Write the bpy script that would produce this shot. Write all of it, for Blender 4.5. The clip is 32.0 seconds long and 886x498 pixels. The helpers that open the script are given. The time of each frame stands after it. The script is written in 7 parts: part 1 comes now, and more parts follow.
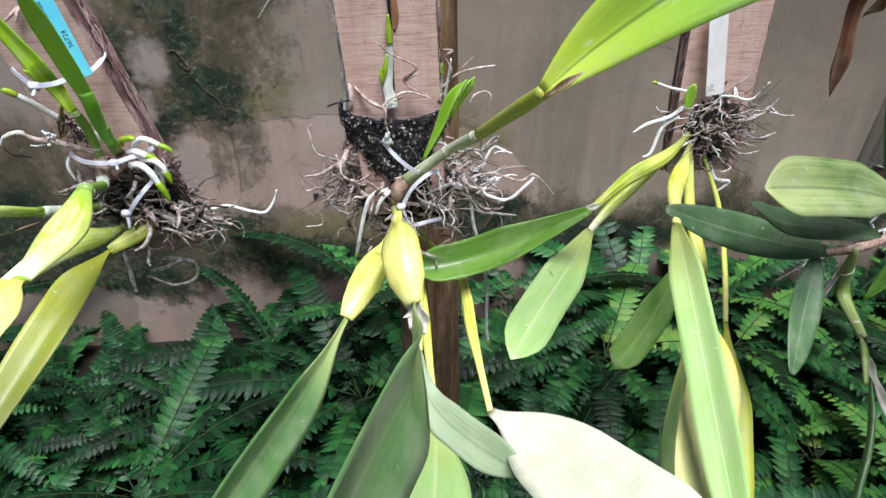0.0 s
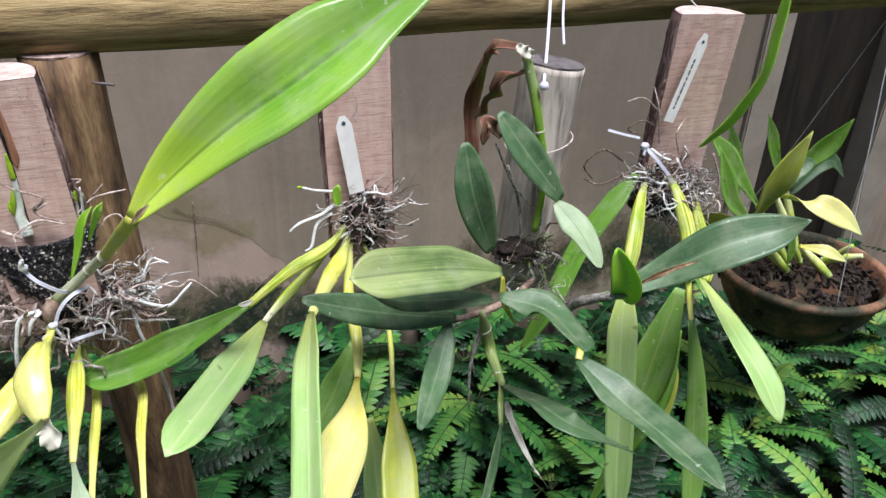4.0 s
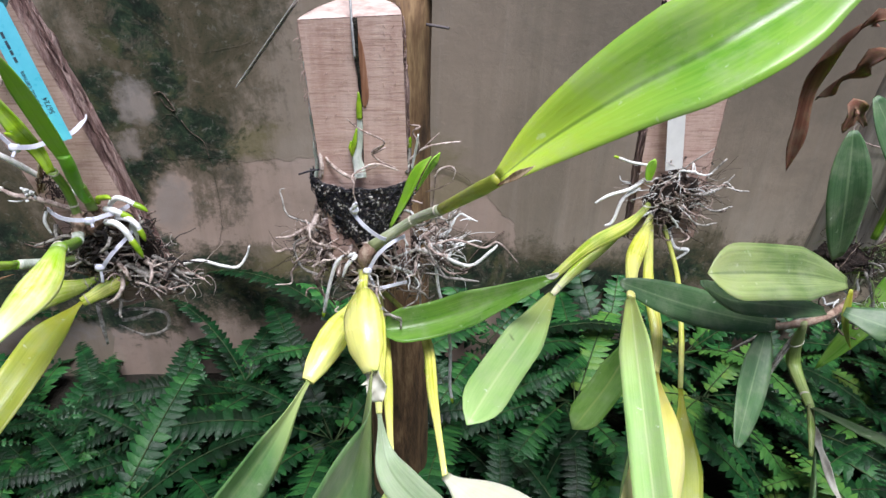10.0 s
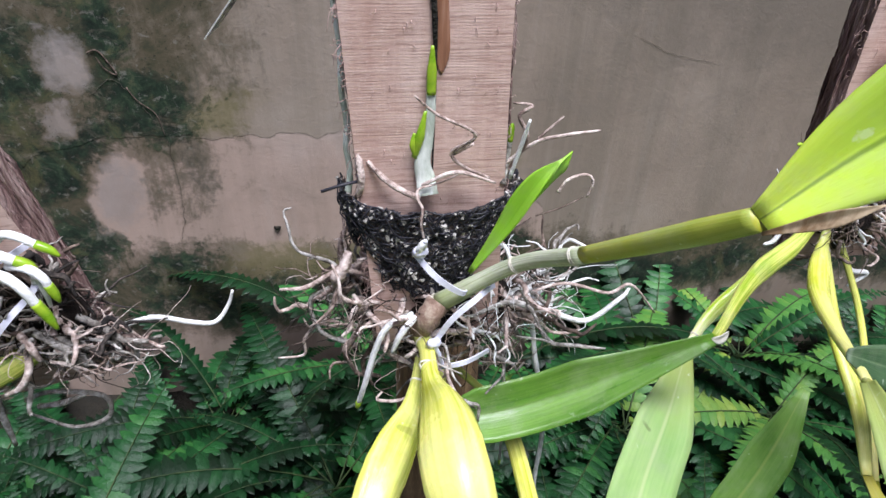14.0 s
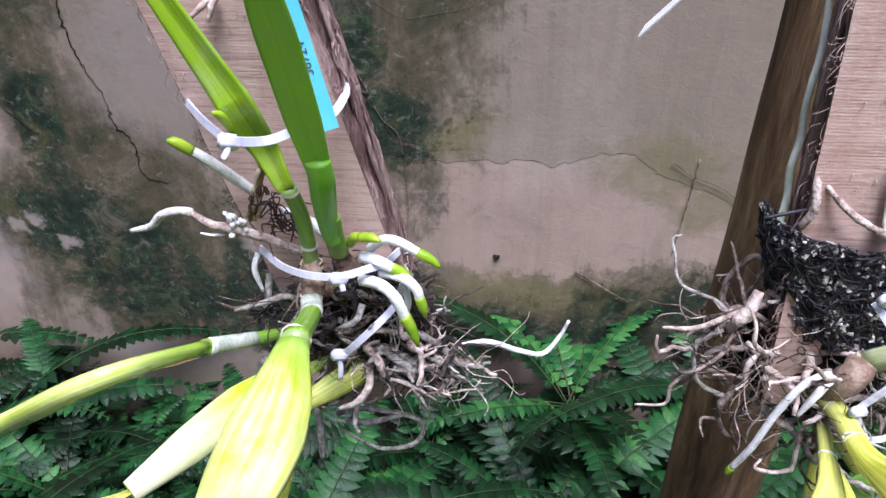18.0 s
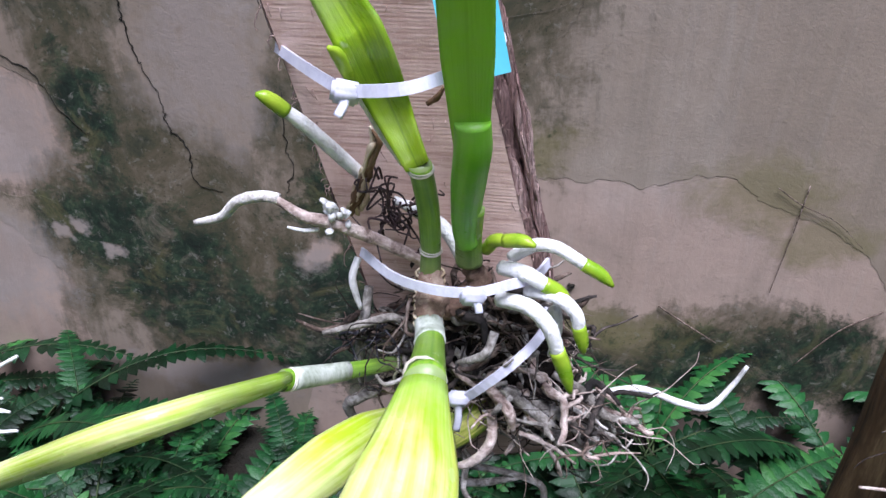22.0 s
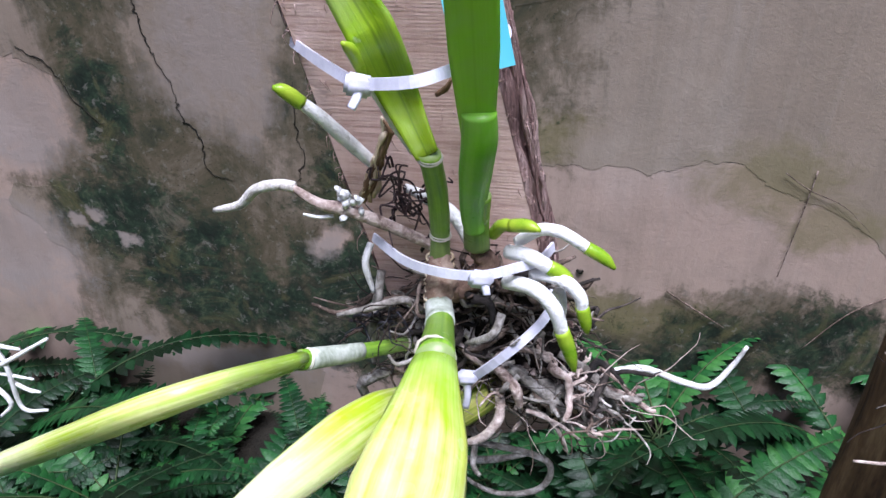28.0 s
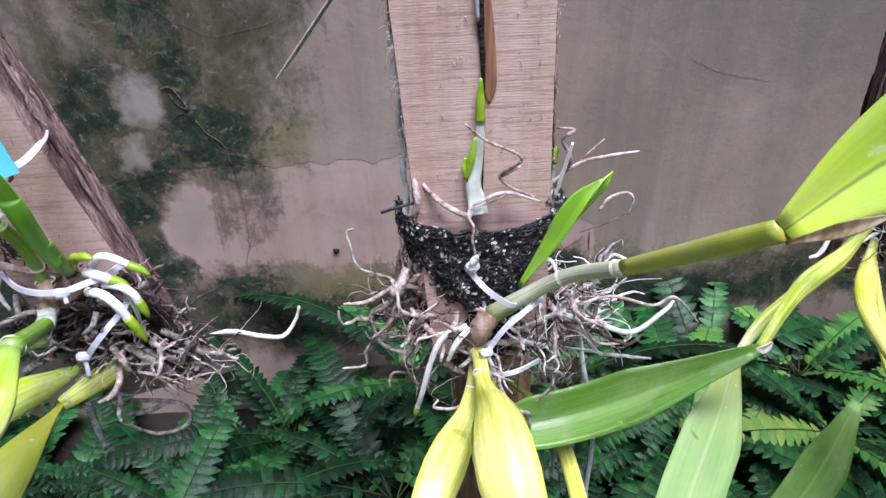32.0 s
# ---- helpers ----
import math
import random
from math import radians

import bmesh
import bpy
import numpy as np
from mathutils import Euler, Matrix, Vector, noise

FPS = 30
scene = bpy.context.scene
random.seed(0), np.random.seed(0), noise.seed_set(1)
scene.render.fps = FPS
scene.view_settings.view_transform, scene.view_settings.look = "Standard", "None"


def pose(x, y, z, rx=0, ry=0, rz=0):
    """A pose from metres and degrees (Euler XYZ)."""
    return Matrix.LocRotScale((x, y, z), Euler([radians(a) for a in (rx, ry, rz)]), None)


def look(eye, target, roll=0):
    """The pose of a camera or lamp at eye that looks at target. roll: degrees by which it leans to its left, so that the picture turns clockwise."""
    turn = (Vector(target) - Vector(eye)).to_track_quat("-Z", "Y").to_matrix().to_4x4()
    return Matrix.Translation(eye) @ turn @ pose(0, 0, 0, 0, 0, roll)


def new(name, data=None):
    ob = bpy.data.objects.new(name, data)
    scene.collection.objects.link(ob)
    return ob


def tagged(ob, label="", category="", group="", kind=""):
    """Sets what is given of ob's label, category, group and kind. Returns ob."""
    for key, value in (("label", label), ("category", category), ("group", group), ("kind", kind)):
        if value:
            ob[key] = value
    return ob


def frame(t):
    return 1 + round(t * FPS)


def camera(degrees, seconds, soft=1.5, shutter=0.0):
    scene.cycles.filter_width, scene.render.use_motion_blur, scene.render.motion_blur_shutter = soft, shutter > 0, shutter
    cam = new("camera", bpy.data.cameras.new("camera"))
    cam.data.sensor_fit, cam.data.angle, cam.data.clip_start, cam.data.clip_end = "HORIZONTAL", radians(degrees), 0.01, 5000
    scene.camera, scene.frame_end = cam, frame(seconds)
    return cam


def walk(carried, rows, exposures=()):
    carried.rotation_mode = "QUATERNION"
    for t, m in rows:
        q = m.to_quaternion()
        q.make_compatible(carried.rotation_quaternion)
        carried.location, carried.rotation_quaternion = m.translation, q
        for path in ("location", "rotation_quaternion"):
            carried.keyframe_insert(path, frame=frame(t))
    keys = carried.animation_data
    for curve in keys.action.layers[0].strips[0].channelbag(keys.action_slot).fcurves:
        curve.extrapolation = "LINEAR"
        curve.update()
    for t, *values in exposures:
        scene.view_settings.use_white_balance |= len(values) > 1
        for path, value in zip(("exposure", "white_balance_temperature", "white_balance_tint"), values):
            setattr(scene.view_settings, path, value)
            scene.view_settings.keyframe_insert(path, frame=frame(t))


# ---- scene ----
from mathutils import geometry

cam = camera(63.8, 32.0)
PATH = [
    (0, (0.094, 0.001, 1.178), (0.224, 1.638, 0.036), -0.9),
    (0.5, (0.117, -0.012, 1.182), (0.309, 1.632, 0.059), -0.7),
    (1, (0.153, -0.017, 1.189), (0.425, 1.634, 0.094), -0.6),
    (1.5, (0.17, -0.033, 1.193), (0.525, 1.63, 0.14), -0.2),
    (2, (0.202, -0.045, 1.196), (0.631, 1.603, 0.147), 0.3),
    (2.5, (0.23, -0.059, 1.215), (0.742, 1.579, 0.188), 0.4),
    (3, (0.268, -0.078, 1.227), (0.838, 1.562, 0.234), 0.6),
    (3.5, (0.275, -0.091, 1.246), (0.874, 1.554, 0.278), 0.9),
    (5.5, (0.285, -0.128, 1.25), (0.853, 1.498, 0.233), 1.3),
    (6, (0.276, -0.13, 1.249), (0.812, 1.515, 0.246), 1.2),
    (6.5, (0.262, -0.133, 1.257), (0.719, 1.529, 0.241), 1.0),
    (7, (0.227, -0.131, 1.258), (0.619, 1.538, 0.228), 2.1),
    (7.5, (0.203, -0.132, 1.266), (0.539, 1.547, 0.232), 2.2),
    (8, (0.187, -0.134, 1.271), (0.465, 1.561, 0.246), 2.2),
    (8.5, (0.173, -0.134, 1.273), (0.384, 1.566, 0.24), 1.8),
    (9, (0.162, -0.136, 1.276), (0.348, 1.567, 0.243), 1.8),
    (9.5, (0.14, -0.095, 1.253), (0.285, 1.598, 0.198), 1.1),
    (10, (0.118, 0.0, 1.226), (0.286, 1.674, 0.146), 1.6),
    (10.5, (0.107, 0.108, 1.193), (0.333, 1.773, 0.109), 1.5),
    (11, (0.086, 0.185, 1.165), (0.33, 1.83, 0.054), 1.4),
    (11.5, (0.068, 0.234, 1.141), (0.338, 1.858, 0.006), 2.0),
    (12, (0.058, 0.266, 1.13), (0.356, 1.87, -0.026), 2.1),
    (12.5, (0.058, 0.285, 1.125), (0.353, 1.886, -0.037), 2.0),
    (13, (0.061, 0.291, 1.119), (0.346, 1.885, -0.055), 1.8),
    (13.5, (0.057, 0.289, 1.119), (0.332, 1.885, -0.054), 2.2),
    (15.5, (0.008, 0.284, 1.115), (0.176, 1.897, -0.056), 2.5),
    (16, (-0.023, 0.302, 1.11), (0.091, 1.923, -0.057), 3.0),
    (16.5, (-0.052, 0.313, 1.104), (-0.004, 1.941, -0.057), 2.7),
    (17, (-0.07, 0.32, 1.097), (-0.076, 1.936, -0.082), 1.9),
    (17.5, (-0.082, 0.321, 1.095), (-0.125, 1.95, -0.064), 1.7),
    (18, (-0.096, 0.334, 1.081), (-0.218, 2.004, -0.013), -0.2),
    (18.5, (-0.128, 0.364, 1.05), (-0.229, 2.081, 0.031), 0.6),
    (19, (-0.15, 0.391, 1.031), (-0.301, 2.128, 0.05), -0.6),
    (19.5, (-0.153, 0.41, 1.015), (-0.309, 2.141, 0.025), -0.5),
    (20, (-0.157, 0.412, 1.013), (-0.336, 2.138, 0.019), -0.4),
    (20.5, (-0.154, 0.413, 1.012), (-0.339, 2.131, 0.005), 0.1),
    (21, (-0.153, 0.416, 1.011), (-0.352, 2.126, -0.006), 0.4),
    (21.5, (-0.156, 0.417, 1.015), (-0.366, 2.127, -0.001), 0.5),
    (22, (-0.158, 0.413, 1.015), (-0.384, 2.117, -0.008), 0.4),
    (22.5, (-0.16, 0.411, 1.018), (-0.385, 2.122, 0.007), 0.4),
    (23, (-0.159, 0.41, 1.02), (-0.384, 2.118, 0.004), 0.4),
    (23.5, (-0.159, 0.41, 1.019), (-0.391, 2.115, -0.001), 0.2),
    (24, (-0.157, 0.409, 1.021), (-0.395, 2.113, 0.0), 0.0),
    (24.5, (-0.157, 0.405, 1.021), (-0.406, 2.099, -0.014), 0.2),
    (25, (-0.157, 0.403, 1.021), (-0.405, 2.097, -0.014), 0.3),
    (25.5, (-0.155, 0.403, 1.018), (-0.408, 2.089, -0.027), -0.1),
    (27.5, (-0.155, 0.405, 1.019), (-0.404, 2.089, -0.031), -0.4),
    (28, (-0.156, 0.401, 1.021), (-0.407, 2.083, -0.032), -0.4),
    (28.5, (-0.157, 0.39, 1.025), (-0.403, 2.064, -0.042), -0.6),
    (29, (-0.15, 0.358, 1.049), (-0.373, 2.044, -0.004), -1.7),
    (29.5, (-0.125, 0.322, 1.067), (-0.254, 2.011, 0.004), -1.4),
    (30, (-0.085, 0.288, 1.087), (-0.121, 1.992, 0.041), -1.4),
    (30.5, (-0.042, 0.261, 1.1), (-0.031, 1.947, 0.025), -1.3),
    (31, (0.007, 0.236, 1.121), (0.062, 1.902, 0.016), 0.7),
    (31.5, (0.033, 0.24, 1.135), (0.089, 1.885, -0.002), -0.3),
    (32, (0.049, 0.257, 1.135), (0.162, 1.909, 0.013), -1.4),
]
EXPOSURES = [(0, 0.50, 6200, 11), (3.5, 0.44, 6250, 11), (8.5, 0.38, 6250, 11), (11, 0.43, 6130, 12), (13.5, 0.53, 6080, 13), (16, 0.64, 5880, 18), (18, 0.72, 5860, 18), (20, 0.60, 5800, 18), (25, 0.60, 5800, 18), (28, 0.59, 5820, 18), (29.5, 0.74, 5750, 19), (32, 0.62, 5800, 18)]
walk(cam, [(t, look(eye, target, roll)) for t, eye, target, roll in PATH], EXPOSURES)

# ---- light ----
world = bpy.data.worlds.new("sky")
scene.world = world
world.use_nodes = True
wn = world.node_tree
sky = wn.nodes.new("ShaderNodeTexSky")
sky.sky_type = "NISHITA"
sky.sun_disc = False
sky.sun_elevation = radians(72)
sky.sun_rotation = radians(200)
sky.air_density, sky.dust_density, sky.ozone_density = 1.0, 1.5, 1.5
wn.nodes["Background"].inputs["Strength"].default_value = 0.072
wn.links.new(sky.outputs["Color"], wn.nodes["Background"].inputs["Color"])
sun_data = bpy.data.lights.new("sun", "SUN")
sun_data.energy, sun_data.angle, sun_data.color = 4.9, radians(32), (1.0, 0.985, 0.975)
sun = new("sun", sun_data)
sun.matrix_world = look((0.35, -1.05, 3.2), (0.0, 0.0, 0.0))


# ---- materials ----
def material(name, rough=0.7, metal=0.0, spec=0.5):
    m = bpy.data.materials.new(name)
    m.use_nodes = True
    b = m.node_tree.nodes["Principled BSDF"]
    b.inputs["Roughness"].default_value = rough
    b.inputs["Metallic"].default_value = metal
    b.inputs["Specular IOR Level"].default_value = spec
    return m


class Net:
    """Small wrapper to lay nodes of a material."""

    def __init__(self, m):
        self.t = m.node_tree
        self.b = self.t.nodes["Principled BSDF"]

    def node(self, kind, **values):
        n = self.t.nodes.new("ShaderNode" + kind)
        for key, value in values.items():
            if key in n.inputs.keys():
                self.put(n.inputs[key], value)
        return n

    def put(self, socket, value):
        if isinstance(value, bpy.types.NodeSocket):
            self.t.links.new(value, socket)
        elif isinstance(value, tuple) and len(value) == 3 and socket.type == "RGBA":
            socket.default_value = (*value, 1)
        else:
            socket.default_value = value

    def place(self, scale=(1, 1, 1), kind="Object", at=(0, 0, 0), turn=(0, 0, 0)):
        c = self.node("TexCoord")
        m = self.node("Mapping", Vector=c.outputs[kind], Scale=scale, Location=at, Rotation=turn)
        return m.outputs[0]

    def noise(self, vector, scale, detail=4.0, rough=0.55, distort=0.0):
        n = self.node("TexNoise", Vector=vector, Scale=scale, Detail=detail, Roughness=rough, Distortion=distort)
        return n.outputs["Fac"]

    def ramp(self, fac, stops):
        n = self.node("ValToRGB", Fac=fac)
        e = n.color_ramp.elements
        while len(e) < len(stops):
            e.new(0.5)
        for el, (at, c) in zip(e, stops):
            el.position = at
            el.color = (*c, 1) if isinstance(c, tuple) else (c, c, c, 1)
        return n.outputs["Color"]

    def mix(self, fac, a, b, how="MIX"):
        n = self.t.nodes.new("ShaderNodeMix")
        n.data_type, n.blend_type = "RGBA", how
        self.put(n.inputs[0], fac)
        self.put(n.inputs[6], a)
        self.put(n.inputs[7], b)
        return n.outputs[2]

    def maths(self, how, a, b=0.0, c=0.0):
        n = self.t.nodes.new("ShaderNodeMath")
        n.operation = how
        for s, v in zip(n.inputs, (a, b, c)):
            self.put(s, v)
        return n.outputs[0]

    def bump(self, height, strength=0.4, distance=0.002):
        n = self.node("Bump", Strength=strength, Distance=distance, Height=height)
        self.t.links.new(n.outputs[0], self.b.inputs["Normal"])

    def colour(self, c):
        self.put(self.b.inputs["Base Color"], c)

    def rough(self, r):
        self.put(self.b.inputs["Roughness"], r)

    def split(self, vector):
        return self.node("SeparateXYZ", Vector=vector).outputs


def spot(n, vec, x, z, rx, rz):
    """A round stain on the wall, in metres: 1 in its middle, 0 at its rim."""
    o = n.split(vec)
    dx = n.maths("DIVIDE", n.maths("SUBTRACT", o[0], x), rx)
    dz = n.maths("DIVIDE", n.maths("SUBTRACT", o[2], z), rz)
    r = n.maths("SQRT", n.maths("ADD", n.maths("MULTIPLY", dx, dx), n.maths("MULTIPLY", dz, dz)))
    return n.maths("SUBTRACT", 1.0, r)


def union(n, vec, rows):
    u = None
    for row in rows:
        f = spot(n, vec, *row)
        u = f if u is None else n.maths("MAXIMUM", u, f)
    return n.maths("MAXIMUM", u, -1.0)


# The closing rows of both lists darken the wall's foot behind the ferns.
STAIN_AND_FOOT = ((-0.31, 0.76, 0.17, 0.28), (-0.30, 0.95, 0.22, 0.18), (-0.80, 0.44, 0.24, 0.24), (-0.87, 0.62, 0.08, 0.26), (-0.84, 0.86, 0.06, 0.22), (-0.62, 0.34, 0.26, 0.18), (-0.44, 0.58, 0.13, 0.30), (-0.58, 0.22, 0.30, 0.10),
         (-0.30, 0.25, 0.20, 0.10), (0.20, 0.26, 0.30, 0.09), (0.75, 0.24, 0.55, 0.08), (1.40, 0.25, 0.45, 0.08), (-0.05, 0.22, 0.40, 0.08))
MOSS_AND_FOOT = ((-0.44, 0.66, 0.06, 0.12), (-0.33, 0.565, 0.16, 0.035), (-0.30, 0.74, 0.04, 0.10), (-0.88, 0.42, 0.15, 0.11), (-0.77, 0.34, 0.15, 0.09), (-0.87, 0.60, 0.06, 0.13), (-0.63, 0.25, 0.24, 0.10), (-0.50, 0.19, 0.14, 0.09), (-0.46, 0.50, 0.10, 0.09), (-0.265, 0.285, 0.09, 0.07), (-0.42, 0.535, 0.11, 0.045), (-0.35, 0.86, 0.08, 0.12),
        (-0.25, 0.63, 0.10, 0.06), (-0.45, 0.34, 0.13, 0.13), (0.20, 0.25, 0.24, 0.07), (0.36, 0.27, 0.10, 0.09), (0.75, 0.225, 0.55, 0.06), (1.40, 0.23, 0.45, 0.06), (-0.08, 0.20, 0.40, 0.05))
PALE = ((-1.02, 0.58, 0.13, 0.11), (-1.10, 0.32, 0.15, 0.14), (-0.365, 0.69, 0.040, 0.06), (-0.40, 0.60, 0.028, 0.035), (-0.505, 0.395, 0.045, 0.05), (-0.65, 0.72, 0.13, 0.17), (-0.75, 0.10, 0.25, 0.05), (-0.928, 0.424, 0.020, 0.024), (-0.966, 0.394, 0.018, 0.022), (-0.887, 0.370, 0.018, 0.020), (-0.35, 0.44, 0.06, 0.08))


def plaster_material(name, under):
    """Old lime plaster, the outer coat or the pinker coat under it, with streaks of damp, algae and moss at their places on the wall."""
    m = material(name, 0.85, spec=0.3)
    n = Net(m)
    vec = n.place()

    def push(v, scale, much, detail, at):
        t = n.node("TexNoise", Vector=n.place(at=at), Scale=scale, Detail=detail, Roughness=0.65)
        a = n.node("VectorMath")
        a.operation = "MULTIPLY_ADD"
        n.put(a.inputs[0], t.outputs["Color"])
        n.put(a.inputs[1], (much, much, much))
        n.put(a.inputs[2], v)
        b = n.node("VectorMath")
        b.operation = "SUBTRACT"
        n.put(b.inputs[0], a.outputs[0])
        n.put(b.inputs[1], (much / 2, much / 2, much / 2))
        return b.outputs[0]

    bent = push(push(vec, 6.0, 0.16, 5, (3, 1, 2)), 45.0, 0.022, 6, (7, 2, 5))
    big = n.noise(vec, 2.4, 6, 0.62)
    mid = n.noise(vec, 11.0, 9, 0.72, 0.5)
    rag = n.noise(vec, 34.0, 9, 0.75, 0.4)
    fine = n.noise(vec, 120.0, 5, 0.7)
    tall = n.noise(n.place((11, 11, 0.9)), 1.0, 7, 0.68, 0.6)
    drip = n.noise(n.place((42, 42, 2.2), at=(1, 1, 4)), 1.0, 5, 0.65, 0.4)
    hue = n.noise(n.place(at=(3, 1, 2)), 8.0, 8, 0.72, 0.8)

    def sway(f, a, b, c):
        """the mask f made ragged by mottles of three sizes"""
        q = n.maths("ADD", n.maths("MULTIPLY", n.maths("SUBTRACT", mid, 0.5), a), n.maths("ADD", n.maths("MULTIPLY", n.maths("SUBTRACT", rag, 0.5), b), n.maths("MULTIPLY", n.maths("SUBTRACT", fine, 0.5), c)))
        return n.maths("ADD", f, q)

    if under:
        base = n.ramp(big, [(0.32, (0.392, 0.287, 0.236)), (0.55, (0.438, 0.331, 0.280)), (0.72, (0.462, 0.369, 0.326))])
    else:
        base = n.ramp(big, [(0.32, (0.255, 0.200, 0.157)), (0.55, (0.315, 0.253, 0.202)), (0.72, (0.358, 0.299, 0.249))])
    base = n.mix(n.ramp(tall, [(0.46, 0.0), (0.66, 0.30 if under else 0.45)]), base, (0.165, 0.142, 0.108))
    base = n.mix(n.ramp(drip, [(0.54, 0.0), (0.74, 0.16)]), base, (0.42, 0.385, 0.36))
    base = n.mix(n.ramp(mid, [(0.46, 0.0), (0.66, 0.30)]), base, (0.20, 0.172, 0.145))
    base = n.mix(n.ramp(rag, [(0.56, 0.0), (0.68, 0.22)]), base, (0.16, 0.14, 0.115))
    # browner and darker towards the upper right of the wall
    umber = n.ramp(sway(union(n, bent, ((0.95, 0.95, 0.60, 0.45), (1.25, 1.05, 0.5, 0.35), (1.5, 0.7, 0.5, 0.6))), 0.5, 0.3, 0.1), [(0.0, 0.0), (0.5, 0.72)])
    base = n.mix(umber, base, (0.165, 0.138, 0.110))
    st, mo, pa = union(n, bent, STAIN_AND_FOOT), union(n, bent, MOSS_AND_FOOT), union(n, bent, PALE)
    # thin algae, olive to brown, run down in streaks, and the darker wall foot
    st = n.maths("ADD", sway(st, 1.6, 1.0, 0.3), n.maths("MULTIPLY", n.maths("SUBTRACT", tall, 0.5), 1.5))
    st = n.maths("SUBTRACT", st, n.maths("MULTIPLY", n.maths("MAXIMUM", pa, 0.0), 1.3))
    thin = n.ramp(n.maths("ADD", st, 0.4), [(0.05, 0.0), (0.34, 0.62), (0.72, 0.95)])
    base = n.mix(thin, base, n.ramp(hue, [(0.36, (0.026, 0.034, 0.020)), (0.46, (0.060, 0.056, 0.030)), (0.54, (0.098, 0.080, 0.050)), (0.68, (0.19, 0.158, 0.120))]))
    olive = n.ramp(sway(union(n, bent, ((0.20, 0.555, 0.13, 0.07), (0.30, 0.49, 0.09, 0.06), (-0.16, 0.60, 0.09, 0.06), (-0.02, 0.29, 0.22, 0.08))), 1.5, 0.9, 0.2), [(0.05, 0.0), (0.6, 0.6)])
    base = n.mix(olive, base, (0.205, 0.178, 0.085))
    # thick dark moss, and the darkest band of the wall foot
    mo = n.maths("SUBTRACT", sway(mo, 3.0, 1.5, 0.6), n.maths("MULTIPLY", n.maths("MAXIMUM", pa, 0.0), 1.6))
    thick = n.ramp(n.maths("ADD", mo, 0.1), [(0.08, 0.0), (0.34, 0.62), (0.65, 0.97)])
    base = n.mix(thick, base, n.ramp(rag, [(0.36, (0.005, 0.009, 0.007)), (0.48, (0.012, 0.024, 0.015)), (0.58, (0.028, 0.052, 0.028)), (0.70, (0.095, 0.098, 0.055))]))
    base = n.mix(n.maths("MULTIPLY", thick, n.ramp(hue, [(0.52, 0.0), (0.64, 0.75)])), base, (0.115, 0.105, 0.045))
    scab = n.ramp(n.noise(n.place(at=(5, 0, 3)), 17.0, 9, 0.75, 0.6), [(0.55, 0.0), (0.66, 0.6)])
    base = n.mix(n.maths("MULTIPLY", scab, thin), base, (0.185, 0.155, 0.118))
    # scabs of pale lichen and bare patches
    bare = n.ramp(sway(pa, 1.8, 1.4, 0.4), [(0.05, 0.0), (0.60, 0.62)])
    base = n.mix(bare, base, n.mix(n.ramp(big, [(0.4, 0.0), (0.6, 1.0)]), (0.31, 0.262, 0.240), (0.39, 0.350, 0.345)))
    crust = n.ramp(n.noise(vec, 58.0, 6, 0.7, 0.5), [(0.58, 0.0), (0.66, 0.55)])
    base = n.mix(n.maths("MULTIPLY", crust, thin), base, (0.25, 0.235, 0.205))
    speck = n.ramp(n.noise(vec, 210.0, 3, 0.6), [(0.60, 0.0), (0.68, 0.8)])
    base = n.mix(n.maths("MULTIPLY", speck, n.ramp(st, [(-0.10, 0.0), (0.25, 0.9)])), base, (0.020, 0.024, 0.016))
    n.colour(base)
    n.rough(n.ramp(thick, [(0.0, 0.8), (1.0, 0.95)]))
    h = n.maths("ADD", n.maths("MULTIPLY", mid, 0.4), n.maths("ADD", n.maths("MULTIPLY", rag, 0.55), n.maths("ADD", n.maths("MULTIPLY", fine, 0.25), n.maths("MULTIPLY", thick, 0.25))))
    n.bump(h, 0.30, 0.006)
    return m


def plain(name, stops, scale=12.0, stretch=(1, 1, 1), rough=0.7, bump=0.3, fine=90.0, depth=0.002, spec=0.4, kind="Object", detail=5.0, vary=0.16):
    """A surface whose colour wanders between the stops, with grain at a second, finer scale."""
    m = material(name, rough, spec=spec)
    n = Net(m)
    vec = n.place(stretch, kind)
    a = n.noise(vec, scale, detail, 0.6, 0.4)
    f = n.noise(vec, fine, 4, 0.65)
    rnd = n.node("ObjectInfo").outputs["Random"]
    fac = n.maths("ADD", a, n.maths("ADD", n.maths("MULTIPLY", n.maths("SUBTRACT", f, 0.5), 0.35), n.maths("MULTIPLY", n.maths("SUBTRACT", rnd, 0.5), vary)))
    n.colour(n.ramp(fac, stops))
    n.rough(n.ramp(f, [(0.3, max(rough - 0.1, 0.05)), (0.7, min(rough + 0.1, 1.0))]))
    n.bump(n.maths("ADD", a, f), bump, depth)
    return m


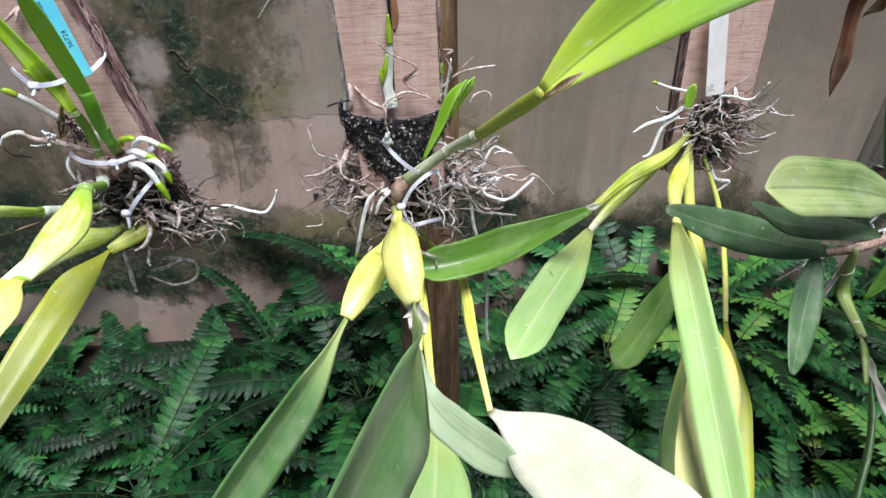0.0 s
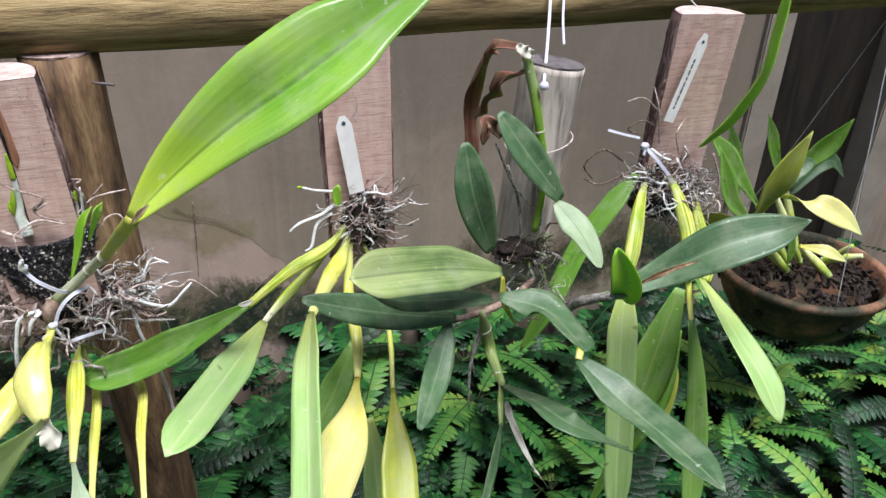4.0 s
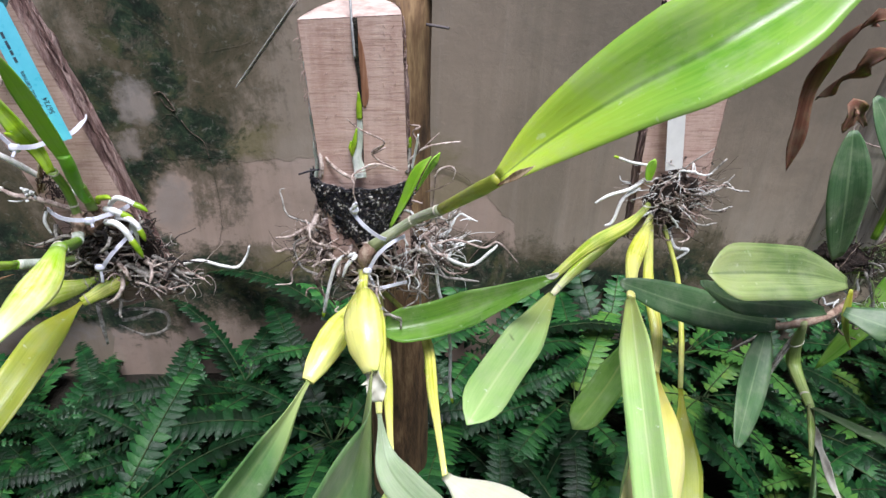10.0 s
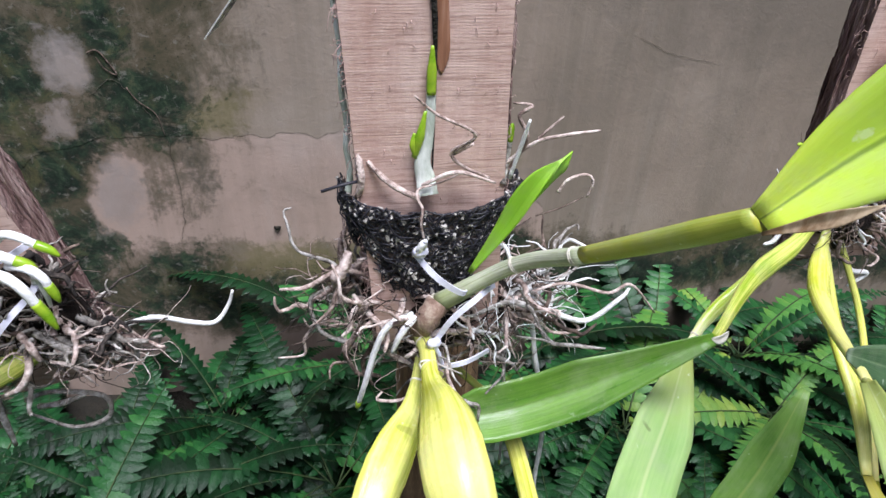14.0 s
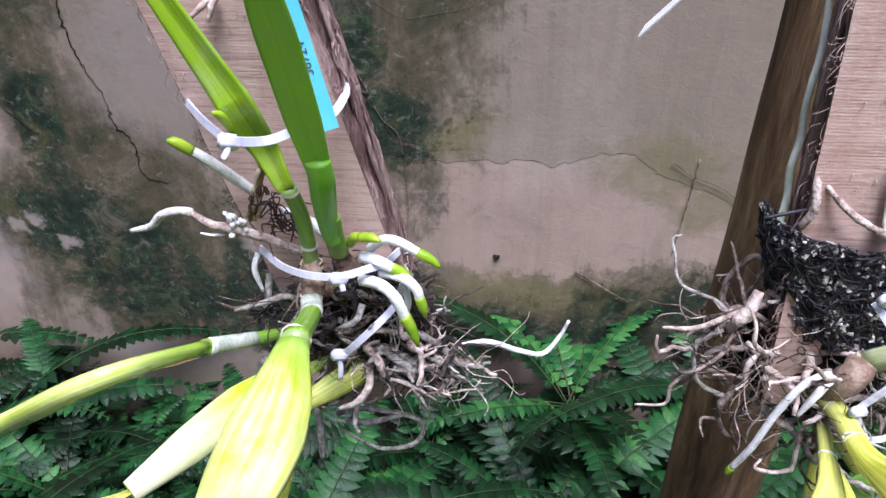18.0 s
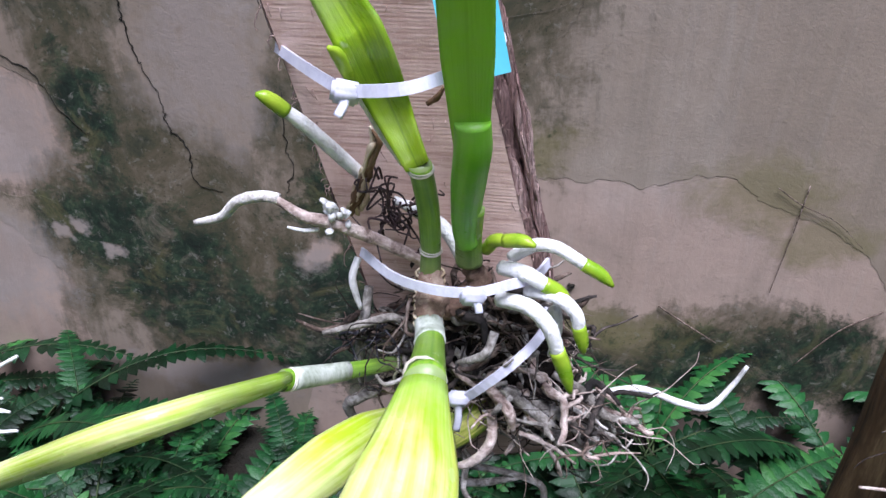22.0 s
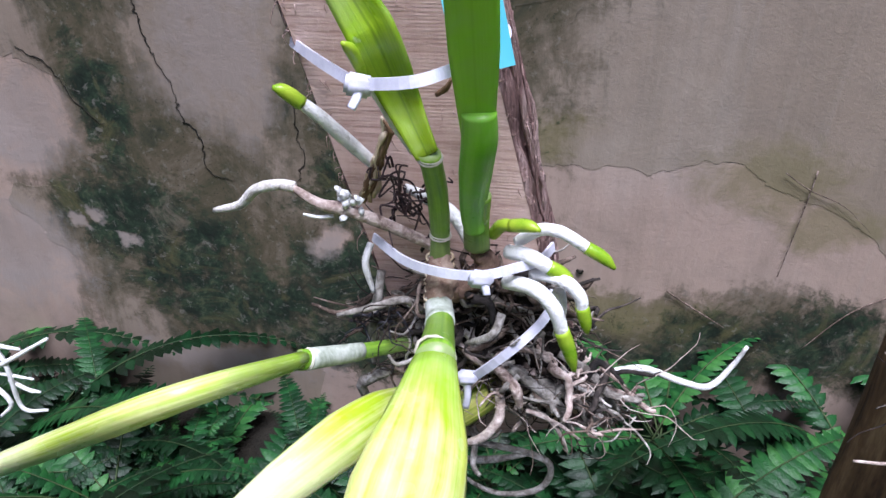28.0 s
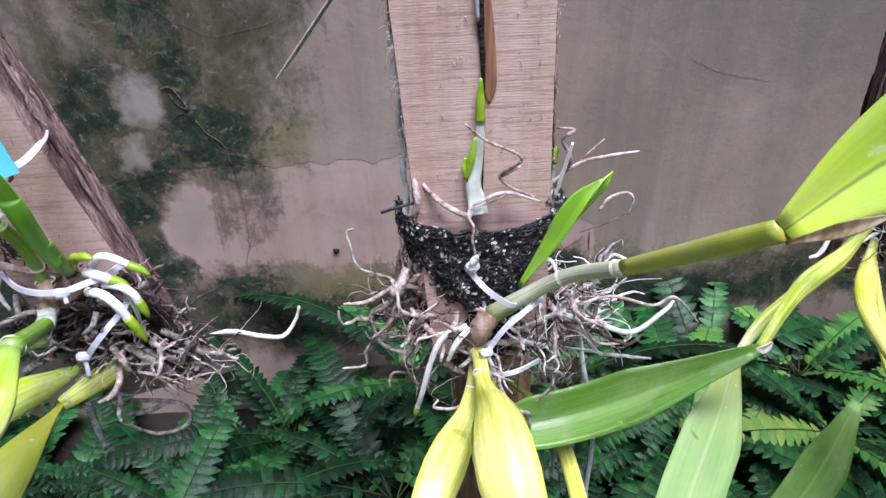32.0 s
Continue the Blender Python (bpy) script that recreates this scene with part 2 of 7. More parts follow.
def sawn_material():
    """Rough-sawn pink cedar: fine saw lines across, faint grain along."""
    m = material("sawn_wood", 0.8, spec=0.25)
    n = Net(m)
    vec = n.place()
    grain = n.noise(n.place((60, 60, 4)), 1.0, 5, 0.6)
    patch = n.noise(vec, 14.0, 4, 0.6)
    z = n.maths("ADD", n.split(vec)[2], n.maths("MULTIPLY", n.noise(n.place((9, 9, 60)), 1.0, 4, 0.6), 0.0035))
    kerf = n.maths("MULTIPLY", n.maths("ADD", n.maths("SINE", n.maths("MULTIPLY", z, 3900.0)), 1.0), 0.5)
    wear = n.ramp(n.noise(n.place((48, 48, 60), at=(2, 0, 1)), 1.0, 6, 0.7), [(0.38, 0.0), (0.62, 1.0)])
    saw = n.maths("MULTIPLY", kerf, wear)
    saw2 = n.noise(n.place((26, 26, 420)), 1.0, 4, 0.68, 0.25)
    fuzz_ = n.noise(n.place((320, 320, 420)), 1.0, 3, 0.7)
    c = n.ramp(grain, [(0.3, (0.47, 0.305, 0.26)), (0.55, (0.58, 0.41, 0.355)), (0.75, (0.66, 0.50, 0.45))])
    c = n.mix(n.ramp(patch, [(0.48, 0.0), (0.75, 0.5)]), c, (0.38, 0.215, 0.165))
    c = n.mix(n.ramp(saw, [(0.25, 0.0), (0.9, 0.24)]), c, (0.78, 0.64, 0.58))
    c = n.mix(n.ramp(saw2, [(0.36, 0.6), (0.50, 0.0)]), c, (0.30, 0.18, 0.145))
    c = n.mix(n.ramp(saw2, [(0.54, 0.0), (0.70, 0.3)]), c, (0.72, 0.57, 0.51))
    c = n.mix(n.ramp(fuzz_, [(0.55, 0.0), (0.72, 0.35)]), c, (0.74, 0.60, 0.54))
    n.colour(c)
    n.bump(n.maths("ADD", n.maths("ADD", n.maths("MULTIPLY", saw, 0.18), n.maths("MULTIPLY", saw2, 0.6)), n.maths("MULTIPLY", fuzz_, 0.7)), 0.45, 0.0008)
    return m


def leaf_material(name, low, high, rib, base=None, tip=None, rough=0.38, streak=1.0, spots=0.0, tight=0.17, relief=0.3):
    """A thick leaf: streaks along it, a rib down the middle, its own tint at base and tip, scuffs and specks."""
    m = material(name, rough, spec=0.4)
    n = Net(m)
    uv = n.node("UVMap").outputs[0]
    o = n.split(uv)
    rnd = n.node("ObjectInfo").outputs["Random"]
    shift = n.node("CombineXYZ", X=n.maths("MULTIPLY", rnd, 17.0), Y=n.maths("MULTIPLY", rnd, 5.0))
    vec = n.node("VectorMath", ).outputs[0]
    vm = vec.node
    vm.operation = "ADD"
    n.put(vm.inputs[0], uv)
    n.put(vm.inputs[1], shift.outputs[0])
    long_ = n.node("Mapping", Vector=vec, Scale=(22, 1.2, 1)).outputs[0]
    wide = n.node("Mapping", Vector=vec, Scale=(2.2, 3.0, 1)).outputs[0]
    s = n.noise(long_, 1.0, 4, 0.6)
    w = n.noise(wide, 1.0, 4, 0.6, 0.3)
    fac = n.maths("ADD", n.maths("MULTIPLY", n.maths("SUBTRACT", s, 0.5), 0.45 * streak), n.maths("ADD", n.maths("MULTIPLY", n.maths("SUBTRACT", w, 0.5), 0.6), 0.45))
    c = n.ramp(fac, [(0.45 - tight, low), (0.45 + tight, high)])
    v = n.maths("ADD", o[1], n.maths("MULTIPLY", n.maths("SUBTRACT", w, 0.5), 0.35))
    if base:
        c = n.mix(n.ramp(v, [(0.02, 0.8), (0.40, 0.0)]), c, base)
    if tip:
        c = n.mix(n.ramp(v, [(0.6, 0.0), (0.98, 0.9)]), c, tip)
    mid = n.maths("ABSOLUTE", n.maths("SUBTRACT", o[0], 0.5))
    c = n.mix(n.ramp(mid, [(0.012, 0.6), (0.04, 0.0)]), c, rib)
    fine = n.noise(n.place(), 420.0, 3, 0.6)
    dirt = n.noise(n.place(), 95.0, 3, 0.6)
    film = n.noise(n.place(), 34.0, 5, 0.65)
    c = n.mix(n.ramp(film, [(0.46, 0.0), (0.66, 0.24)]), c, (0.36, 0.38, 0.27))
    if spots:
        c = n.mix(n.ramp(dirt, [(0.68, 0.0), (0.73, spots)]), c, (0.75, 0.78, 0.7))
        c = n.mix(n.ramp(n.noise(n.place(), 45.0, 2, 0.5), [(0.72, 0.0), (0.75, spots)]), c, (0.05, 0.04, 0.02))
    n.colour(c)
    n.rough(n.ramp(w, [(0.3, rough - 0.07), (0.7, rough + 0.1)]))
    n.bump(n.maths("ADD", n.maths("MULTIPLY", s, 0.8), n.maths("MULTIPLY", fine, 0.3)), relief, 0.0012)
    n.b.inputs["Subsurface Weight"].default_value = 0.12
    n.b.inputs["Subsurface Radius"].default_value = (0.004, 0.008, 0.002)
    n.b.inputs["Subsurface Scale"].default_value = 1.0
    return m


M_WALL = plaster_material("old_plaster", True)
M_COAT = plaster_material("outer_plaster_coat", False)
M_SAWN = sawn_material()
M_SOIL = plain("dark_soil", [(0.3, (0.006, 0.006, 0.004)), (0.7, (0.022, 0.018, 0.012))], 18, rough=0.95, bump=0.8, depth=0.01)
M_BARK = plain("fibrous_bark", [(0.3, (0.090, 0.043, 0.039)), (0.46, (0.33, 0.195, 0.180)), (0.64, (0.66, 0.47, 0.44))], 5.0, (24, 24, 1.8), 0.9, 1.0, 34.0, 0.006)
M_FIBRE = plain("pink_wood_fibre", [(0.3, (0.22, 0.14, 0.12)), (0.5, (0.42, 0.29, 0.26)), (0.72, (0.62, 0.48, 0.44))], 30.0, (1, 1, 0.3), 0.9, 0.4, 200.0, 0.001)
M_CRACK = plain("brown_crack", [(0.3, (0.06, 0.05, 0.04)), (0.7, (0.14, 0.12, 0.095))], 30, rough=0.9)
M_END = plain("sawn_end_grain", [(0.3, (0.26, 0.17, 0.155)), (0.5, (0.50, 0.375, 0.34)), (0.7, (0.66, 0.53, 0.49))], 60, rough=0.85, bump=0.9)
M_POLE = plain("weathered_pole", [(0.3, (0.10, 0.066, 0.028)), (0.48, (0.33, 0.235, 0.105)), (0.7, (0.55, 0.42, 0.22))], 3.0, (2.0, 26, 26), 0.7, 0.6, 24.0, 0.003)
M_POST = plain("weathered_post", [(0.3, (0.050, 0.029, 0.018)), (0.50, (0.19, 0.112, 0.058)), (0.74, (0.42, 0.29, 0.15))], 3.0, (15, 15, 2.6), 0.8, 0.6, 24.0, 0.003)
M_GREYLOG = plain("grey_smooth_log", [(0.3, (0.13, 0.105, 0.09)), (0.48, (0.41, 0.36, 0.315)), (0.7, (0.62, 0.56, 0.50))], 3.0, (16, 16, 2.0), 0.75, 0.5, 9.0, 0.002)
M_GREYEND = plain("grey_cut_end", [(0.3, (0.07, 0.062, 0.066)), (0.7, (0.15, 0.13, 0.135))], 60, rough=0.85)
M_TERRA = plain("stained_terracotta", [(0.34, (0.030, 0.032, 0.018)), (0.46, (0.11, 0.075, 0.045)), (0.56, (0.24, 0.115, 0.068)), (0.75, (0.40, 0.22, 0.15))], 11, rough=0.8, bump=0.6)
M_CREAM = plain("cream_paint", [(0.3, (0.42, 0.38, 0.33)), (0.7, (0.55, 0.50, 0.45))], 6, rough=0.7, bump=0.15)
M_PILASTER = plain("dull_beige_paint", [(0.3, (0.20, 0.17, 0.14)), (0.7, (0.30, 0.26, 0.22))], 6, rough=0.8, bump=0.2)
M_DARKWOOD = plain("dark_painted_wood", [(0.3, (0.012, 0.010, 0.009)), (0.7, (0.035, 0.026, 0.02))], 5, (10, 10, 1), 0.5, 0.2)


def fern_material(name, stops, rough):
    """Glossy leaflets, each of its own green, with faint cross ribs."""
    m = material(name, rough, spec=0.32)
    n = Net(m)
    vec = n.place()
    rnd = n.node("ObjectInfo").outputs["Random"]
    isle = n.node("NewGeometry").outputs["Random Per Island"]
    a = n.noise(vec, 22.0, 5, 0.6)
    f = n.noise(vec, 190.0, 3, 0.6)
    fac = n.maths("ADD", n.maths("ADD", n.maths("MULTIPLY", n.maths("SUBTRACT", a, 0.5), 0.7), n.maths("MULTIPLY", isle, 0.34)), n.maths("ADD", n.maths("MULTIPLY", rnd, 0.50), n.maths("MULTIPLY", f, 0.16)))
    n.colour(n.ramp(fac, stops))
    n.rough(n.ramp(f, [(0.3, rough - 0.06), (0.7, rough + 0.10)]))
    n.bump(n.maths("ADD", n.maths("MULTIPLY", a, 0.5), f), 0.5, 0.0030)
    return m


M_FERN = fern_material("fern_leaflet", [(0.18, (0.002, 0.010, 0.003)), (0.48, (0.005, 0.034, 0.010)), (0.74, (0.014, 0.084, 0.020)), (1.02, (0.055, 0.185, 0.040))], 0.40)
M_FERNPALE = fern_material("young_fern_leaflet", [(0.15, (0.03, 0.12, 0.025)), (0.5, (0.075, 0.215, 0.04)), (0.95, (0.22, 0.31, 0.05))], 0.42)
M_STALK = plain("fern_stalk", [(0.3, (0.012, 0.035, 0.010)), (0.7, (0.05, 0.075, 0.022))], 20)


# ---- making meshes ----
ORIGIN = {}


def thing(name, at, label, category, group="", kind=""):
    ob = new(name)
    ob.empty_display_size = 0.02
    ob.location = at
    ORIGIN[ob.name] = Vector(at)
    return tagged(ob, label, category, group, kind)


def finish(name, bm, mat, smooth=True):
    me = bpy.data.meshes.new(name)
    bm.normal_update()
    bm.to_mesh(me)
    bm.free()
    for m in mat if isinstance(mat, (list, tuple)) else [mat]:
        me.materials.append(m)
    if smooth:
        me.polygons.foreach_set("use_smooth", [True] * len(me.polygons))
    return me


def part(name, bm, mat, parent, label="", smooth=True):
    """One mesh, given in world metres, under a thing or a part."""
    o = ORIGIN[parent.name]
    bmesh.ops.translate(bm, verts=bm.verts, vec=-o)
    ob = new(name, finish(name, bm, mat, smooth))
    ob.parent = parent
    ORIGIN[ob.name] = o
    return tagged(ob, label)


def solid(name, bm, mat, label, category, group="", kind="", smooth=True):
    """A thing that is one mesh, its origin in its middle."""
    c = sum((v.co for v in bm.verts), Vector()) / len(bm.verts)
    bmesh.ops.translate(bm, verts=bm.verts, vec=-c)
    ob = new(name, finish(name, bm, mat, smooth))
    ob.location = c
    ORIGIN[ob.name] = c
    return tagged(ob, label, category, group, kind)


def spline(points, per=8):
    """Catmull-Rom through the points."""
    p = [Vector(q) for q in points]
    if len(p) == 2:
        return [p[0].lerp(p[1], i / per) for i in range(per + 1)]
    p = [2 * p[0] - p[1], *p, 2 * p[-1] - p[-2]]
    out = []
    for i in range(1, len(p) - 2):
        a, b, c, d = p[i - 1 : i + 3]
        for k in range(per):
            t = k / per
            out.append(0.5 * (2 * b + (c - a) * t + (2 * a - 5 * b + 4 * c - d) * t * t + (3 * b - a - 3 * c + d) * t ** 3))
    out.append(p[-2])
    return out


def along(values, n):
    """n values evenly taken from a short list of them."""
    k = len(values) - 1
    out = []
    for i in range(n):
        s = i / max(n - 1, 1) * k
        j = min(int(s), k - 1) if k else 0
        f = s - j
        out.append(values[0] if not k else values[j] * (1 - f) + values[j + 1] * f)
    return out


def tube(points, radii, sides=8, per=6, bm=None, flat=1.0, rough=0.0, mat=0, ridge=0, deep=0.0):
    """A round, tapering rod along a smooth line; flat squeezes it, rough makes it knobbly."""
    bm = bm or bmesh.new()
    uv = bm.loops.layers.uv.verify()
    line = spline(points, per)
    r = along(radii if isinstance(radii, (list, tuple)) else [radii], len(line))
    side = None
    rings = []
    for i, p in enumerate(line):
        d = (line[min(i + 1, len(line) - 1)] - line[max(i - 1, 0)]).normalized()
        if side is None:
            side = d.cross(Vector((0, -1, 0.3))).normalized()
        side = (side - d * side.dot(d)).normalized()
        up = d.cross(side)
        ring = []
        for k in range(sides):
            a = 2 * math.pi * k / sides
            q = r[i] * (1 + (rough * noise.noise(p * 300 + Vector((k, 0, 0))) if rough else 0))
            if ridge:
                swell = min(1.0, max(0.0, (r[i] / max(r) - 0.35) / 0.4))
                q *= 1 - deep * swell * abs(math.sin(ridge * a / 2 + 0.8 * math.sin(i / len(line) * 3))) ** 0.7
            ring.append(bm.verts.new(p + side * math.cos(a) * q + up * math.sin(a) * q * flat))
        rings.append(ring)
    n = len(rings)
    for i in range(n - 1):
        for k in range(sides):
            f = bm.faces.new((rings[i][k], rings[i][(k + 1) % sides], rings[i + 1][(k + 1) % sides], rings[i + 1][k]))
            f.material_index = mat
            for l, (u, v) in zip(f.loops, ((k, i), (k + 1, i), (k + 1, i + 1), (k, i + 1))):
                l[uv].uv = (u / sides, v / (n - 1))
    for ring, p, s in ((rings[0], line[0], 1), (rings[-1], line[-1], -1)):
        c = bm.verts.new(p)
        for k in range(sides):
            a, b = ring[k], ring[(k + 1) % sides]
            f = bm.faces.new((c, b, a) if s > 0 else (c, a, b))
            f.material_index = mat
    return bm


SHAPES = {
    "strap": lambda v: min(1, (0.30 + 3.2 * v)) * (1 - max(0, (v - 0.72) / 0.28) ** 2.2 * 0.97),
    "oval": lambda v: max(0.04, math.sin(math.pi * min(1, 0.04 + v * 0.94)) ** 0.62),
    "lance": lambda v: max(0.03, (0.22 + 1.6 * v if v < 0.45 else 0.94 + 0.06 * math.sin((v - 0.45) * 9)) * (1 - max(0, (v - 0.5) / 0.5) ** 1.7 * 0.98)),
    "tongue": lambda v: min(1, 0.22 + 1.9 * v) * (1 - max(0, (v - 0.80) / 0.20) ** 2.6 * 0.96),
    "young": lambda v: (0.52 + 1.2 * v if v < 0.4 else 1.0) * (1 - max(0, (v - 0.6) / 0.4) ** 2.0 * 0.97),
    "stalked": lambda v: min(1, 0.17 + 1.9 * v) * (1 - max(0, (v - 0.72) / 0.28) ** 2.2 * 0.97),
    "spoon": lambda v: (0.13 + 0.87 * min(1, v / 0.5) ** 2 * (3 - 2 * min(1, v / 0.5))) * (1 - max(0, (v - 0.72) / 0.28) ** 2.2 * 0.97),
    "dagger": lambda v: min(1, 0.45 + 2.5 * v) * (1 - v ** 2.2 * 0.97),
}


def blade(points, width, face=(0, -0.6, 0.8), shape="strap", fold=0.25, thick=0.0022, twist=0.0, per=7, across=8, wave=0.0, bm=None, curl=0.0):
    """A leathery leaf with two skins along a spine. face: the way its upper side looks; fold: how deep its keel is; twist: degrees over its length."""
    bm = bm or bmesh.new()
    uv = bm.loops.layers.uv.verify()
    line = spline(points, per)
    n = len(line)
    face = Vector(face)
    prof = SHAPES[shape]
    top, low = [], []
    for i, p in enumerate(line):
        v = i / (n - 1)
        d = (line[min(i + 1, n - 1)] - line[max(i - 1, 0)]).normalized()
        nrm = (face - d * face.dot(d)).normalized()
        if twist:
            nrm = Matrix.Rotation(radians(twist) * v, 3, d) @ nrm
        side = d.cross(nrm).normalized()
        w = width * 0.5 * prof(v)
        ra, rb = [], []
        for k in range(across + 1):
            u = 2 * k / across - 1
            lift = fold * w * (abs(u) ** 1.3) - curl * w * u * u * u * u
            if wave:
                lift += wave * w * math.sin(v * 17 + (2 if u > 0 else 0)) * u * u
            q = p + side * (u * w) + nrm * lift
            t = thick * (1.15 - 0.75 * u * u) * min(1, 0.35 + w / (width * 0.5))
            ra.append(bm.verts.new(q + nrm * t * 0.5))
            rb.append(bm.verts.new(q - nrm * t * 0.5))
        top.append(ra)
        low.append(rb)

    def quad(vs, uvs):
        f = bm.faces.new(vs)
        for l, c in zip(f.loops, uvs):
            l[uv].uv = c

    for i in range(n - 1):
        v0, v1 = i / (n - 1), (i + 1) / (n - 1)
        for k in range(across):
            u0, u1 = k / across, (k + 1) / across
            quad((top[i][k], top[i][k + 1], top[i + 1][k + 1], top[i + 1][k]), ((u0, v0), (u1, v0), (u1, v1), (u0, v1)))
            quad((low[i][k + 1], low[i][k], low[i + 1][k], low[i + 1][k + 1]), ((u1, v0), (u0, v0), (u0, v1), (u1, v1)))
        for k in (0, across):
            vs = (low[i][k], top[i][k], top[i + 1][k], low[i + 1][k])
            quad(vs if k == 0 else vs[::-1], ((k / across, v0),) * 2 + ((k / across, v1),) * 2)
    for i in (0, n - 1):
        v = i / (n - 1)
        for k in range(across):
            vs = (top[i][k + 1], top[i][k], low[i][k], low[i][k + 1])
            quad(vs if i == 0 else vs[::-1], ((k / across, v),) * 4)
    return bm


def box(a, b, bm=None, bevel=0.0):
    bm = bm or bmesh.new()
    a, b = Vector(a), Vector(b)
    made = bmesh.ops.create_cube(bm, size=1.0, matrix=Matrix.Translation((a + b) / 2) @ Matrix.Diagonal((*(b - a), 1)))
    if bevel:
        bmesh.ops.bevel(bm, geom=[e for e in bm.edges], offset=bevel, segments=2, affect="EDGES")
    return bm


# ---- the place ----
bm = bmesh.new()
bmesh.ops.create_grid(bm, x_segments=90, y_segments=90, size=1.0)
for v in bm.verts:
    x, y = v.co.x, v.co.y
    v.co.x = 25 * x * abs(x) ** 1.4 + 2.0 * x
    v.co.y = 25 * y * abs(y) ** 1.4 + 2.0 * y + 0.5
    v.co.z = 0.025 * noise.noise(Vector((v.co.x * 5, v.co.y * 5, 0))) - 0.03
ground = new("ground", finish("ground", bm, M_SOIL))
tagged(ground, "dark damp garden soil under the ferns", "ground", kind="structure")

wall = new("wall_back", finish("wall_back", box((-4.0, 1.40, -0.1), (1.70, 1.55, 2.3)), M_WALL, False))
tagged(wall, "old plastered garden wall with algae stains and cracks", "wall", kind="structure")
ORIGIN[wall.name] = Vector()
COAT = [(1.70, -0.1), (0.52, -0.1), (0.47, 0.20), (0.42, 0.39), (0.348, 0.468), (0.247, 0.518), (0.175, 0.552), (0.13, 0.579), (0.028, 0.562), (-0.063, 0.560), (-0.13, 0.562), (-0.195, 0.572), (-0.24, 0.565), (-0.33, 0.568), (-0.42, 0.545), (-0.50, 0.50),
        (-0.55, 0.30), (-0.54, 0.10), (-0.57, -0.1), (-0.95, -0.1), (-0.965, 0.20), (-0.97, 0.30), (-1.03, 0.37), (-1.085, 0.43), (-1.06, 0.47), (-0.955, 0.455), (-0.86, 0.50), (-0.89, 0.58), (-0.925, 0.665), (-0.985, 0.70), (-1.12, 0.74), (-1.35, 0.70), (-1.5, 0.4), (-1.5, -0.1), (-4.0, -0.1), (-4.0, 2.3), (1.70, 2.3)]
rim = []
for (x, z), (x2, z2) in zip(COAT, COAT[1:]):
    far = x < -1.3 or z > 1 or z2 > 1 or (z < 0 and z2 < 0)
    n_ = 1 if far else max(2, int(math.hypot(x2 - x, z2 - z) / 0.006))
    for i in range(n_):
        p = Vector((x + (x2 - x) * i / n_, 0, z + (z2 - z) * i / n_))
        if not far and i:
            p += 0.016 * noise.noise_vector(p * 16) + 0.006 * noise.noise_vector(p * 60) + 0.002 * noise.noise_vector(p * 200)
        rim.append((p.x, p.z))
rim.append(COAT[-1])
flat_rim = [Vector(p) for p in rim]
pts, _, tris, *_ = geometry.delaunay_2d_cdt(flat_rim, [], [list(range(len(rim)))], 1, 1e-6)
bm = bmesh.new()
front = [bm.verts.new((p.x, 1.3995, p.y)) for p in pts]
for t in tris:
    bm.faces.new([front[k] for k in t])
for e in [e for e in bm.edges if e.is_boundary]:
    a, b = e.verts
    f = bm.faces.new((a, b, bm.verts.new((b.co.x, 1.4, b.co.z)), bm.verts.new((a.co.x, 1.4, a.co.z))))
bmesh.ops.remove_doubles(bm, verts=bm.verts, dist=1e-6)
bmesh.ops.recalc_face_normals(bm, faces=bm.faces)
if sum(f.normal.y for f in bm.faces) > 0:
    bmesh.ops.reverse_faces(bm, faces=bm.faces)
part("plaster_coat", bm, M_COAT, wall, "outer coat of plaster, flaked away lower down", smooth=False)
jamb = solid("door_jamb", box((1.703, 1.385, -0.1), (1.79, 1.56, 2.3), bevel=0.004), M_PILASTER, "pale cream painted pilaster at the end of the wall", "pilaster", kind="structure", smooth=False)
door = solid("door_1", box((1.793, 1.46, -0.1), (2.20, 1.52, 2.3), bevel=0.004), M_DARKWOOD, "dark brown wooden door beside the wall", "door", kind="structure", smooth=False)
jamb2 = solid("door_jamb", box((2.203, 1.385, -0.1), (2.32, 1.56, 2.3), bevel=0.004), M_PILASTER, "pale cream painted pilaster beyond the dark door", "pilaster", kind="structure", smooth=False)
wall2 = new("wall_side", finish("wall_side", box((2.323, 1.40, -0.1), (5.0, 1.55, 2.3)), M_COAT, False))
tagged(wall2, "plastered garden wall beyond the door", "wall", kind="structure")

# unseen walls added on three sides to cut sky fill; cream for bounce
for nm, a, b in (("wall_house", (-4.2, -2.6, -0.1), (5.2, -2.4, 3.0)), ("wall_left", (-4.2, -2.4, -0.1), (-4.0, 1.4, 2.3)), ("wall_right", (5.0, -2.4, -0.1), (5.2, 1.4, 2.3))):
    tagged(new(nm, finish(nm, box(a, b), M_CREAM, False)), "unseen plain wall added to close off sky light", "wall", kind="structure")


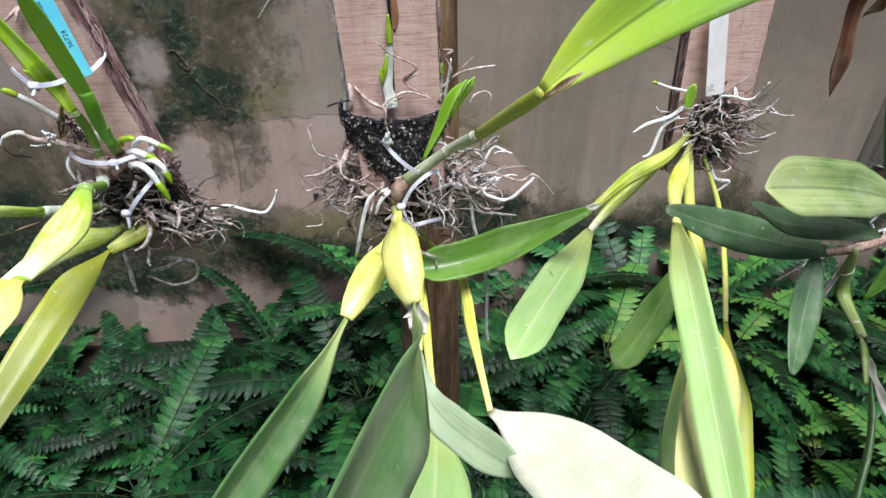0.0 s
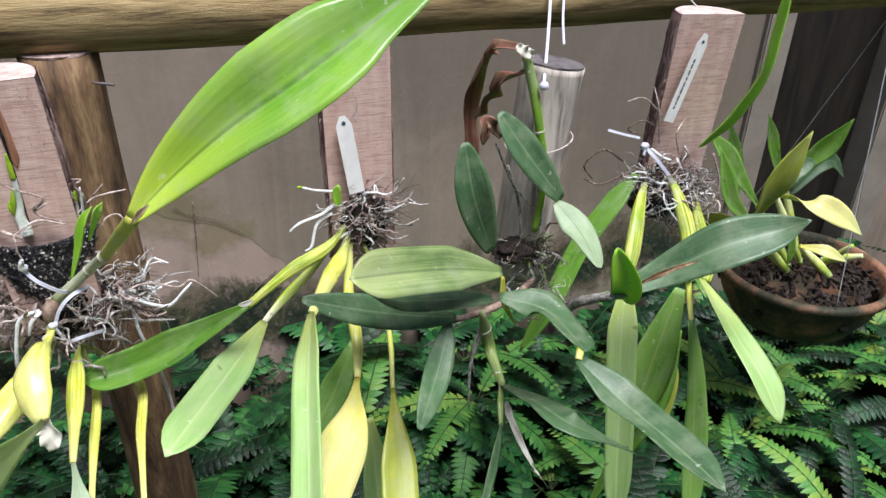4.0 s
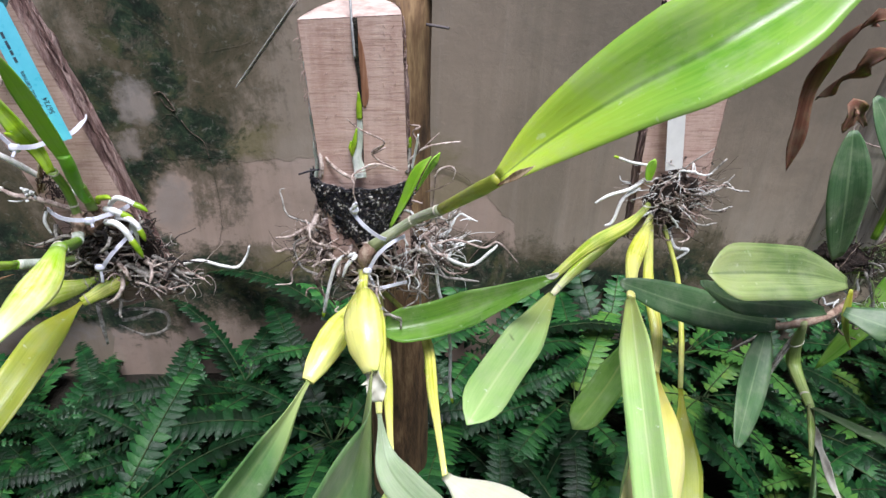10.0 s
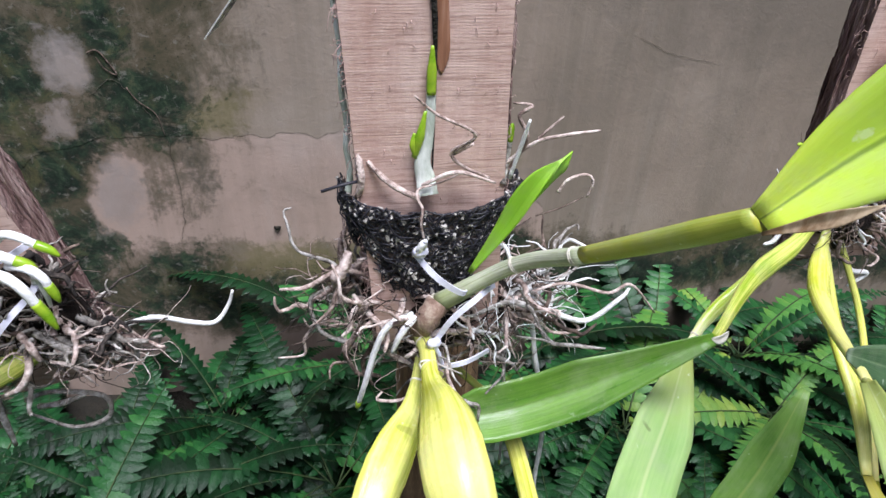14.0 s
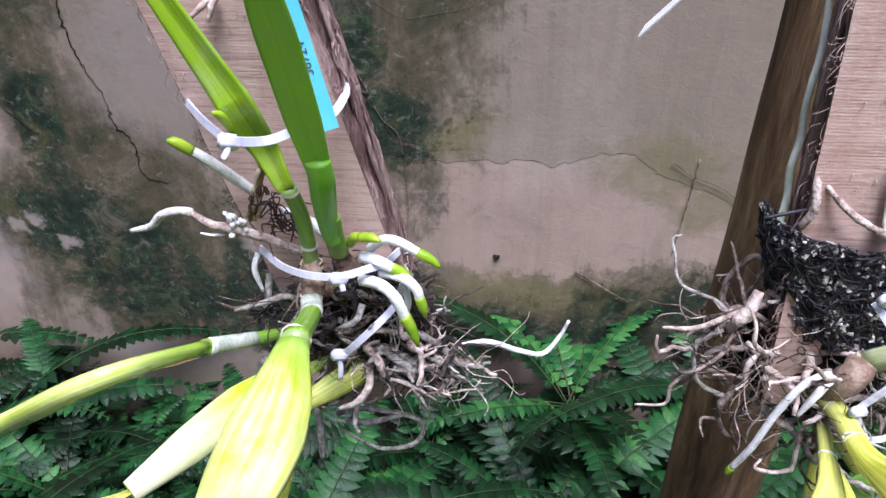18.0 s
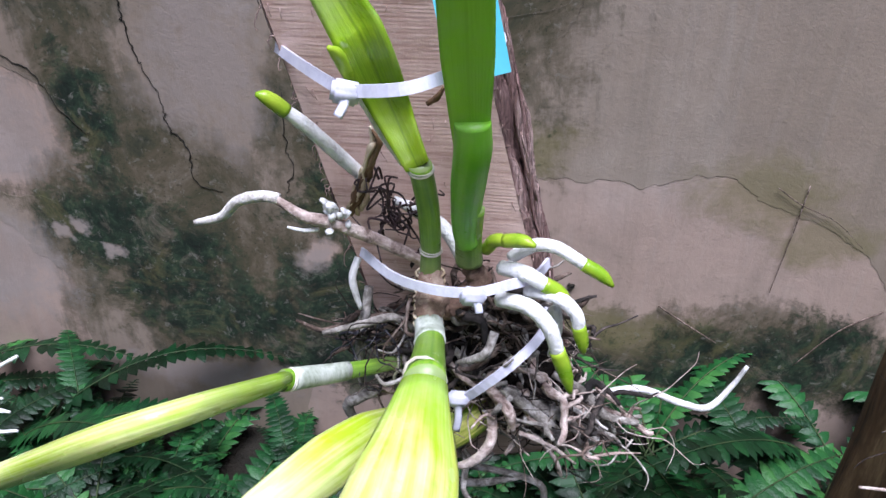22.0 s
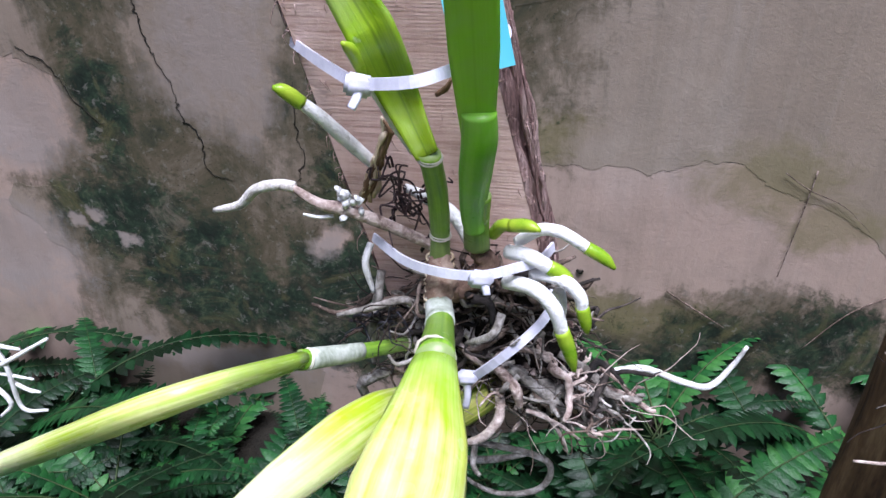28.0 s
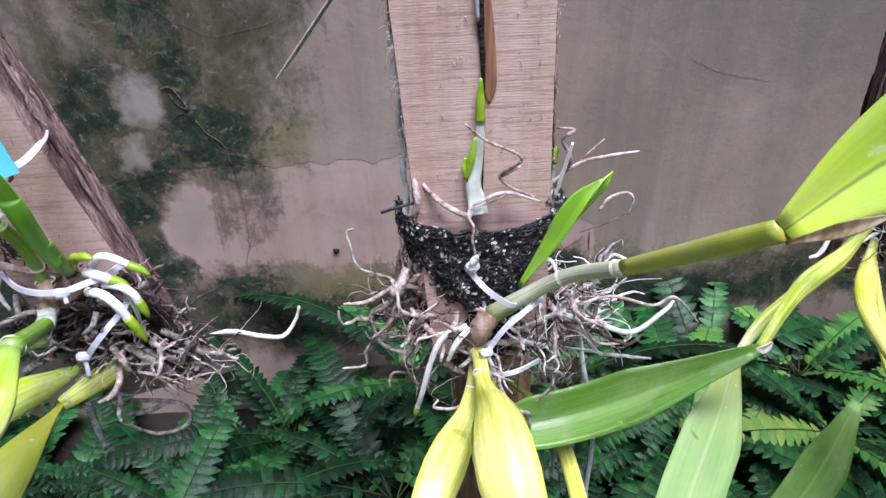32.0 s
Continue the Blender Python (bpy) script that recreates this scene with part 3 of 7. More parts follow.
def log(points, radii, mat, ends, name, label, category, lumps=0.05, sides=28, kind=""):
    """A tree pole with knobs and its two cut ends."""
    t = thing(name, points[0], label, category, kind=kind)
    bm = tube(points, radii, sides, 14)
    c0, c1 = Vector(points[0]), Vector(points[-1])
    for v in bm.verts:
        q = noise.noise(v.co * 9) * lumps + noise.noise(v.co * 40) * lumps * 0.3
        d = v.co - (c0 + (c1 - c0) * ((v.co - c0).dot(c1 - c0) / (c1 - c0).length_squared))
        v.co += d * q
    part("trunk", bm, mat, t)
    for p, q in ((points[0], points[1]), (points[-1], points[-2])):
        d = (Vector(p) - Vector(q)).normalized()
        r = radii[0] if p is points[0] else radii[-1]
        part("cut_end", tube([Vector(p) + d * 0.0005, Vector(p) + d * 0.003], r * 0.96, sides, 1, rough=0.05), ends, t, "weathered cut end", smooth=False)
    return t


pole = log([(-1.6, 0.835, 1.092), (-0.4, 0.83, 1.086), (0.6, 0.83, 1.078), (1.6, 0.835, 1.074), (2.6, 0.84, 1.072)], [0.047, 0.047, 0.045, 0.046, 0.044],
           M_POLE, M_END, "rail_pole", "weathered round wooden rail pole with knots and cracks", "pole")
post = log([(0.139, 0.825, -0.05), (0.138, 0.825, 0.5), (0.138, 0.825, 1.040)], [0.047, 0.044, 0.043], M_POST, M_END, "support_post",
           "weathered brown wooden post under the rail pole", "post")
part("nail", tube([(0.172, 0.785, 1.012), (0.195, 0.77, 1.012)], 0.0016, 8), M_GREYEND, post, "rusty bent nail")


def swell(v):
    """How far the bark stands out at v along the slab; it thins towards the foot."""
    return 1.0 if v < 0.45 else max(0.1, 1.0 - 1.7 * (v - 0.45))


def mount_block(name, top, foot, wt, wf, depth, lean, label, bulge=(0.002, 0.002), shag=1.0, tuck=0.0):
    """A slab split from a log: sawn pink face towards the viewer, bark round its back and sides."""
    t = thing(name, top, label, "wood mount", "hanging wood mounts")
    top, foot = Vector(top), Vector(foot)
    d = (foot - top).normalized()
    side = Vector((1, 0, 0)) + lean * Vector((0, 1, 0))
    side = (side - d * side.dot(d)).normalized()
    out = side.cross(d).normalized()
    if out.y > 0:
        out = -out
    rows, cols = 36, 10
    bm = bmesh.new()
    grid = []
    for i in range(rows + 1):
        v = i / rows
        p = top.lerp(foot, v)
        w = (wt * (1 - v) + wf * v) / 2
        row = []
        for k in range(cols + 1):
            u = 2 * k / cols - 1
            row.append(bm.verts.new(p + side * (u * w) + out * 0.0008 * noise.noise(Vector((u * 3, v * 60, 2)))))
        grid.append(row)
    for i in range(rows):
        for k in range(cols):
            bm.faces.new((grid[i][k], grid[i + 1][k], grid[i + 1][k + 1], grid[i][k + 1]))
    part("sawn_face", bm, M_SAWN, t, "pink rough-sawn face")
    bm = bmesh.new()
    rows, cols = 60, 34
    grid = []
    for i in range(rows + 1):
        v = i / rows
        p = top.lerp(foot, v)
        w = (wt * (1 - v) + wf * v) / 2
        row = []
        for k in range(cols + 1):
            a = math.pi * k / cols
            rag = 1 + shag * (0.10 * noise.noise(Vector((k * 0.55, v * 4.0, top.x * 7))) + 0.06 * noise.noise(Vector((k * 1.7, v * 16.0, top.x * 7))))
            ends = min(1.0, 0.0 + min(k, cols - k) / 1.0)
            q = p + side * (math.cos(a) * (w + 0.0002 + bulge[0 if a > math.pi / 2 else 1] * swell(v) * math.sin(a) ** 0.5 * (1 + 3.5 * (rag - 1))) * (1 + (rag - 1) * ends) * (1 - tuck * math.sin(a) if a > math.pi / 2 else 1)) - out * (abs(math.sin(a)) ** 0.85 * depth * (rag if ends else 1))
            row.append(bm.verts.new(q))
        grid.append(row)
    for i in range(rows):
        for k in range(cols):
            bm.faces.new((grid[i][k], grid[i][k + 1], grid[i + 1][k + 1], grid[i + 1][k]))
    part("bark", bm, M_BARK, t, "ragged fibrous brown bark")
    for v, up in ((0, 1), (1, -1)):
        bm = bmesh.new()
        p = top.lerp(foot, v) + d * (-0.0006 if v == 0 else 0.0006)
        w = (wt if v == 0 else wf) / 2
        ring = [bm.verts.new(p + side * w * math.cos(math.pi * k / 20) * (1 - tuck * math.sin(math.pi * k / 20) if k > 10 else 1) - out * abs(math.sin(math.pi * k / 20)) ** 0.85 * depth * 0.98 + d * 0.001 * noise.noise(Vector((k, v, 3)))) for k in range(21)]
        c = bm.verts.new(p - out * depth * 0.4 - d * 0.0015 * up)
        for k in range(20):
            bm.faces.new((c, ring[k], ring[k + 1]) if up > 0 else (c, ring[k + 1], ring[k]))
        bm.faces.new((c, ring[20], ring[0]) if up > 0 else (c, ring[0], ring[20]))
        part("cut_end", bm, M_END, t, "pale cut end")
    # long splinters of bark down both sides
    rng = random.Random(int(top.x * 1000) + 177)
    bm = bmesh.new()
    for i in range(int(300 * shag)):
        s = 0 if rng.random() < 0.5 else 1
        a = rng.uniform(0.03, 0.36) * math.pi
        if s:
            a = math.pi - a
        v0, ln = rng.uniform(-0.01, 0.93), rng.uniform(0.08, 0.34)
        pts = []
        for j in range(5):
            v = min(v0 + ln * j / 4, 1.01)
            w = (wt * (1 - v) + wf * v) / 2
            b = bulge[0 if s else 1] * swell(v)
            o = 1 + rng.uniform(0.0, 0.05) * shag
            q = top.lerp(foot, v) + side * (math.cos(a) * (w + b * math.sin(a) ** 0.5 * 1.1) * o * (1 - tuck * math.sin(a) if s else 1)) - out * (math.sin(a) ** 0.85 * depth * rng.uniform(0.96, 1.03))
            pts.append(q + side * (-1 if s else 1) * rng.uniform(0.0, 0.0022))
        r = rng.uniform(0.0004, 0.0012 + 0.07 * bulge[0 if s else 1]) * rng.choice((0.6, 1.0, 1.0, 1.5))
        tube(pts, [r * 0.4, r, r * 0.9, r * 0.3], 5, 3, bm, flat=0.6, rough=0.4)
    tagged(part("torn_bark", bm, M_BARK, t, "long splinters of torn bark"), kind="stuff")
    # loose curling fibres along both edges
    bm = bmesh.new()
    for s in (-1, 1):
        for i in range(130 if s < 0 else 80):
            v = rng.random()
            p = top.lerp(foot, v) + side * s * (wt * (1 - v) + wf * v) / 2 * 0.995 - out * rng.uniform(-0.0005, 0.006)
            ln = rng.uniform(0.0015, 0.009) * (1.0 if s < 0 else 0.6)
            e = p + side * s * ln * rng.uniform(0.2, 0.9) + d * ln * rng.uniform(-0.5, 1.3) + out * rng.uniform(-0.002, 0.004)
            m = (p + e) / 2 + side * s * rng.uniform(0, 0.002) + d * rng.uniform(-0.001, 0.001)
            tube([p, m, e, e + d * rng.uniform(-0.001, 0.004) + side * rng.uniform(-0.001, 0.001)], [0.00026, 0.00024, 0.00012], 3, 3, bm)
    for i in range(70):
        u, v = rng.uniform(-0.95, 0.95), rng.random()
        p = top.lerp(foot, v) + side * u * (wt * (1 - v) + wf * v) / 2 + out * 0.0004
        tube([p, p + out * rng.uniform(0.0006, 0.002) + d * rng.uniform(-0.001, 0.002), p + out * 0.0006 + d * rng.uniform(0.001, 0.005) + side * rng.uniform(-0.002, 0.002)], [0.0003, 0.0001], 3, 2, bm)
    tagged(part("edge_fuzz", bm, M_FIBRE, t, "loose pink wood fibres"), kind="stuff")
    return t


block1 = mount_block("wood_mount", (-0.251, 0.690, 1.048), (-0.1615, 0.697, 0.715), 0.081, 0.081, 0.045, 0.0, "pink sawn cedar slab with ragged bark, hanging askew on a wire", (0.001, 0.012), 1.5)
block2 = mount_block("wood_mount", (0.094, 0.645, 1.056), (0.108, 0.645, 0.78), 0.092, 0.082, 0.075, 0.0, "pink sawn cedar slab with a split, hanging on a wire", tuck=0.5)
block3 = mount_block("wood_mount", (0.467, 0.74, 1.045), (0.467, 0.735, 0.76), 0.088, 0.084, 0.05, 0.0, "pink sawn cedar slab with white tag, hanging from the pole")
block5 = mount_block("wood_mount", (0.953, 0.705, 1.062), (0.943, 0.72, 0.80), 0.10, 0.095, 0.05, -0.05, "pink sawn cedar slab with white tag, tilted, hanging from the pole")
log4 = log([(0.715, 0.70, 1.015), (0.70, 0.70, 0.90), (0.684, 0.705, 0.72)], [0.040, 0.039, 0.038], M_GREYLOG, M_GREYEND, "log_mount", "smooth grey round log hanging upright on cable ties", "wood mount", 0.06)


# ---- ferns ----
def frond_mesh(name, length, pairs, wide, droop, seed, mat):
    """One frond along +y from its base: a stalk with two rows of short, pointed leaflets that widen at their foot."""
    rng = random.Random(seed)
    bm = bmesh.new()
    pts = []
    for i in range(7):
        s = i / 6
        pts.append(Vector((0.03 * length * math.sin(s * 3 + seed), length * (s - 0.10 * s * s), length * (0.55 * s - droop * s * s))))
    tube(pts, [0.0016, 0.0007], 5, 5, bm, mat=1)
    line = spline(pts, 12)
    gap = length * 0.92 / pairs
    for j in range(pairs):
        s = 0.10 + 0.89 * j / (pairs - 1)
        i = min(int(s * (len(line) - 1)), len(line) - 2)
        f = s * (len(line) - 1) - i
        p, d = line[i].lerp(line[i + 1], f), (line[i + 1] - line[i]).normalized()
        side = d.cross(Vector((0, 0, 1))).normalized()
        up = side.cross(d)
        size = wide * (min(1, 0.60 + 2.2 * (s - 0.1)) * (1 - max(0, (s - 0.45) / 0.55) ** 1.7 * 0.84))
        for h in (-1, 1):
            if rng.random() < 0.025:
                continue
            ln = size * rng.uniform(0.90, 1.08)
            w = min(gap * 0.54, ln * 0.34) * rng.uniform(0.94, 1.08)
            way = (side * h + d * rng.uniform(0.14, 0.24) + up * rng.uniform(0.02, 0.14)).normalized()
            wd = (d - way * d.dot(way)).normalized()
            nn = way.cross(wd) * h
            rows = 7
            left, mid, right = [], [], []
            bend = rng.uniform(-0.34, -0.12)
            tilt = rng.uniform(-0.04, 0.12)
            for r in range(rows + 1):
                q = r / rows
                c = p + d * h * 0.001 + way * ln * q + up * bend * ln * q * q + wd * ln * 0.10 * q * q
                ww = w * (0.80 + 1.1 * q if q < 0.2 else 1.02 - 0.30 * (q - 0.2)) * (1 - max(0, (q - 0.36) / 0.64) ** 1.9 * 0.95)
                cr = 1 + (0.10 if r % 2 else -0.05)
                lf = -0.30 * ww
                left.append(bm.verts.new(c + wd * ww * cr + nn * (lf + tilt * ww)))
                mid.append(bm.verts.new(c))
                right.append(bm.verts.new(c - wd * ww * cr * 0.95 + nn * (lf - tilt * ww)))
            for r in range(rows):
                for a, b in ((left, mid), (mid, right)):
                    fc = bm.faces.new((a[r], b[r], b[r + 1], a[r + 1]))
                    fc.smooth = True
    return finish(name, bm, [mat, M_STALK])


FRONDS = [frond_mesh("frond", L, n, w, dr, i * 7 + 1, M_FERN) for i, (L, n, w, dr) in enumerate(
    ((0.46, 25, 0.036, 0.58), (0.40, 23, 0.032, 0.50), (0.54, 28, 0.041, 0.66), (0.34, 20, 0.029, 0.42), (0.46, 24, 0.038, 0.60)))]
YOUNG = [frond_mesh("young_frond", L, n, w, dr, i * 5 + 3, M_FERNPALE) for i, (L, n, w, dr) in enumerate(((0.30, 19, 0.036, 0.55), (0.36, 22, 0.040, 0.62)))]


def fern(x, y, z, count, rng, young=0.0, spread=1.0):
    t = thing("fern", (x, y, z), "dense dark green sword fern growing at the foot of the wall", "fern", "ferns under the orchids")
    if young > 0.3:
        t["label"] = "bright yellow-green young sword fern below the hanging pot"
    for i in range(count):
        a = 360 * i / count + rng.uniform(-20, 20)
        me = rng.choice(YOUNG if rng.random() < young else FRONDS)
        f = new("frond", me)
        f.parent = t
        s = rng.uniform(0.75, 1.1) * spread
        f.matrix_basis = pose(0, 0, 0, rng.uniform(-24, 24), rng.uniform(-18, 18), a) @ Matrix.Diagonal((s, s, s, 1))


rng = random.Random(5)
for iy, y in enumerate((0.25, 0.46, 0.66, 0.86, 1.04, 1.22)):
    for ix in range(14):
        x = -1.35 + 0.26 * ix + (0.13 if iy % 2 else 0) + rng.uniform(-0.06, 0.06)
        low = 0.10 if -0.70 < x < -0.40 and y > 0.9 else -0.02 if x < -0.75 and y > 0.7 else -0.05 if x < 0.0 and y > 0.9 else -0.08 if x < 0.9 and y > 0.95 else 0.0
        fern(x, y + rng.uniform(-0.05, 0.05), rng.uniform(0.02, 0.10) - low, 12, rng, 0.5 if x > 1.05 and y < 0.95 else 0.22 if x > 0.7 else 0.08 if x > 0.3 else 0.02)
# smaller plants that fill the gaps between the large ones
for ix in range(17):
    for y in (0.98, 1.15):
        fern(-1.22 + 0.12 * ix + rng.uniform(-0.04, 0.04), y + rng.uniform(-0.04, 0.04), rng.uniform(-0.04, 0.03) + (0.06 if ix < 5 else 0.0), 9, rng, 0.0, 0.72)


# ---- orchid materials ----
L_OLIVE = leaf_material("folded_young_leaf", (0.14, 0.27, 0.006), (0.30, 0.46, 0.015), (0.10, 0.20, 0.006), base=(0.26, 0.40, 0.01), spots=0.2, rough=0.3, streak=1.0)
L_FRESH = leaf_material("fresh_green_leaf", (0.25, 0.55, 0.02), (0.34, 0.64, 0.05), (0.24, 0.52, 0.02), rough=0.34, streak=0.7)
L_BRACT = leaf_material("green_bract", (0.12, 0.38, 0.008), (0.20, 0.50, 0.02), (0.13, 0.40, 0.01), rough=0.34, streak=0.7)
L_HUGE = leaf_material("arching_leaf", (0.105, 0.265, 0.022), (0.31, 0.50, 0.08), (0.03, 0.085, 0.008), base=(0.50, 0.62, 0.05), tip=(0.10, 0.23, 0.035), spots=0.25, rough=0.27, streak=0.75, relief=0.18)
L_FOLD = leaf_material("grey_green_folded_leaf", (0.045, 0.115, 0.040), (0.115, 0.225, 0.075), (0.16, 0.24, 0.09), base=(0.46, 0.55, 0.20), spots=0.3, rough=0.42, streak=0.8)
L_SAGE = leaf_material("olive_hanging_leaf", (0.09, 0.215, 0.030), (0.215, 0.375, 0.080), (0.30, 0.38, 0.10), spots=0.4, streak=0.7)
L_MID = leaf_material("mid_green_leaf", (0.055, 0.155, 0.014), (0.155, 0.305, 0.04), (0.10, 0.19, 0.03), spots=0.2, rough=0.3, streak=0.9)
L_DARK = leaf_material("dark_bluish_leaf", (0.032, 0.080, 0.034), (0.090, 0.165, 0.074), (0.17, 0.25, 0.13), rough=0.42, spots=0.3)
L_PALE = leaf_material("pale_green_leaf", (0.20, 0.36, 0.10), (0.38, 0.53, 0.21), (0.48, 0.55, 0.28), base=(0.42, 0.47, 0.12), spots=0.5, streak=0.6)
L_YELLOW = leaf_material("yellowing_leaf", (0.46, 0.46, 0.13), (0.74, 0.67, 0.30), (0.66, 0.60, 0.26), base=(0.62, 0.56, 0.06), tip=(0.44, 0.50, 0.20), spots=0.35)
L_LIME = leaf_material("yellow_green_leaf", (0.22, 0.28, 0.025), (0.40, 0.42, 0.07), (0.30, 0.36, 0.08), base=(0.33, 0.32, 0.02), spots=0.4)
L_GLAUC = leaf_material("grey_green_leaf", (0.19, 0.27, 0.15), (0.34, 0.42, 0.27), (0.12, 0.18, 0.08), spots=0.3, rough=0.5)
# pale leaf, its colour raised to near white to paint in overexposure
L_CREAM = leaf_material("blown_out_cream_leaf", (0.78, 0.81, 0.58), (0.89, 0.90, 0.74), (0.8, 0.82, 0.6), spots=0.3)
L_STRIPE = leaf_material("striped_olive_leaf", (0.10, 0.165, 0.050), (0.28, 0.355, 0.14), (0.05, 0.10, 0.03), tip=(0.34, 0.40, 0.15), streak=1.7, spots=0.2, tight=0.16)
L_DEAD = leaf_material("dead_brown_leaf", (0.10, 0.036, 0.024), (0.27, 0.115, 0.075), (0.10, 0.04, 0.025), rough=0.6)
# pale ridges and tip paint in the blown highlights towards the sky
B_YELLOW = leaf_material("yellow_pseudobulb", (0.44, 0.48, 0.035), (0.82, 0.80, 0.20), (0.56, 0.58, 0.07), base=(0.23, 0.26, 0.09), tip=(0.84, 0.80, 0.28), streak=1.89, rough=0.25, spots=0.3, tight=0.13, relief=0.4)
# whitish high and tip colours stand in for clipped light on top
B_LIME = leaf_material("yellow_green_pseudobulb", (0.40, 0.56, 0.02), (0.84, 0.88, 0.36), (0.60, 0.70, 0.08), base=(0.22, 0.42, 0.012), tip=(0.92, 0.92, 0.62), streak=1.59, rough=0.24, spots=0.15, tight=0.14, relief=0.3)
B_GREY = leaf_material("grey_papery_stem", (0.27, 0.30, 0.19), (0.52, 0.54, 0.42), (0.40, 0.43, 0.30), base=(0.25, 0.29, 0.12), streak=1.6, rough=0.6, spots=0.5, tight=0.10, relief=0.5)
B_GREEN = leaf_material("green_pseudobulb", (0.10, 0.24, 0.012), (0.22, 0.38, 0.03), (0.13, 0.26, 0.012), base=(0.24, 0.31, 0.12), streak=2.17, rough=0.33, spots=0.6)
B_SHEATH = leaf_material("sheathed_green_stem", (0.12, 0.19, 0.035), (0.29, 0.36, 0.13), (0.20, 0.27, 0.08), base=(0.30, 0.33, 0.16), streak=2.2, rough=0.45, spots=0.4, relief=0.5)
B_STRIPE = leaf_material("striped_pseudobulb", (0.24, 0.35, 0.015), (0.66, 0.67, 0.17), (0.48, 0.52, 0.1), streak=2.40, rough=0.4, tight=0.10, relief=0.5)
M_SHEATH = plain("papery_sheath", [(0.3, (0.40, 0.36, 0.29)), (0.5, (0.60, 0.57, 0.48)), (0.7, (0.72, 0.70, 0.62))], 60, (1, 1, 0.3), 0.75, 0.5, 400, 0.0006)
M_DRY = plain("dry_brown_sheath", [(0.3, (0.055, 0.03, 0.016)), (0.5, (0.17, 0.095, 0.05)), (0.7, (0.33, 0.23, 0.14))], 60, (1, 1, 0.3), 0.85, 0.7, 300, 0.001)
M_DRYPALE = plain("dry_tan_sheath", [(0.3, (0.26, 0.16, 0.08)), (0.5, (0.56, 0.43, 0.28)), (0.7, (0.78, 0.68, 0.53))], 70, (1, 1, 0.3), 0.85, 0.7, 300, 0.001)
M_SAP = plain("reddish_sap", [(0.3, (0.10, 0.035, 0.018)), (0.5, (0.28, 0.13, 0.075)), (0.7, (0.45, 0.27, 0.19))], 90, (1, 1, 0.08), 0.6, 0.4, 300, 0.0006)
M_PAPER = plain("grey_white_sheath", [(0.3, (0.22, 0.26, 0.19)), (0.5, (0.44, 0.48, 0.42)), (0.7, (0.66, 0.68, 0.66))], 120, (1, 1, 0.4), 0.6, 0.8, 500, 0.0006)
M_RHIZ = plain("brown_rhizome", [(0.3, (0.10, 0.06, 0.045)), (0.5, (0.25, 0.16, 0.12)), (0.7, (0.42, 0.33, 0.26))], 120, rough=0.8, bump=0.7, fine=500, depth=0.001)
R_WHITE = plain("white_root", [(0.22, (0.45, 0.44, 0.42)), (0.40, (0.74, 0.74, 0.74)), (0.58, (0.86, 0.86, 0.87))], 170, rough=0.7, bump=0.9, fine=800, depth=0.0008)
R_GREY = plain("grey_root", [(0.3, (0.085, 0.072, 0.062)), (0.5, (0.30, 0.275, 0.25)), (0.68, (0.60, 0.57, 0.55))], 150, rough=0.85, bump=1.0, fine=500, depth=0.0012)
R_BROWN = plain("dry_brown_root", [(0.3, (0.03, 0.02, 0.016)), (0.5, (0.125, 0.088, 0.07)), (0.68, (0.33, 0.26, 0.225))], 150, rough=0.9, bump=1.0, fine=500, depth=0.0012)
R_TAN = plain("tan_root", [(0.3, (0.15, 0.10, 0.085)), (0.48, (0.42, 0.325, 0.29)), (0.66, (0.72, 0.62, 0.58))], 150, rough=0.85, bump=1.0, fine=500, depth=0.0012)
R_PALE = plain("bleached_root", [(0.25, (0.30, 0.26, 0.23)), (0.42, (0.58, 0.54, 0.50)), (0.62, (0.82, 0.80, 0.78))], 150, rough=0.8, bump=1.0, fine=600, depth=0.001)
# near-black roots that paint the shade in the gaps of a root ball
R_GAPSHADE = plain("gap_shade_root", [(0.3, (0.006, 0.005, 0.005)), (0.55, (0.030, 0.024, 0.022)), (0.75, (0.10, 0.08, 0.07))], 150, rough=0.9, bump=1.0, fine=500, depth=0.0012)
R_WIRY = plain("wiry_dark_root", [(0.3, (0.018, 0.010, 0.012)), (0.7, (0.075, 0.042, 0.045))], 200, rough=0.6, bump=0.3)
R_TIP = plain("green_root_tip", [(0.3, (0.17, 0.33, 0.012)), (0.7, (0.34, 0.47, 0.03))], 90, rough=0.32, bump=0.1)
M_TIE = plain("white_nylon", [(0.3, (0.60, 0.60, 0.74)), (0.7, (0.78, 0.78, 0.90))], 90, rough=0.35, bump=0.15, fine=900, depth=0.0004)
M_ROOTGREEN = plain("grey_green_root", [(0.3, (0.26, 0.31, 0.24)), (0.5, (0.48, 0.53, 0.46)), (0.7, (0.70, 0.73, 0.69))], 90, (1, 1, 0.3), rough=0.6, bump=0.6, fine=500, depth=0.0006)
M_WIRE = plain("galvanised_wire", [(0.3, (0.30, 0.30, 0.31)), (0.7, (0.5, 0.5, 0.51))], 200, rough=0.4)
M_BLUE = plain("blue_plastic_tag", [(0.3, (0.10, 0.50, 0.68)), (0.7, (0.16, 0.60, 0.78))], 30, rough=0.35, bump=0.05)
M_WHITETAG = plain("white_plastic_tag", [(0.3, (0.70, 0.69, 0.69)), (0.7, (0.82, 0.81, 0.80))], 40, rough=0.4, bump=0.05)
M_INK = plain("dark_ink", [(0.3, (0.03, 0.05, 0.08)), (0.7, (0.06, 0.09, 0.13))], 90, rough=0.6, bump=0.0)
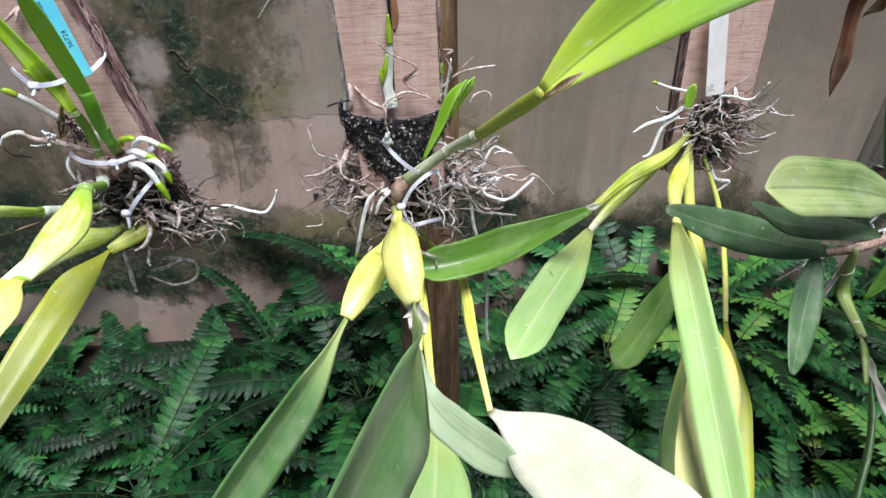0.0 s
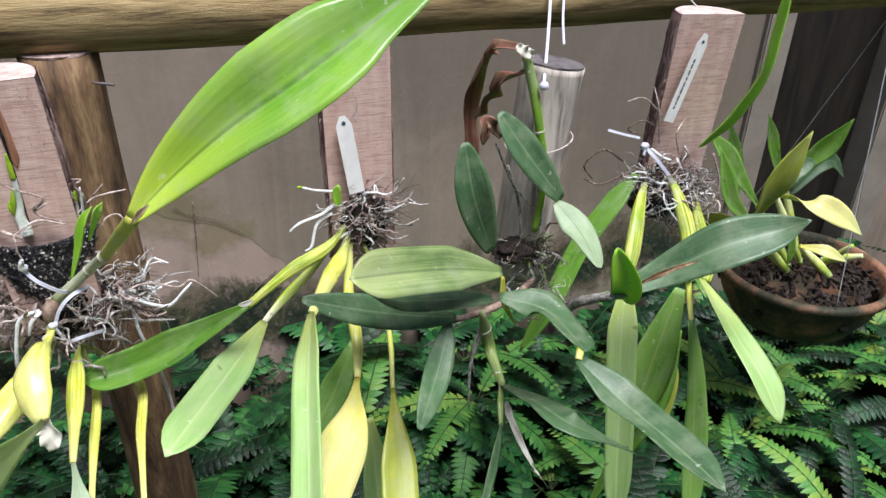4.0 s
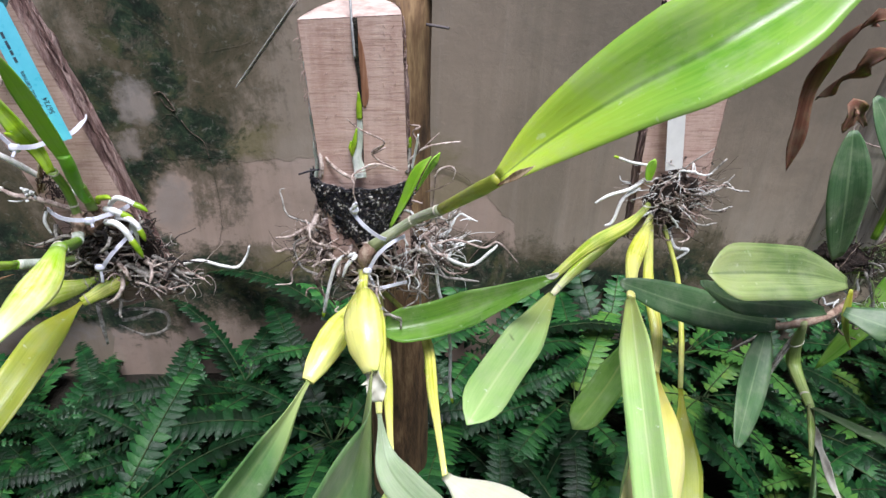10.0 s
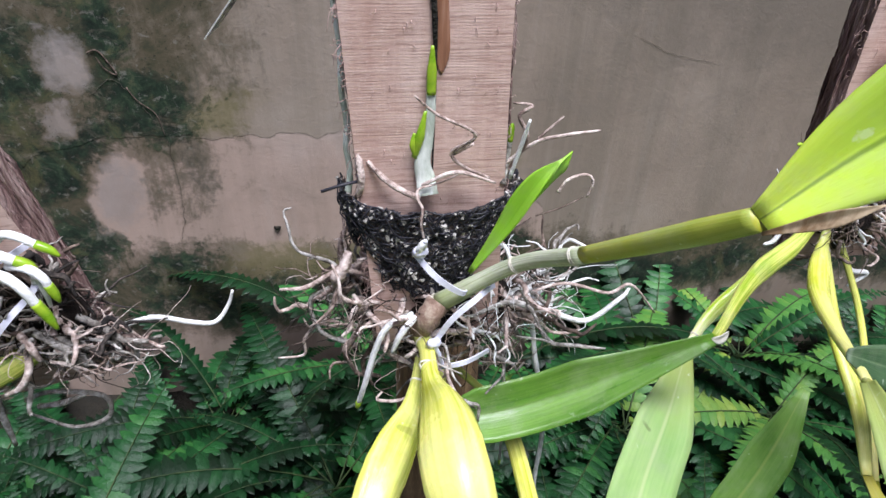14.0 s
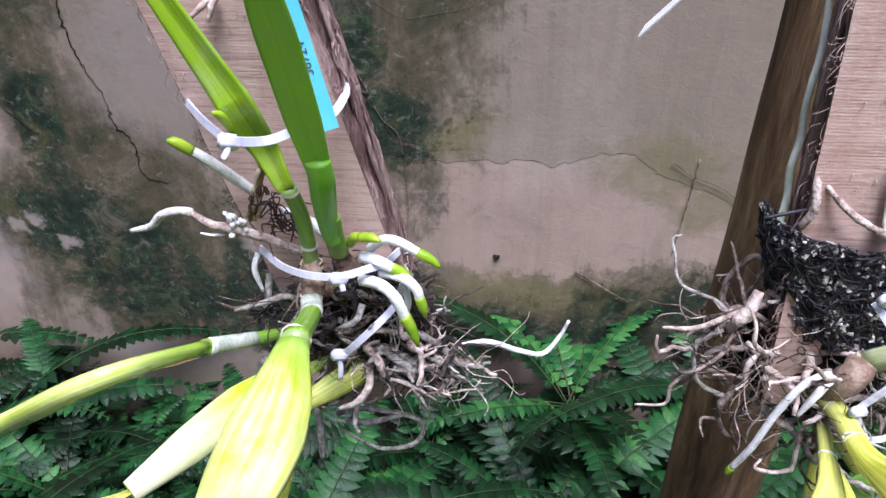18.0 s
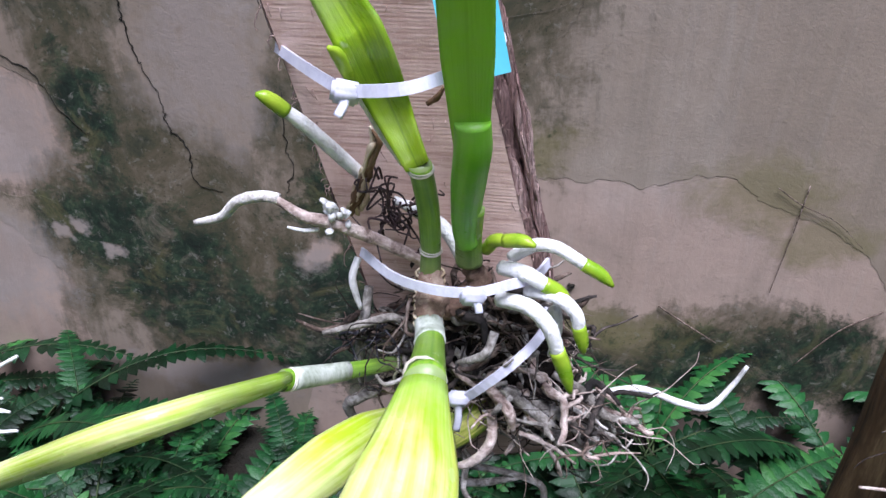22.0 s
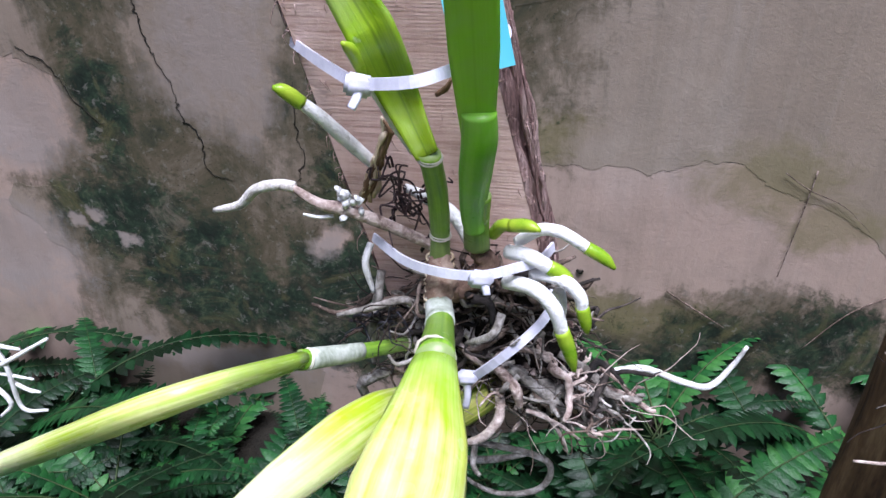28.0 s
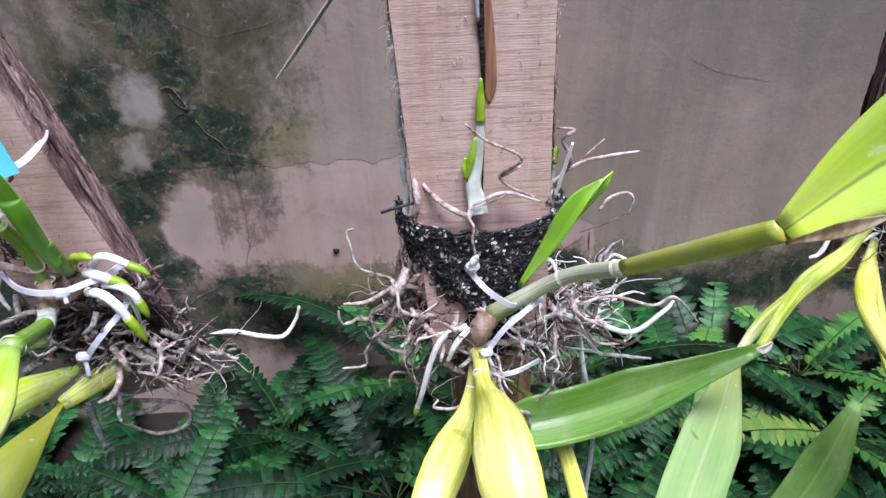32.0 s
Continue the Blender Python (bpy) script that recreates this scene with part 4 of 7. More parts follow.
M_NET = plain("black_netting", [(0.3, (0.010, 0.010, 0.014)), (0.7, (0.035, 0.033, 0.045))], 200, rough=0.45, bump=0.3)
M_CHIP = plain("bark_chips", [(0.25, (0.05, 0.035, 0.03)), (0.5, (0.17, 0.13, 0.115)), (0.75, (0.42, 0.37, 0.36))], 160, rough=0.9, bump=0.7, fine=600)
# near black: paints shade between roots, and colours the bowl's bark chips
M_GAP_CHIP = plain("gap_shade_and_chips", [(0.3, (0.010, 0.007, 0.006)), (0.5, (0.030, 0.020, 0.017)), (0.75, (0.085, 0.058, 0.047))], 140, rough=0.95, bump=1.0, fine=500, depth=0.004)


# ---- orchid parts ----
SHAPES["broad"] = lambda v: min(1, 0.15 + 2.6 * v - 1.6 * v * v) * (1 - max(0, (v - 0.55) / 0.45) ** 2.0 * 0.97)


def reach(points, ext):
    """The line made longer past its end by ext metres."""
    p = [Vector(q) for q in points]
    if ext:
        p.append(p[-1] + (p[-1] - p[-2]).normalized() * ext)
    return p


def leaf(plant, points, width, mat, face=(0, -0.8, 0.6), shape="strap", fold=0.22, ext=0.0, label="", **more):
    return part("leaf", blade(reach(points, ext), width, face, shape, fold, **more), mat, plant, label)


def ring(bm, p, d, r, flat=1.0, t=0.0006, face=(0, -0.8, 0.6)):
    d = Vector(d).normalized()
    a = d.cross(Vector((0, -1, 0.3))).normalized()
    b = d.cross(a)
    pts = [Vector(p) + a * math.cos(k * math.pi / 6) * r + b * math.sin(k * math.pi / 6) * r * flat for k in range(13)]
    return tube(pts, t, 5, 1, bm)


def bulb(plant, points, radii, mat, flat=0.62, rings=(0, 1), label="", sides=18, ext=0.0, ridge=0, deep=0.0, sleeve=()):
    """A fleshy stem that swells between its joints, with papery rings where sheaths have worn away and, along the stretch named by sleeve, a papery skin."""
    points = reach(points, ext)
    b = part("pseudobulb", tube(points, radii, max(sides, ridge * 8), 8, flat=flat, ridge=ridge, deep=deep), mat, plant, label)
    line = spline(points, 8)
    r = along(radii, len(line))
    for f in rings:
        i = min(int(f * (len(line) - 1)), len(line) - 2)
        d = (line[i + 1] - line[i]).normalized()
        bm = ring(bmesh.new(), line[i], d, r[i] * 1.03, flat)
        ring(bm, line[i] + d * 0.0011, d + Vector((0.1, 0.05, 0.1)), r[i] * 1.01, flat, 0.0004)
        part("sheath_ring", bm, M_SHEATH, b, "pale papery ring")
    if sleeve:
        i, j = (int(f * (len(line) - 1)) for f in sleeve)
        part("papery_sheath", tube(line[i : j + 1], [q * 1.05 + 0.0002 for q in r[i : j + 1]], 18, 1, flat=flat, rough=0.04), M_PAPER, b, "grey-white papery sheath")
    return b


def root(plant, points, radius, mat=None, tip=0.0, rough=0.18, sides=9, per=7, name="root"):
    """A root; tip: the metres at its end that are fresh and green."""
    mat = mat or R_WHITE
    pts = [Vector(p) for p in points]
    ob = part(name, tube(pts, [radius * 0.95, radius, radius * 0.95, radius * (0.9 if tip else 0.55)], sides, per, rough=rough), mat, plant)
    if tip:
        d = (pts[-1] - pts[-2]).normalized()
        e = pts[-1] + d * tip + Vector((0, 0, -0.15 * tip))
        part("root_tip", tube([pts[-1] - d * 0.001, pts[-1] + d * tip * 0.55, e], [radius * 1.0, radius * 1.03, radius * 0.85, radius * 0.3], sides, 5), R_TIP, ob, "fresh green root tip")
    return ob


def crawl(rng, p, way, n, step, c, size, bend, down):
    """A crooked line that wanders about a clump."""
    pts = [p]
    for k in range(n):
        rel = pts[-1] - c
        pull = Vector((rel.x / size[0], rel.y / size[1], rel.z / size[2]))
        turn = bend * (2.6 if rng.random() < 0.2 else 1.0)
        way = way + Vector((rng.gauss(0, turn), rng.gauss(0, turn * 0.6), rng.gauss(0, turn) - 0.10 * down))
        if pull.length > 1.35 and rng.random() < 0.5:
            way = way - pull * 0.2
        way.z *= 0.85
        way.normalize()
        pts.append(pts[-1] + way * step * rng.uniform(0.6, 1.4))
    return pts, way


def tangle(plant, centre, size, count, seed, mats, radius=(0.0008, 0.0020), length=(0.04, 0.085), down=0.4, out=0.5, spread=(1, 1, 1)):
    """Dry roots that crawl about a clump, fork and stray from it, with a felt of hair-thin ones between them."""
    rng = random.Random(seed)
    c = Vector(centre)

    def start(lo, hi):
        d = Vector((rng.gauss(0, 1) * spread[0], rng.gauss(0, 1) * spread[1] - 0.3, rng.gauss(0, 1) * spread[2])).normalized()
        p = c + Vector((d.x * size[0], d.y * size[1], d.z * size[2])) * rng.uniform(lo, hi)
        return p, Vector((rng.gauss(0, 1) + d.x * out * 2, rng.gauss(0, 0.8) + d.y * out, rng.gauss(0, 0.45) - down * 0.4)).normalized()

    for i in range(int(count * 0.62)):
        p, way = start(0.3, 0.9)
        n = rng.randint(6, 10)
        r = rng.uniform(*radius)
        pts, way = crawl(rng, p, way, n, rng.uniform(*length) / n, c, size, 0.48, down)
        bm = tube(pts, [r, r * 1.05, r * 0.9, r * 0.8, r * 0.45], 6, 3, rough=0.4)
        for f in range(rng.choice((0, 1, 1, 2, 3))):
            k = rng.randint(2, n - 1)
            fork, _ = crawl(rng, pts[k], Vector((rng.gauss(0, 1), rng.gauss(0, 0.7), rng.gauss(0, 0.8) - 0.3 * down)).normalized(), 4, rng.uniform(0.003, 0.009), c, size, 0.4, down)
            tube(fork, [r * 0.6, r * 0.5, r * 0.25], 5, 3, bm, rough=0.3)
        part("root", bm, rng.choice(mats), plant)
    for m in dict.fromkeys(mats):
        bm = bmesh.new()
        for i in range(int(count * 0.6)):
            p, way = start(0.5, 1.0)
            pts, _ = crawl(rng, p, way, 6, rng.uniform(0.003, 0.009), c, size, 0.4, down)
            tube(pts, [0.00045, 0.0004, 0.0002], 3, 2, bm)
        # felt of brown and grey roots goes darker, as painted shade in the gaps
        tagged(part("root_felt", bm, M_GAP_CHIP if m is R_BROWN else R_BROWN if m is R_GREY else m, plant, "felt of hair-thin dry roots"), kind="stuff")


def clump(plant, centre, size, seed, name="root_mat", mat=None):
    """The matted core that the roots grow from, near black to paint the shaded gaps."""
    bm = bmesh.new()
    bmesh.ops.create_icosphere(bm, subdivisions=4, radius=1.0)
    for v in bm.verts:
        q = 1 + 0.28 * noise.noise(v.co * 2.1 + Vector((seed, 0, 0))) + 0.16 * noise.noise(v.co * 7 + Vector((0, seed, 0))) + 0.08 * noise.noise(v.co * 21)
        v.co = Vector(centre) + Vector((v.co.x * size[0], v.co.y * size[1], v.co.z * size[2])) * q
    return part(name, bm, mat or M_GAP_CHIP, plant, "matted root core, near black as painted shade")


def cable_tie(points, width, label, head=None, face=(0, -1, 0.2), tail=None):
    """A ribbed nylon strap bound round something, with its square head and cut tail."""
    t = thing("cable_tie", points[0], label, "cable tie", "white cable ties")
    bm = bmesh.new()
    line = spline(points, 10)
    f = Vector(face)
    rows = []
    for i, p in enumerate(line):
        d = (line[min(i + 1, len(line) - 1)] - line[max(i - 1, 0)]).normalized()
        n = (f - d * f.dot(d)).normalized()
        s = d.cross(n)
        th = 0.0006 + (0.00012 if i % 2 else 0)
        rows.append([bm.verts.new(p + s * a * width / 2 + n * b * th) for a, b in ((-1, -1), (1, -1), (1, 1), (-1, 1))])
    for a, b in zip(rows[:-1], rows[1:]):
        for k in range(4):
            bm.faces.new((a[k], a[(k + 1) % 4], b[(k + 1) % 4], b[k]))
    bm.faces.new(rows[0][::-1])
    bm.faces.new(rows[-1])
    part("strap", bm, M_TIE, t, smooth=False)
    if head:
        h = Vector(head)
        s = width * 1.15
        bm = box((-s, -s * 0.6, -s * 0.85), (s, s * 0.6, s * 0.85), bevel=s * 0.25)
        bmesh.ops.transform(bm, matrix=Matrix.Translation(h) @ Euler((0.5, 0.25, 0.3)).to_matrix().to_4x4(), verts=bm.verts)
        part("head", bm, M_TIE, t)
        e = Vector(tail) if tail else h + Vector((-0.002, -0.004, -0.012))
        part("tail", tube([h, (h + e) / 2 + Vector((0.0008, -0.0006, 0)), e], width * 0.42, 6, 4, flat=0.4), M_TIE, t)
    return t


def wire(points, radius, label, mat=None, name="hanging_wire"):
    bm = tube(points, radius, 7, 8)
    return solid(name, bm, mat or M_WIRE, label, "wire", "hanging wires")


# ---- orchid on the second slab ----
o2 = thing("orchid", (0.11, 0.64, 0.80), "large orchid with long leaves and yellow pseudobulbs on a cedar slab", "orchid", "mounted orchids")
clump(o2, (0.105, 0.665, 0.80), (0.052, 0.024, 0.042), 3)
part("rhizome", tube([(0.095, 0.640, 0.790), (0.099, 0.628, 0.815), (0.106, 0.632, 0.823)], [0.007, 0.008, 0.0075], 14, 6, rough=0.2), M_RHIZ, o2, "scaly brown rhizome")
A0, A1, A2 = (0.106, 0.632, 0.823), (0.148, 0.613, 0.865), (0.212, 0.501, 0.968)
AM = (0.173, 0.573, 0.900)
bulb(o2, [A0, A1, AM], [0.0068, 0.0052, 0.0052, 0.0055], B_GREY, 0.85, (0.06, 0.5, 0.98), "stem wrapped in grey papery sheath")
bulb(o2, [AM, (0.195, 0.531, 0.939), A2], [0.0054, 0.0062, 0.0068, 0.0060], L_LIME, 0.75, (), "smooth olive-green upper stem", sides=20)
leaf(o2, [A2, (0.250, 0.500, 1.002), (0.300, 0.488, 1.044), (0.350, 0.477, 1.078), (0.395, 0.480, 1.105), (0.436, 0.486, 1.130)], 0.079, L_HUGE,
     (-0.22, -0.75, 0.62), "broad", 0.72, curl=0.25, ext=0.14, label="huge bright green arching leaf", across=12)
part("dry_sheath", blade([(0.210, 0.494, 0.966), (0.221, 0.478, 0.982), (0.231, 0.466, 0.996)], 0.0065, (0, -0.8, 0.7), "lance", 0.5, 0.001), M_DRYPALE, o2, "dry split tan sheath")
leaf(o2, [(0.126, 0.635, 0.844), (0.143, 0.625, 0.883), (0.156, 0.615, 0.919), (0.166, 0.610, 0.937)], 0.0135, L_FRESH, (-0.75, -0.6, 0.3), "lance", 0.7, label="short fresh green folded shoot")
leaf(o2, [(0.153, 0.628, 0.892), (0.165, 0.620, 0.923), (0.175, 0.620, 0.936)], 0.012, L_FRESH, (0.7, -0.6, 0.3), "lance", 0.5, label="inner blade of the fresh shoot")
# yellow pseudobulbs and their leaves
N2 = (0.095, 0.635, 0.795)
Y1 = (0.105, 0.470, 0.796)
Y2 = (0.044, 0.505, 0.756)
bulb(o2, [N2, (0.097, 0.617, 0.797), (0.096, 0.585, 0.801), (0.097, 0.545, 0.819), (0.098, 0.505, 0.820), Y1], [0.0058, 0.0056, 0.0055, 0.0056, 0.0060, 0.0082, 0.0125, 0.0168, 0.0195, 0.0198, 0.0170, 0.0075], B_YELLOW, 0.62, (0.12, 0.30), "fat ridged yellow pseudobulb", ridge=4, deep=0.20)
bulb(o2, [(0.095, 0.628, 0.781), (0.086, 0.588, 0.776), (0.072, 0.560, 0.772), (0.059, 0.535, 0.766), Y2], [0.004, 0.0050, 0.0085, 0.0130, 0.0155, 0.0165, 0.0155, 0.0120, 0.0060], B_YELLOW, 0.62, (0.15,), "fat ridged yellow pseudobulb", ridge=4, deep=0.20)
leaf(o2, [Y2, (0.011, 0.452, 0.730), (-0.019, 0.363, 0.747)], 0.042, L_FOLD, (0.75, -0.5, 0.35), "spoon", 0.45, ext=0.14, label="long folded grey-green leaf")
leaf(o2, [Y1, (0.098, 0.301, 0.883), (0.076, 0.218, 0.914)], 0.062, L_FOLD, (0.62, -0.62, 0.3), "spoon", 0.35, ext=0.16, label="long dark green hanging leaf")
part("dry_bract", blade([(0.101, 0.482, 0.790), (0.109, 0.470, 0.783), (0.106, 0.466, 0.764)], 0.019, (0, -1, 0), "oval", 0.6, 0.001, wave=0.6), M_SHEATH, o2, "crumpled white dry bract")
# thin yellow stems behind
T1a, T1b = (0.118, 0.641, 0.692), (0.121, 0.452, 0.674)
T2a, T2b = (0.163, 0.649, 0.689), (0.171, 0.449, 0.680)
T3a, T3b = (0.110, 0.620, 0.743), (0.110, 0.500, 0.714)
ROOT2 = (0.112, 0.655, 0.755)
for a, b, r in ((T1a, T1b, 0.0055), (T2a, T2b, 0.0065), (T3a, T3b, 0.009)):
    bulb(o2, [ROOT2, a, [(p + q) / 2 for p, q in zip(a, b)], b], [0.003, 0.003, r, r * 1.05, r * 0.6, 0.003], B_YELLOW, 0.6, (0.33,), "slender yellow pseudobulb")
leaf(o2, [T3b, (0.118, 0.460, 0.684), (0.150, 0.400, 0.696), (0.185, 0.339, 0.726)], 0.034, L_GLAUC, (0.25, -0.75, 0.6), "spoon", 0.3, label="grey-green hanging leaf with blunt tip")
leaf(o2, [T2b, (0.196, 0.377, 0.724), (0.213, 0.253, 0.811)], 0.070, L_CREAM, (-0.1, -0.5, 0.85), "spoon", 0.1, ext=0.13, label="broad pale leaf, near white as painted strong light")
leaf(o2, [T1b, (0.117, 0.400, 0.690), (0.111, 0.337, 0.713), (0.104, 0.280, 0.728)], 0.056, L_PALE, (0.05, -0.45, 0.9), "spoon", 0.15, ext=0.10, label="pale green hanging leaf")
# white roots by hand, then the tangle
for pts, r, m, tip in (
    ([(0.089, 0.630, 0.817), (0.072, 0.620, 0.816), (0.063, 0.620, 0.793), (0.057, 0.620, 0.768), (0.052, 0.625, 0.744)], 0.0021, R_WHITE, 0.007),
    ([(0.091, 0.628, 0.816), (0.081, 0.620, 0.810), (0.075, 0.620, 0.794)], 0.0022, R_WHITE, 0),
    ([(0.175, 0.650, 0.792), (0.179, 0.640, 0.758), (0.188, 0.640, 0.721), (0.194, 0.640, 0.675), (0.196, 0.645, 0.611), (0.199, 0.645, 0.587)], 0.0020, R_WHITE, 0.008),
    ([(0.093, 0.612, 0.888), (0.091, 0.610, 0.900), (0.092, 0.612, 0.908), (0.090, 0.618, 0.911), (0.092, 0.630, 0.910), (0.104, 0.634, 0.911), (0.117, 0.636, 0.916)], 0.0008, R_TAN, 0),
    ([(0.089, 0.612, 0.877), (0.091, 0.608, 0.886), (0.094, 0.608, 0.890)], 0.0020, R_WHITE, 0),
    ([(0.066, 0.660, 0.825), (0.045, 0.650, 0.840), (0.023, 0.650, 0.828), (0.005, 0.655, 0.823)], 0.0017, R_TAN, 0),
    ([(0.056, 0.660, 0.776), (0.034, 0.655, 0.794), (0.018, 0.655, 0.780), (0.016, 0.655, 0.764), (-0.002, 0.655, 0.762)], 0.0012, R_TAN, 0),
    ([(0.040, 0.660, 0.773), (0.052, 0.650, 0.775), (0.030, 0.650, 0.788), (0.024, 0.650, 0.816), (0.037, 0.650, 0.827)], 0.0016, R_GREY, 0),
    ([(0.164, 0.650, 0.809), (0.195, 0.650, 0.818), (0.228, 0.650, 0.807), (0.244, 0.650, 0.813), (0.270, 0.655, 0.781)], 0.0012, R_TAN, 0),
    ([(0.168, 0.650, 0.813), (0.183, 0.645, 0.801), (0.213, 0.645, 0.787), (0.235, 0.645, 0.805), (0.243, 0.650, 0.810)], 0.0020, R_WHITE, 0),
    ([(0.173, 0.650, 0.800), (0.189, 0.645, 0.779), (0.210, 0.645, 0.779), (0.198, 0.650, 0.790)], 0.0012, R_TAN, 0),
    ([(0.162, 0.650, 0.778), (0.158, 0.645, 0.755), (0.164, 0.650, 0.675), (0.165, 0.650, 0.633)], 0.0012, R_GREY, 0.006),
    ([(0.123, 0.635, 0.935), (0.110, 0.634, 0.929), (0.122, 0.628, 0.944), (0.100, 0.625, 0.958), (0.088, 0.622, 0.970)], 0.0010, R_TAN, 0),
    ([(0.133, 0.634, 0.913), (0.116, 0.632, 0.923), (0.110, 0.632, 0.932), (0.122, 0.628, 0.942)], 0.0010, R_TAN, 0),
    ([(0.094, 0.634, 0.910), (0.113, 0.630, 0.920), (0.136, 0.630, 0.912)], 0.0012, R_TAN, 0),
    ([(0.143, 0.650, 0.911), (0.161, 0.645, 0.929), (0.179, 0.640, 0.936), (0.197, 0.640, 0.938)], 0.0011, R_TAN, 0),
    ([(0.147, 0.650, 0.907), (0.156, 0.645, 0.931), (0.150, 0.645, 0.946), (0.157, 0.645, 0.952), (0.147, 0.650, 0.952)], 0.0012, R_TAN, 0),
    ([(0.149, 0.650, 0.903), (0.153, 0.645, 0.928), (0.155, 0.640, 0.946)], 0.0014, R_WHITE, 0),
    ([(0.162, 0.645, 0.931), (0.170, 0.645, 0.939), (0.176, 0.645, 0.945)], 0.0008, R_TAN, 0),
    ([(0.170, 0.620, 0.910), (0.175, 0.620, 0.918), (0.185, 0.620, 0.921), (0.190, 0.620, 0.916), (0.188, 0.620, 0.906)], 0.0009, R_TAN, 0),
    ([(0.162, 0.630, 0.888), (0.177, 0.630, 0.893), (0.190, 0.630, 0.900)], 0.0005, R_BROWN, 0),
):
    root(o2, pts, r, m, tip)
flat = part("flat_root", tube([(0.098, 0.636, 0.902), (0.097, 0.640, 0.910), (0.095, 0.641, 0.921), (0.098, 0.642, 0.936), (0.099, 0.642, 0.951), (0.099, 0.642, 0.962)], [0.0062, 0.0058, 0.0048, 0.0030, 0.0028, 0.0026], 14, 7, flat=0.4, rough=0.08), M_ROOTGREEN, o2, "flattened grey-green root lying on the slab")
part("root_tip", tube([(0.099, 0.641, 0.962), (0.099, 0.641, 0.975), (0.099, 0.641, 0.989)], [0.0026, 0.0027, 0.0008], 12, 6, flat=0.5), R_TIP, flat, "fresh green root tip")
part("root_tip", tube([(0.090, 0.640, 0.925), (0.093, 0.639, 0.938), (0.096, 0.640, 0.953)], [0.0016, 0.0027, 0.0008], 12, 6, flat=0.5), R_TIP, flat, "fresh green root tip")
part("root_tip", tube([(0.091, 0.640, 0.924), (0.089, 0.639, 0.933), (0.090, 0.640, 0.940)], [0.0008, 0.0018, 0.0008], 12, 6, flat=0.5), R_TIP, flat, "fresh green root tip")
part("climbing_root", tube([(0.052, 0.656, 0.893), (0.054, 0.660, 0.906), (0.0525, 0.662, 0.921), (0.0535, 0.663, 0.937), (0.0515, 0.663, 0.955), (0.052, 0.664, 0.978), (0.050, 0.665, 0.998), (0.048, 0.667, 1.010)], [0.0022, 0.0019, 0.0018, 0.0019, 0.0017, 0.0018, 0.0016, 0.0009], 12, 6, flat=0.7, rough=0.25), M_ROOTGREEN, o2, "grey-green root climbing the edge of the slab")
root(o2, [(0.144, 0.645, 0.902), (0.146, 0.650, 0.914), (0.147, 0.650, 0.929)], 0.0020, R_GREY, 0.012)
root(o2, [(0.058, 0.645, 0.898), (0.060, 0.642, 0.910), (0.059, 0.645, 0.922), (0.058, 0.650, 0.930)], 0.0022, R_TAN, 0, rough=0.3)
root(o2, [(0.093, 0.635, 0.901), (0.081, 0.636, 0.907), (0.071, 0.640, 0.914), (0.064, 0.645, 0.921)], 0.0019, R_TAN, 0, rough=0.3)
part("root_stub", tube([(0.051, 0.652, 0.853), (0.047, 0.648, 0.843), (0.041, 0.648, 0.834), (0.043, 0.656, 0.822)], [0.0028, 0.0038, 0.0034, 0.0018], 10, 7, rough=0.5), R_TAN, o2, "short thick pinkish root stub")
tangle(o2, (0.068, 0.662, 0.812), (0.050, 0.028, 0.034), 78, 11, (R_BROWN, R_TAN, R_TAN, R_TAN, R_GREY, R_GREY), (0.0009, 0.0024), out=0.35)
tangle(o2, (0.150, 0.662, 0.806), (0.055, 0.030, 0.036), 90, 12, (R_BROWN, R_TAN, R_GREY, R_GREY, R_WHITE), (0.0009, 0.0024), out=0.35)
tangle(o2, (0.110, 0.655, 0.775), (0.045, 0.025, 0.025), 34, 13, (R_GREY, R_BROWN, R_TAN), (0.0010, 0.0024), out=0.25, down=0.8)

# black netting bag of bark chips round the slab
net = thing("netting_bag", (0.105, 0.64, 0.87), "black plastic netting bag of bark chips tied round the slab", "netting")
bm = bmesh.new()
rows = []
for i in range(19):
    v = i / 18
    row = []
    for k in range(41):
        a = math.pi * (k / 40) * 1.16 - 0.08 * math.pi
        w = 0.0535 * (1 - 0.46 * v ** 1.5)
        q = 1 + 0.10 * noise.noise(Vector((k * 0.33, i * 0.5, 1))) + 0.06 * noise.noise(Vector((k * 0.9, i * 1.1, 4)))
        sag = 0.006 * math.sin(a) ** 2
        row.append(bm.verts.new((0.102 - math.cos(a) * w * q, 0.666 - max(math.sin(a), -0.2) ** (1 if math.sin(a) < 0 else 0.7) * (0.033 - 0.006 * v) * q, 0.897 - sag - 0.064 * v + 0.003 * noise.noise(Vector((k * 0.4, v, 9))))))
    rows.append(row)
for i in range(18):
    for k in range(40):
        bm.faces.new((rows[i][k], rows[i + 1][k], rows[i + 1][k + 1], rows[i][k + 1]))
grid = [[v.co.copy() for v in row] for row in rows]
part("filling", bm, M_CHIP, net, "dark bark chips behind the netting")
rng = random.Random(31)
mid = Vector((0.102, 0.672, 0.865))


def skin(i, k, lift):
    i, k = max(0, min(18, i)), max(0, min(40, k))
    p = grid[int(i)][int(k)]
    q = grid[min(int(i) + 1, 18)][min(int(k) + 1, 40)]
    p = Vector((p.x + (q.x - p.x) * (k % 1), p.y + (q.y - p.y) * (k % 1), p.z + (q.z - p.z) * (i % 1)))
    return p + (p - mid).normalized() * lift


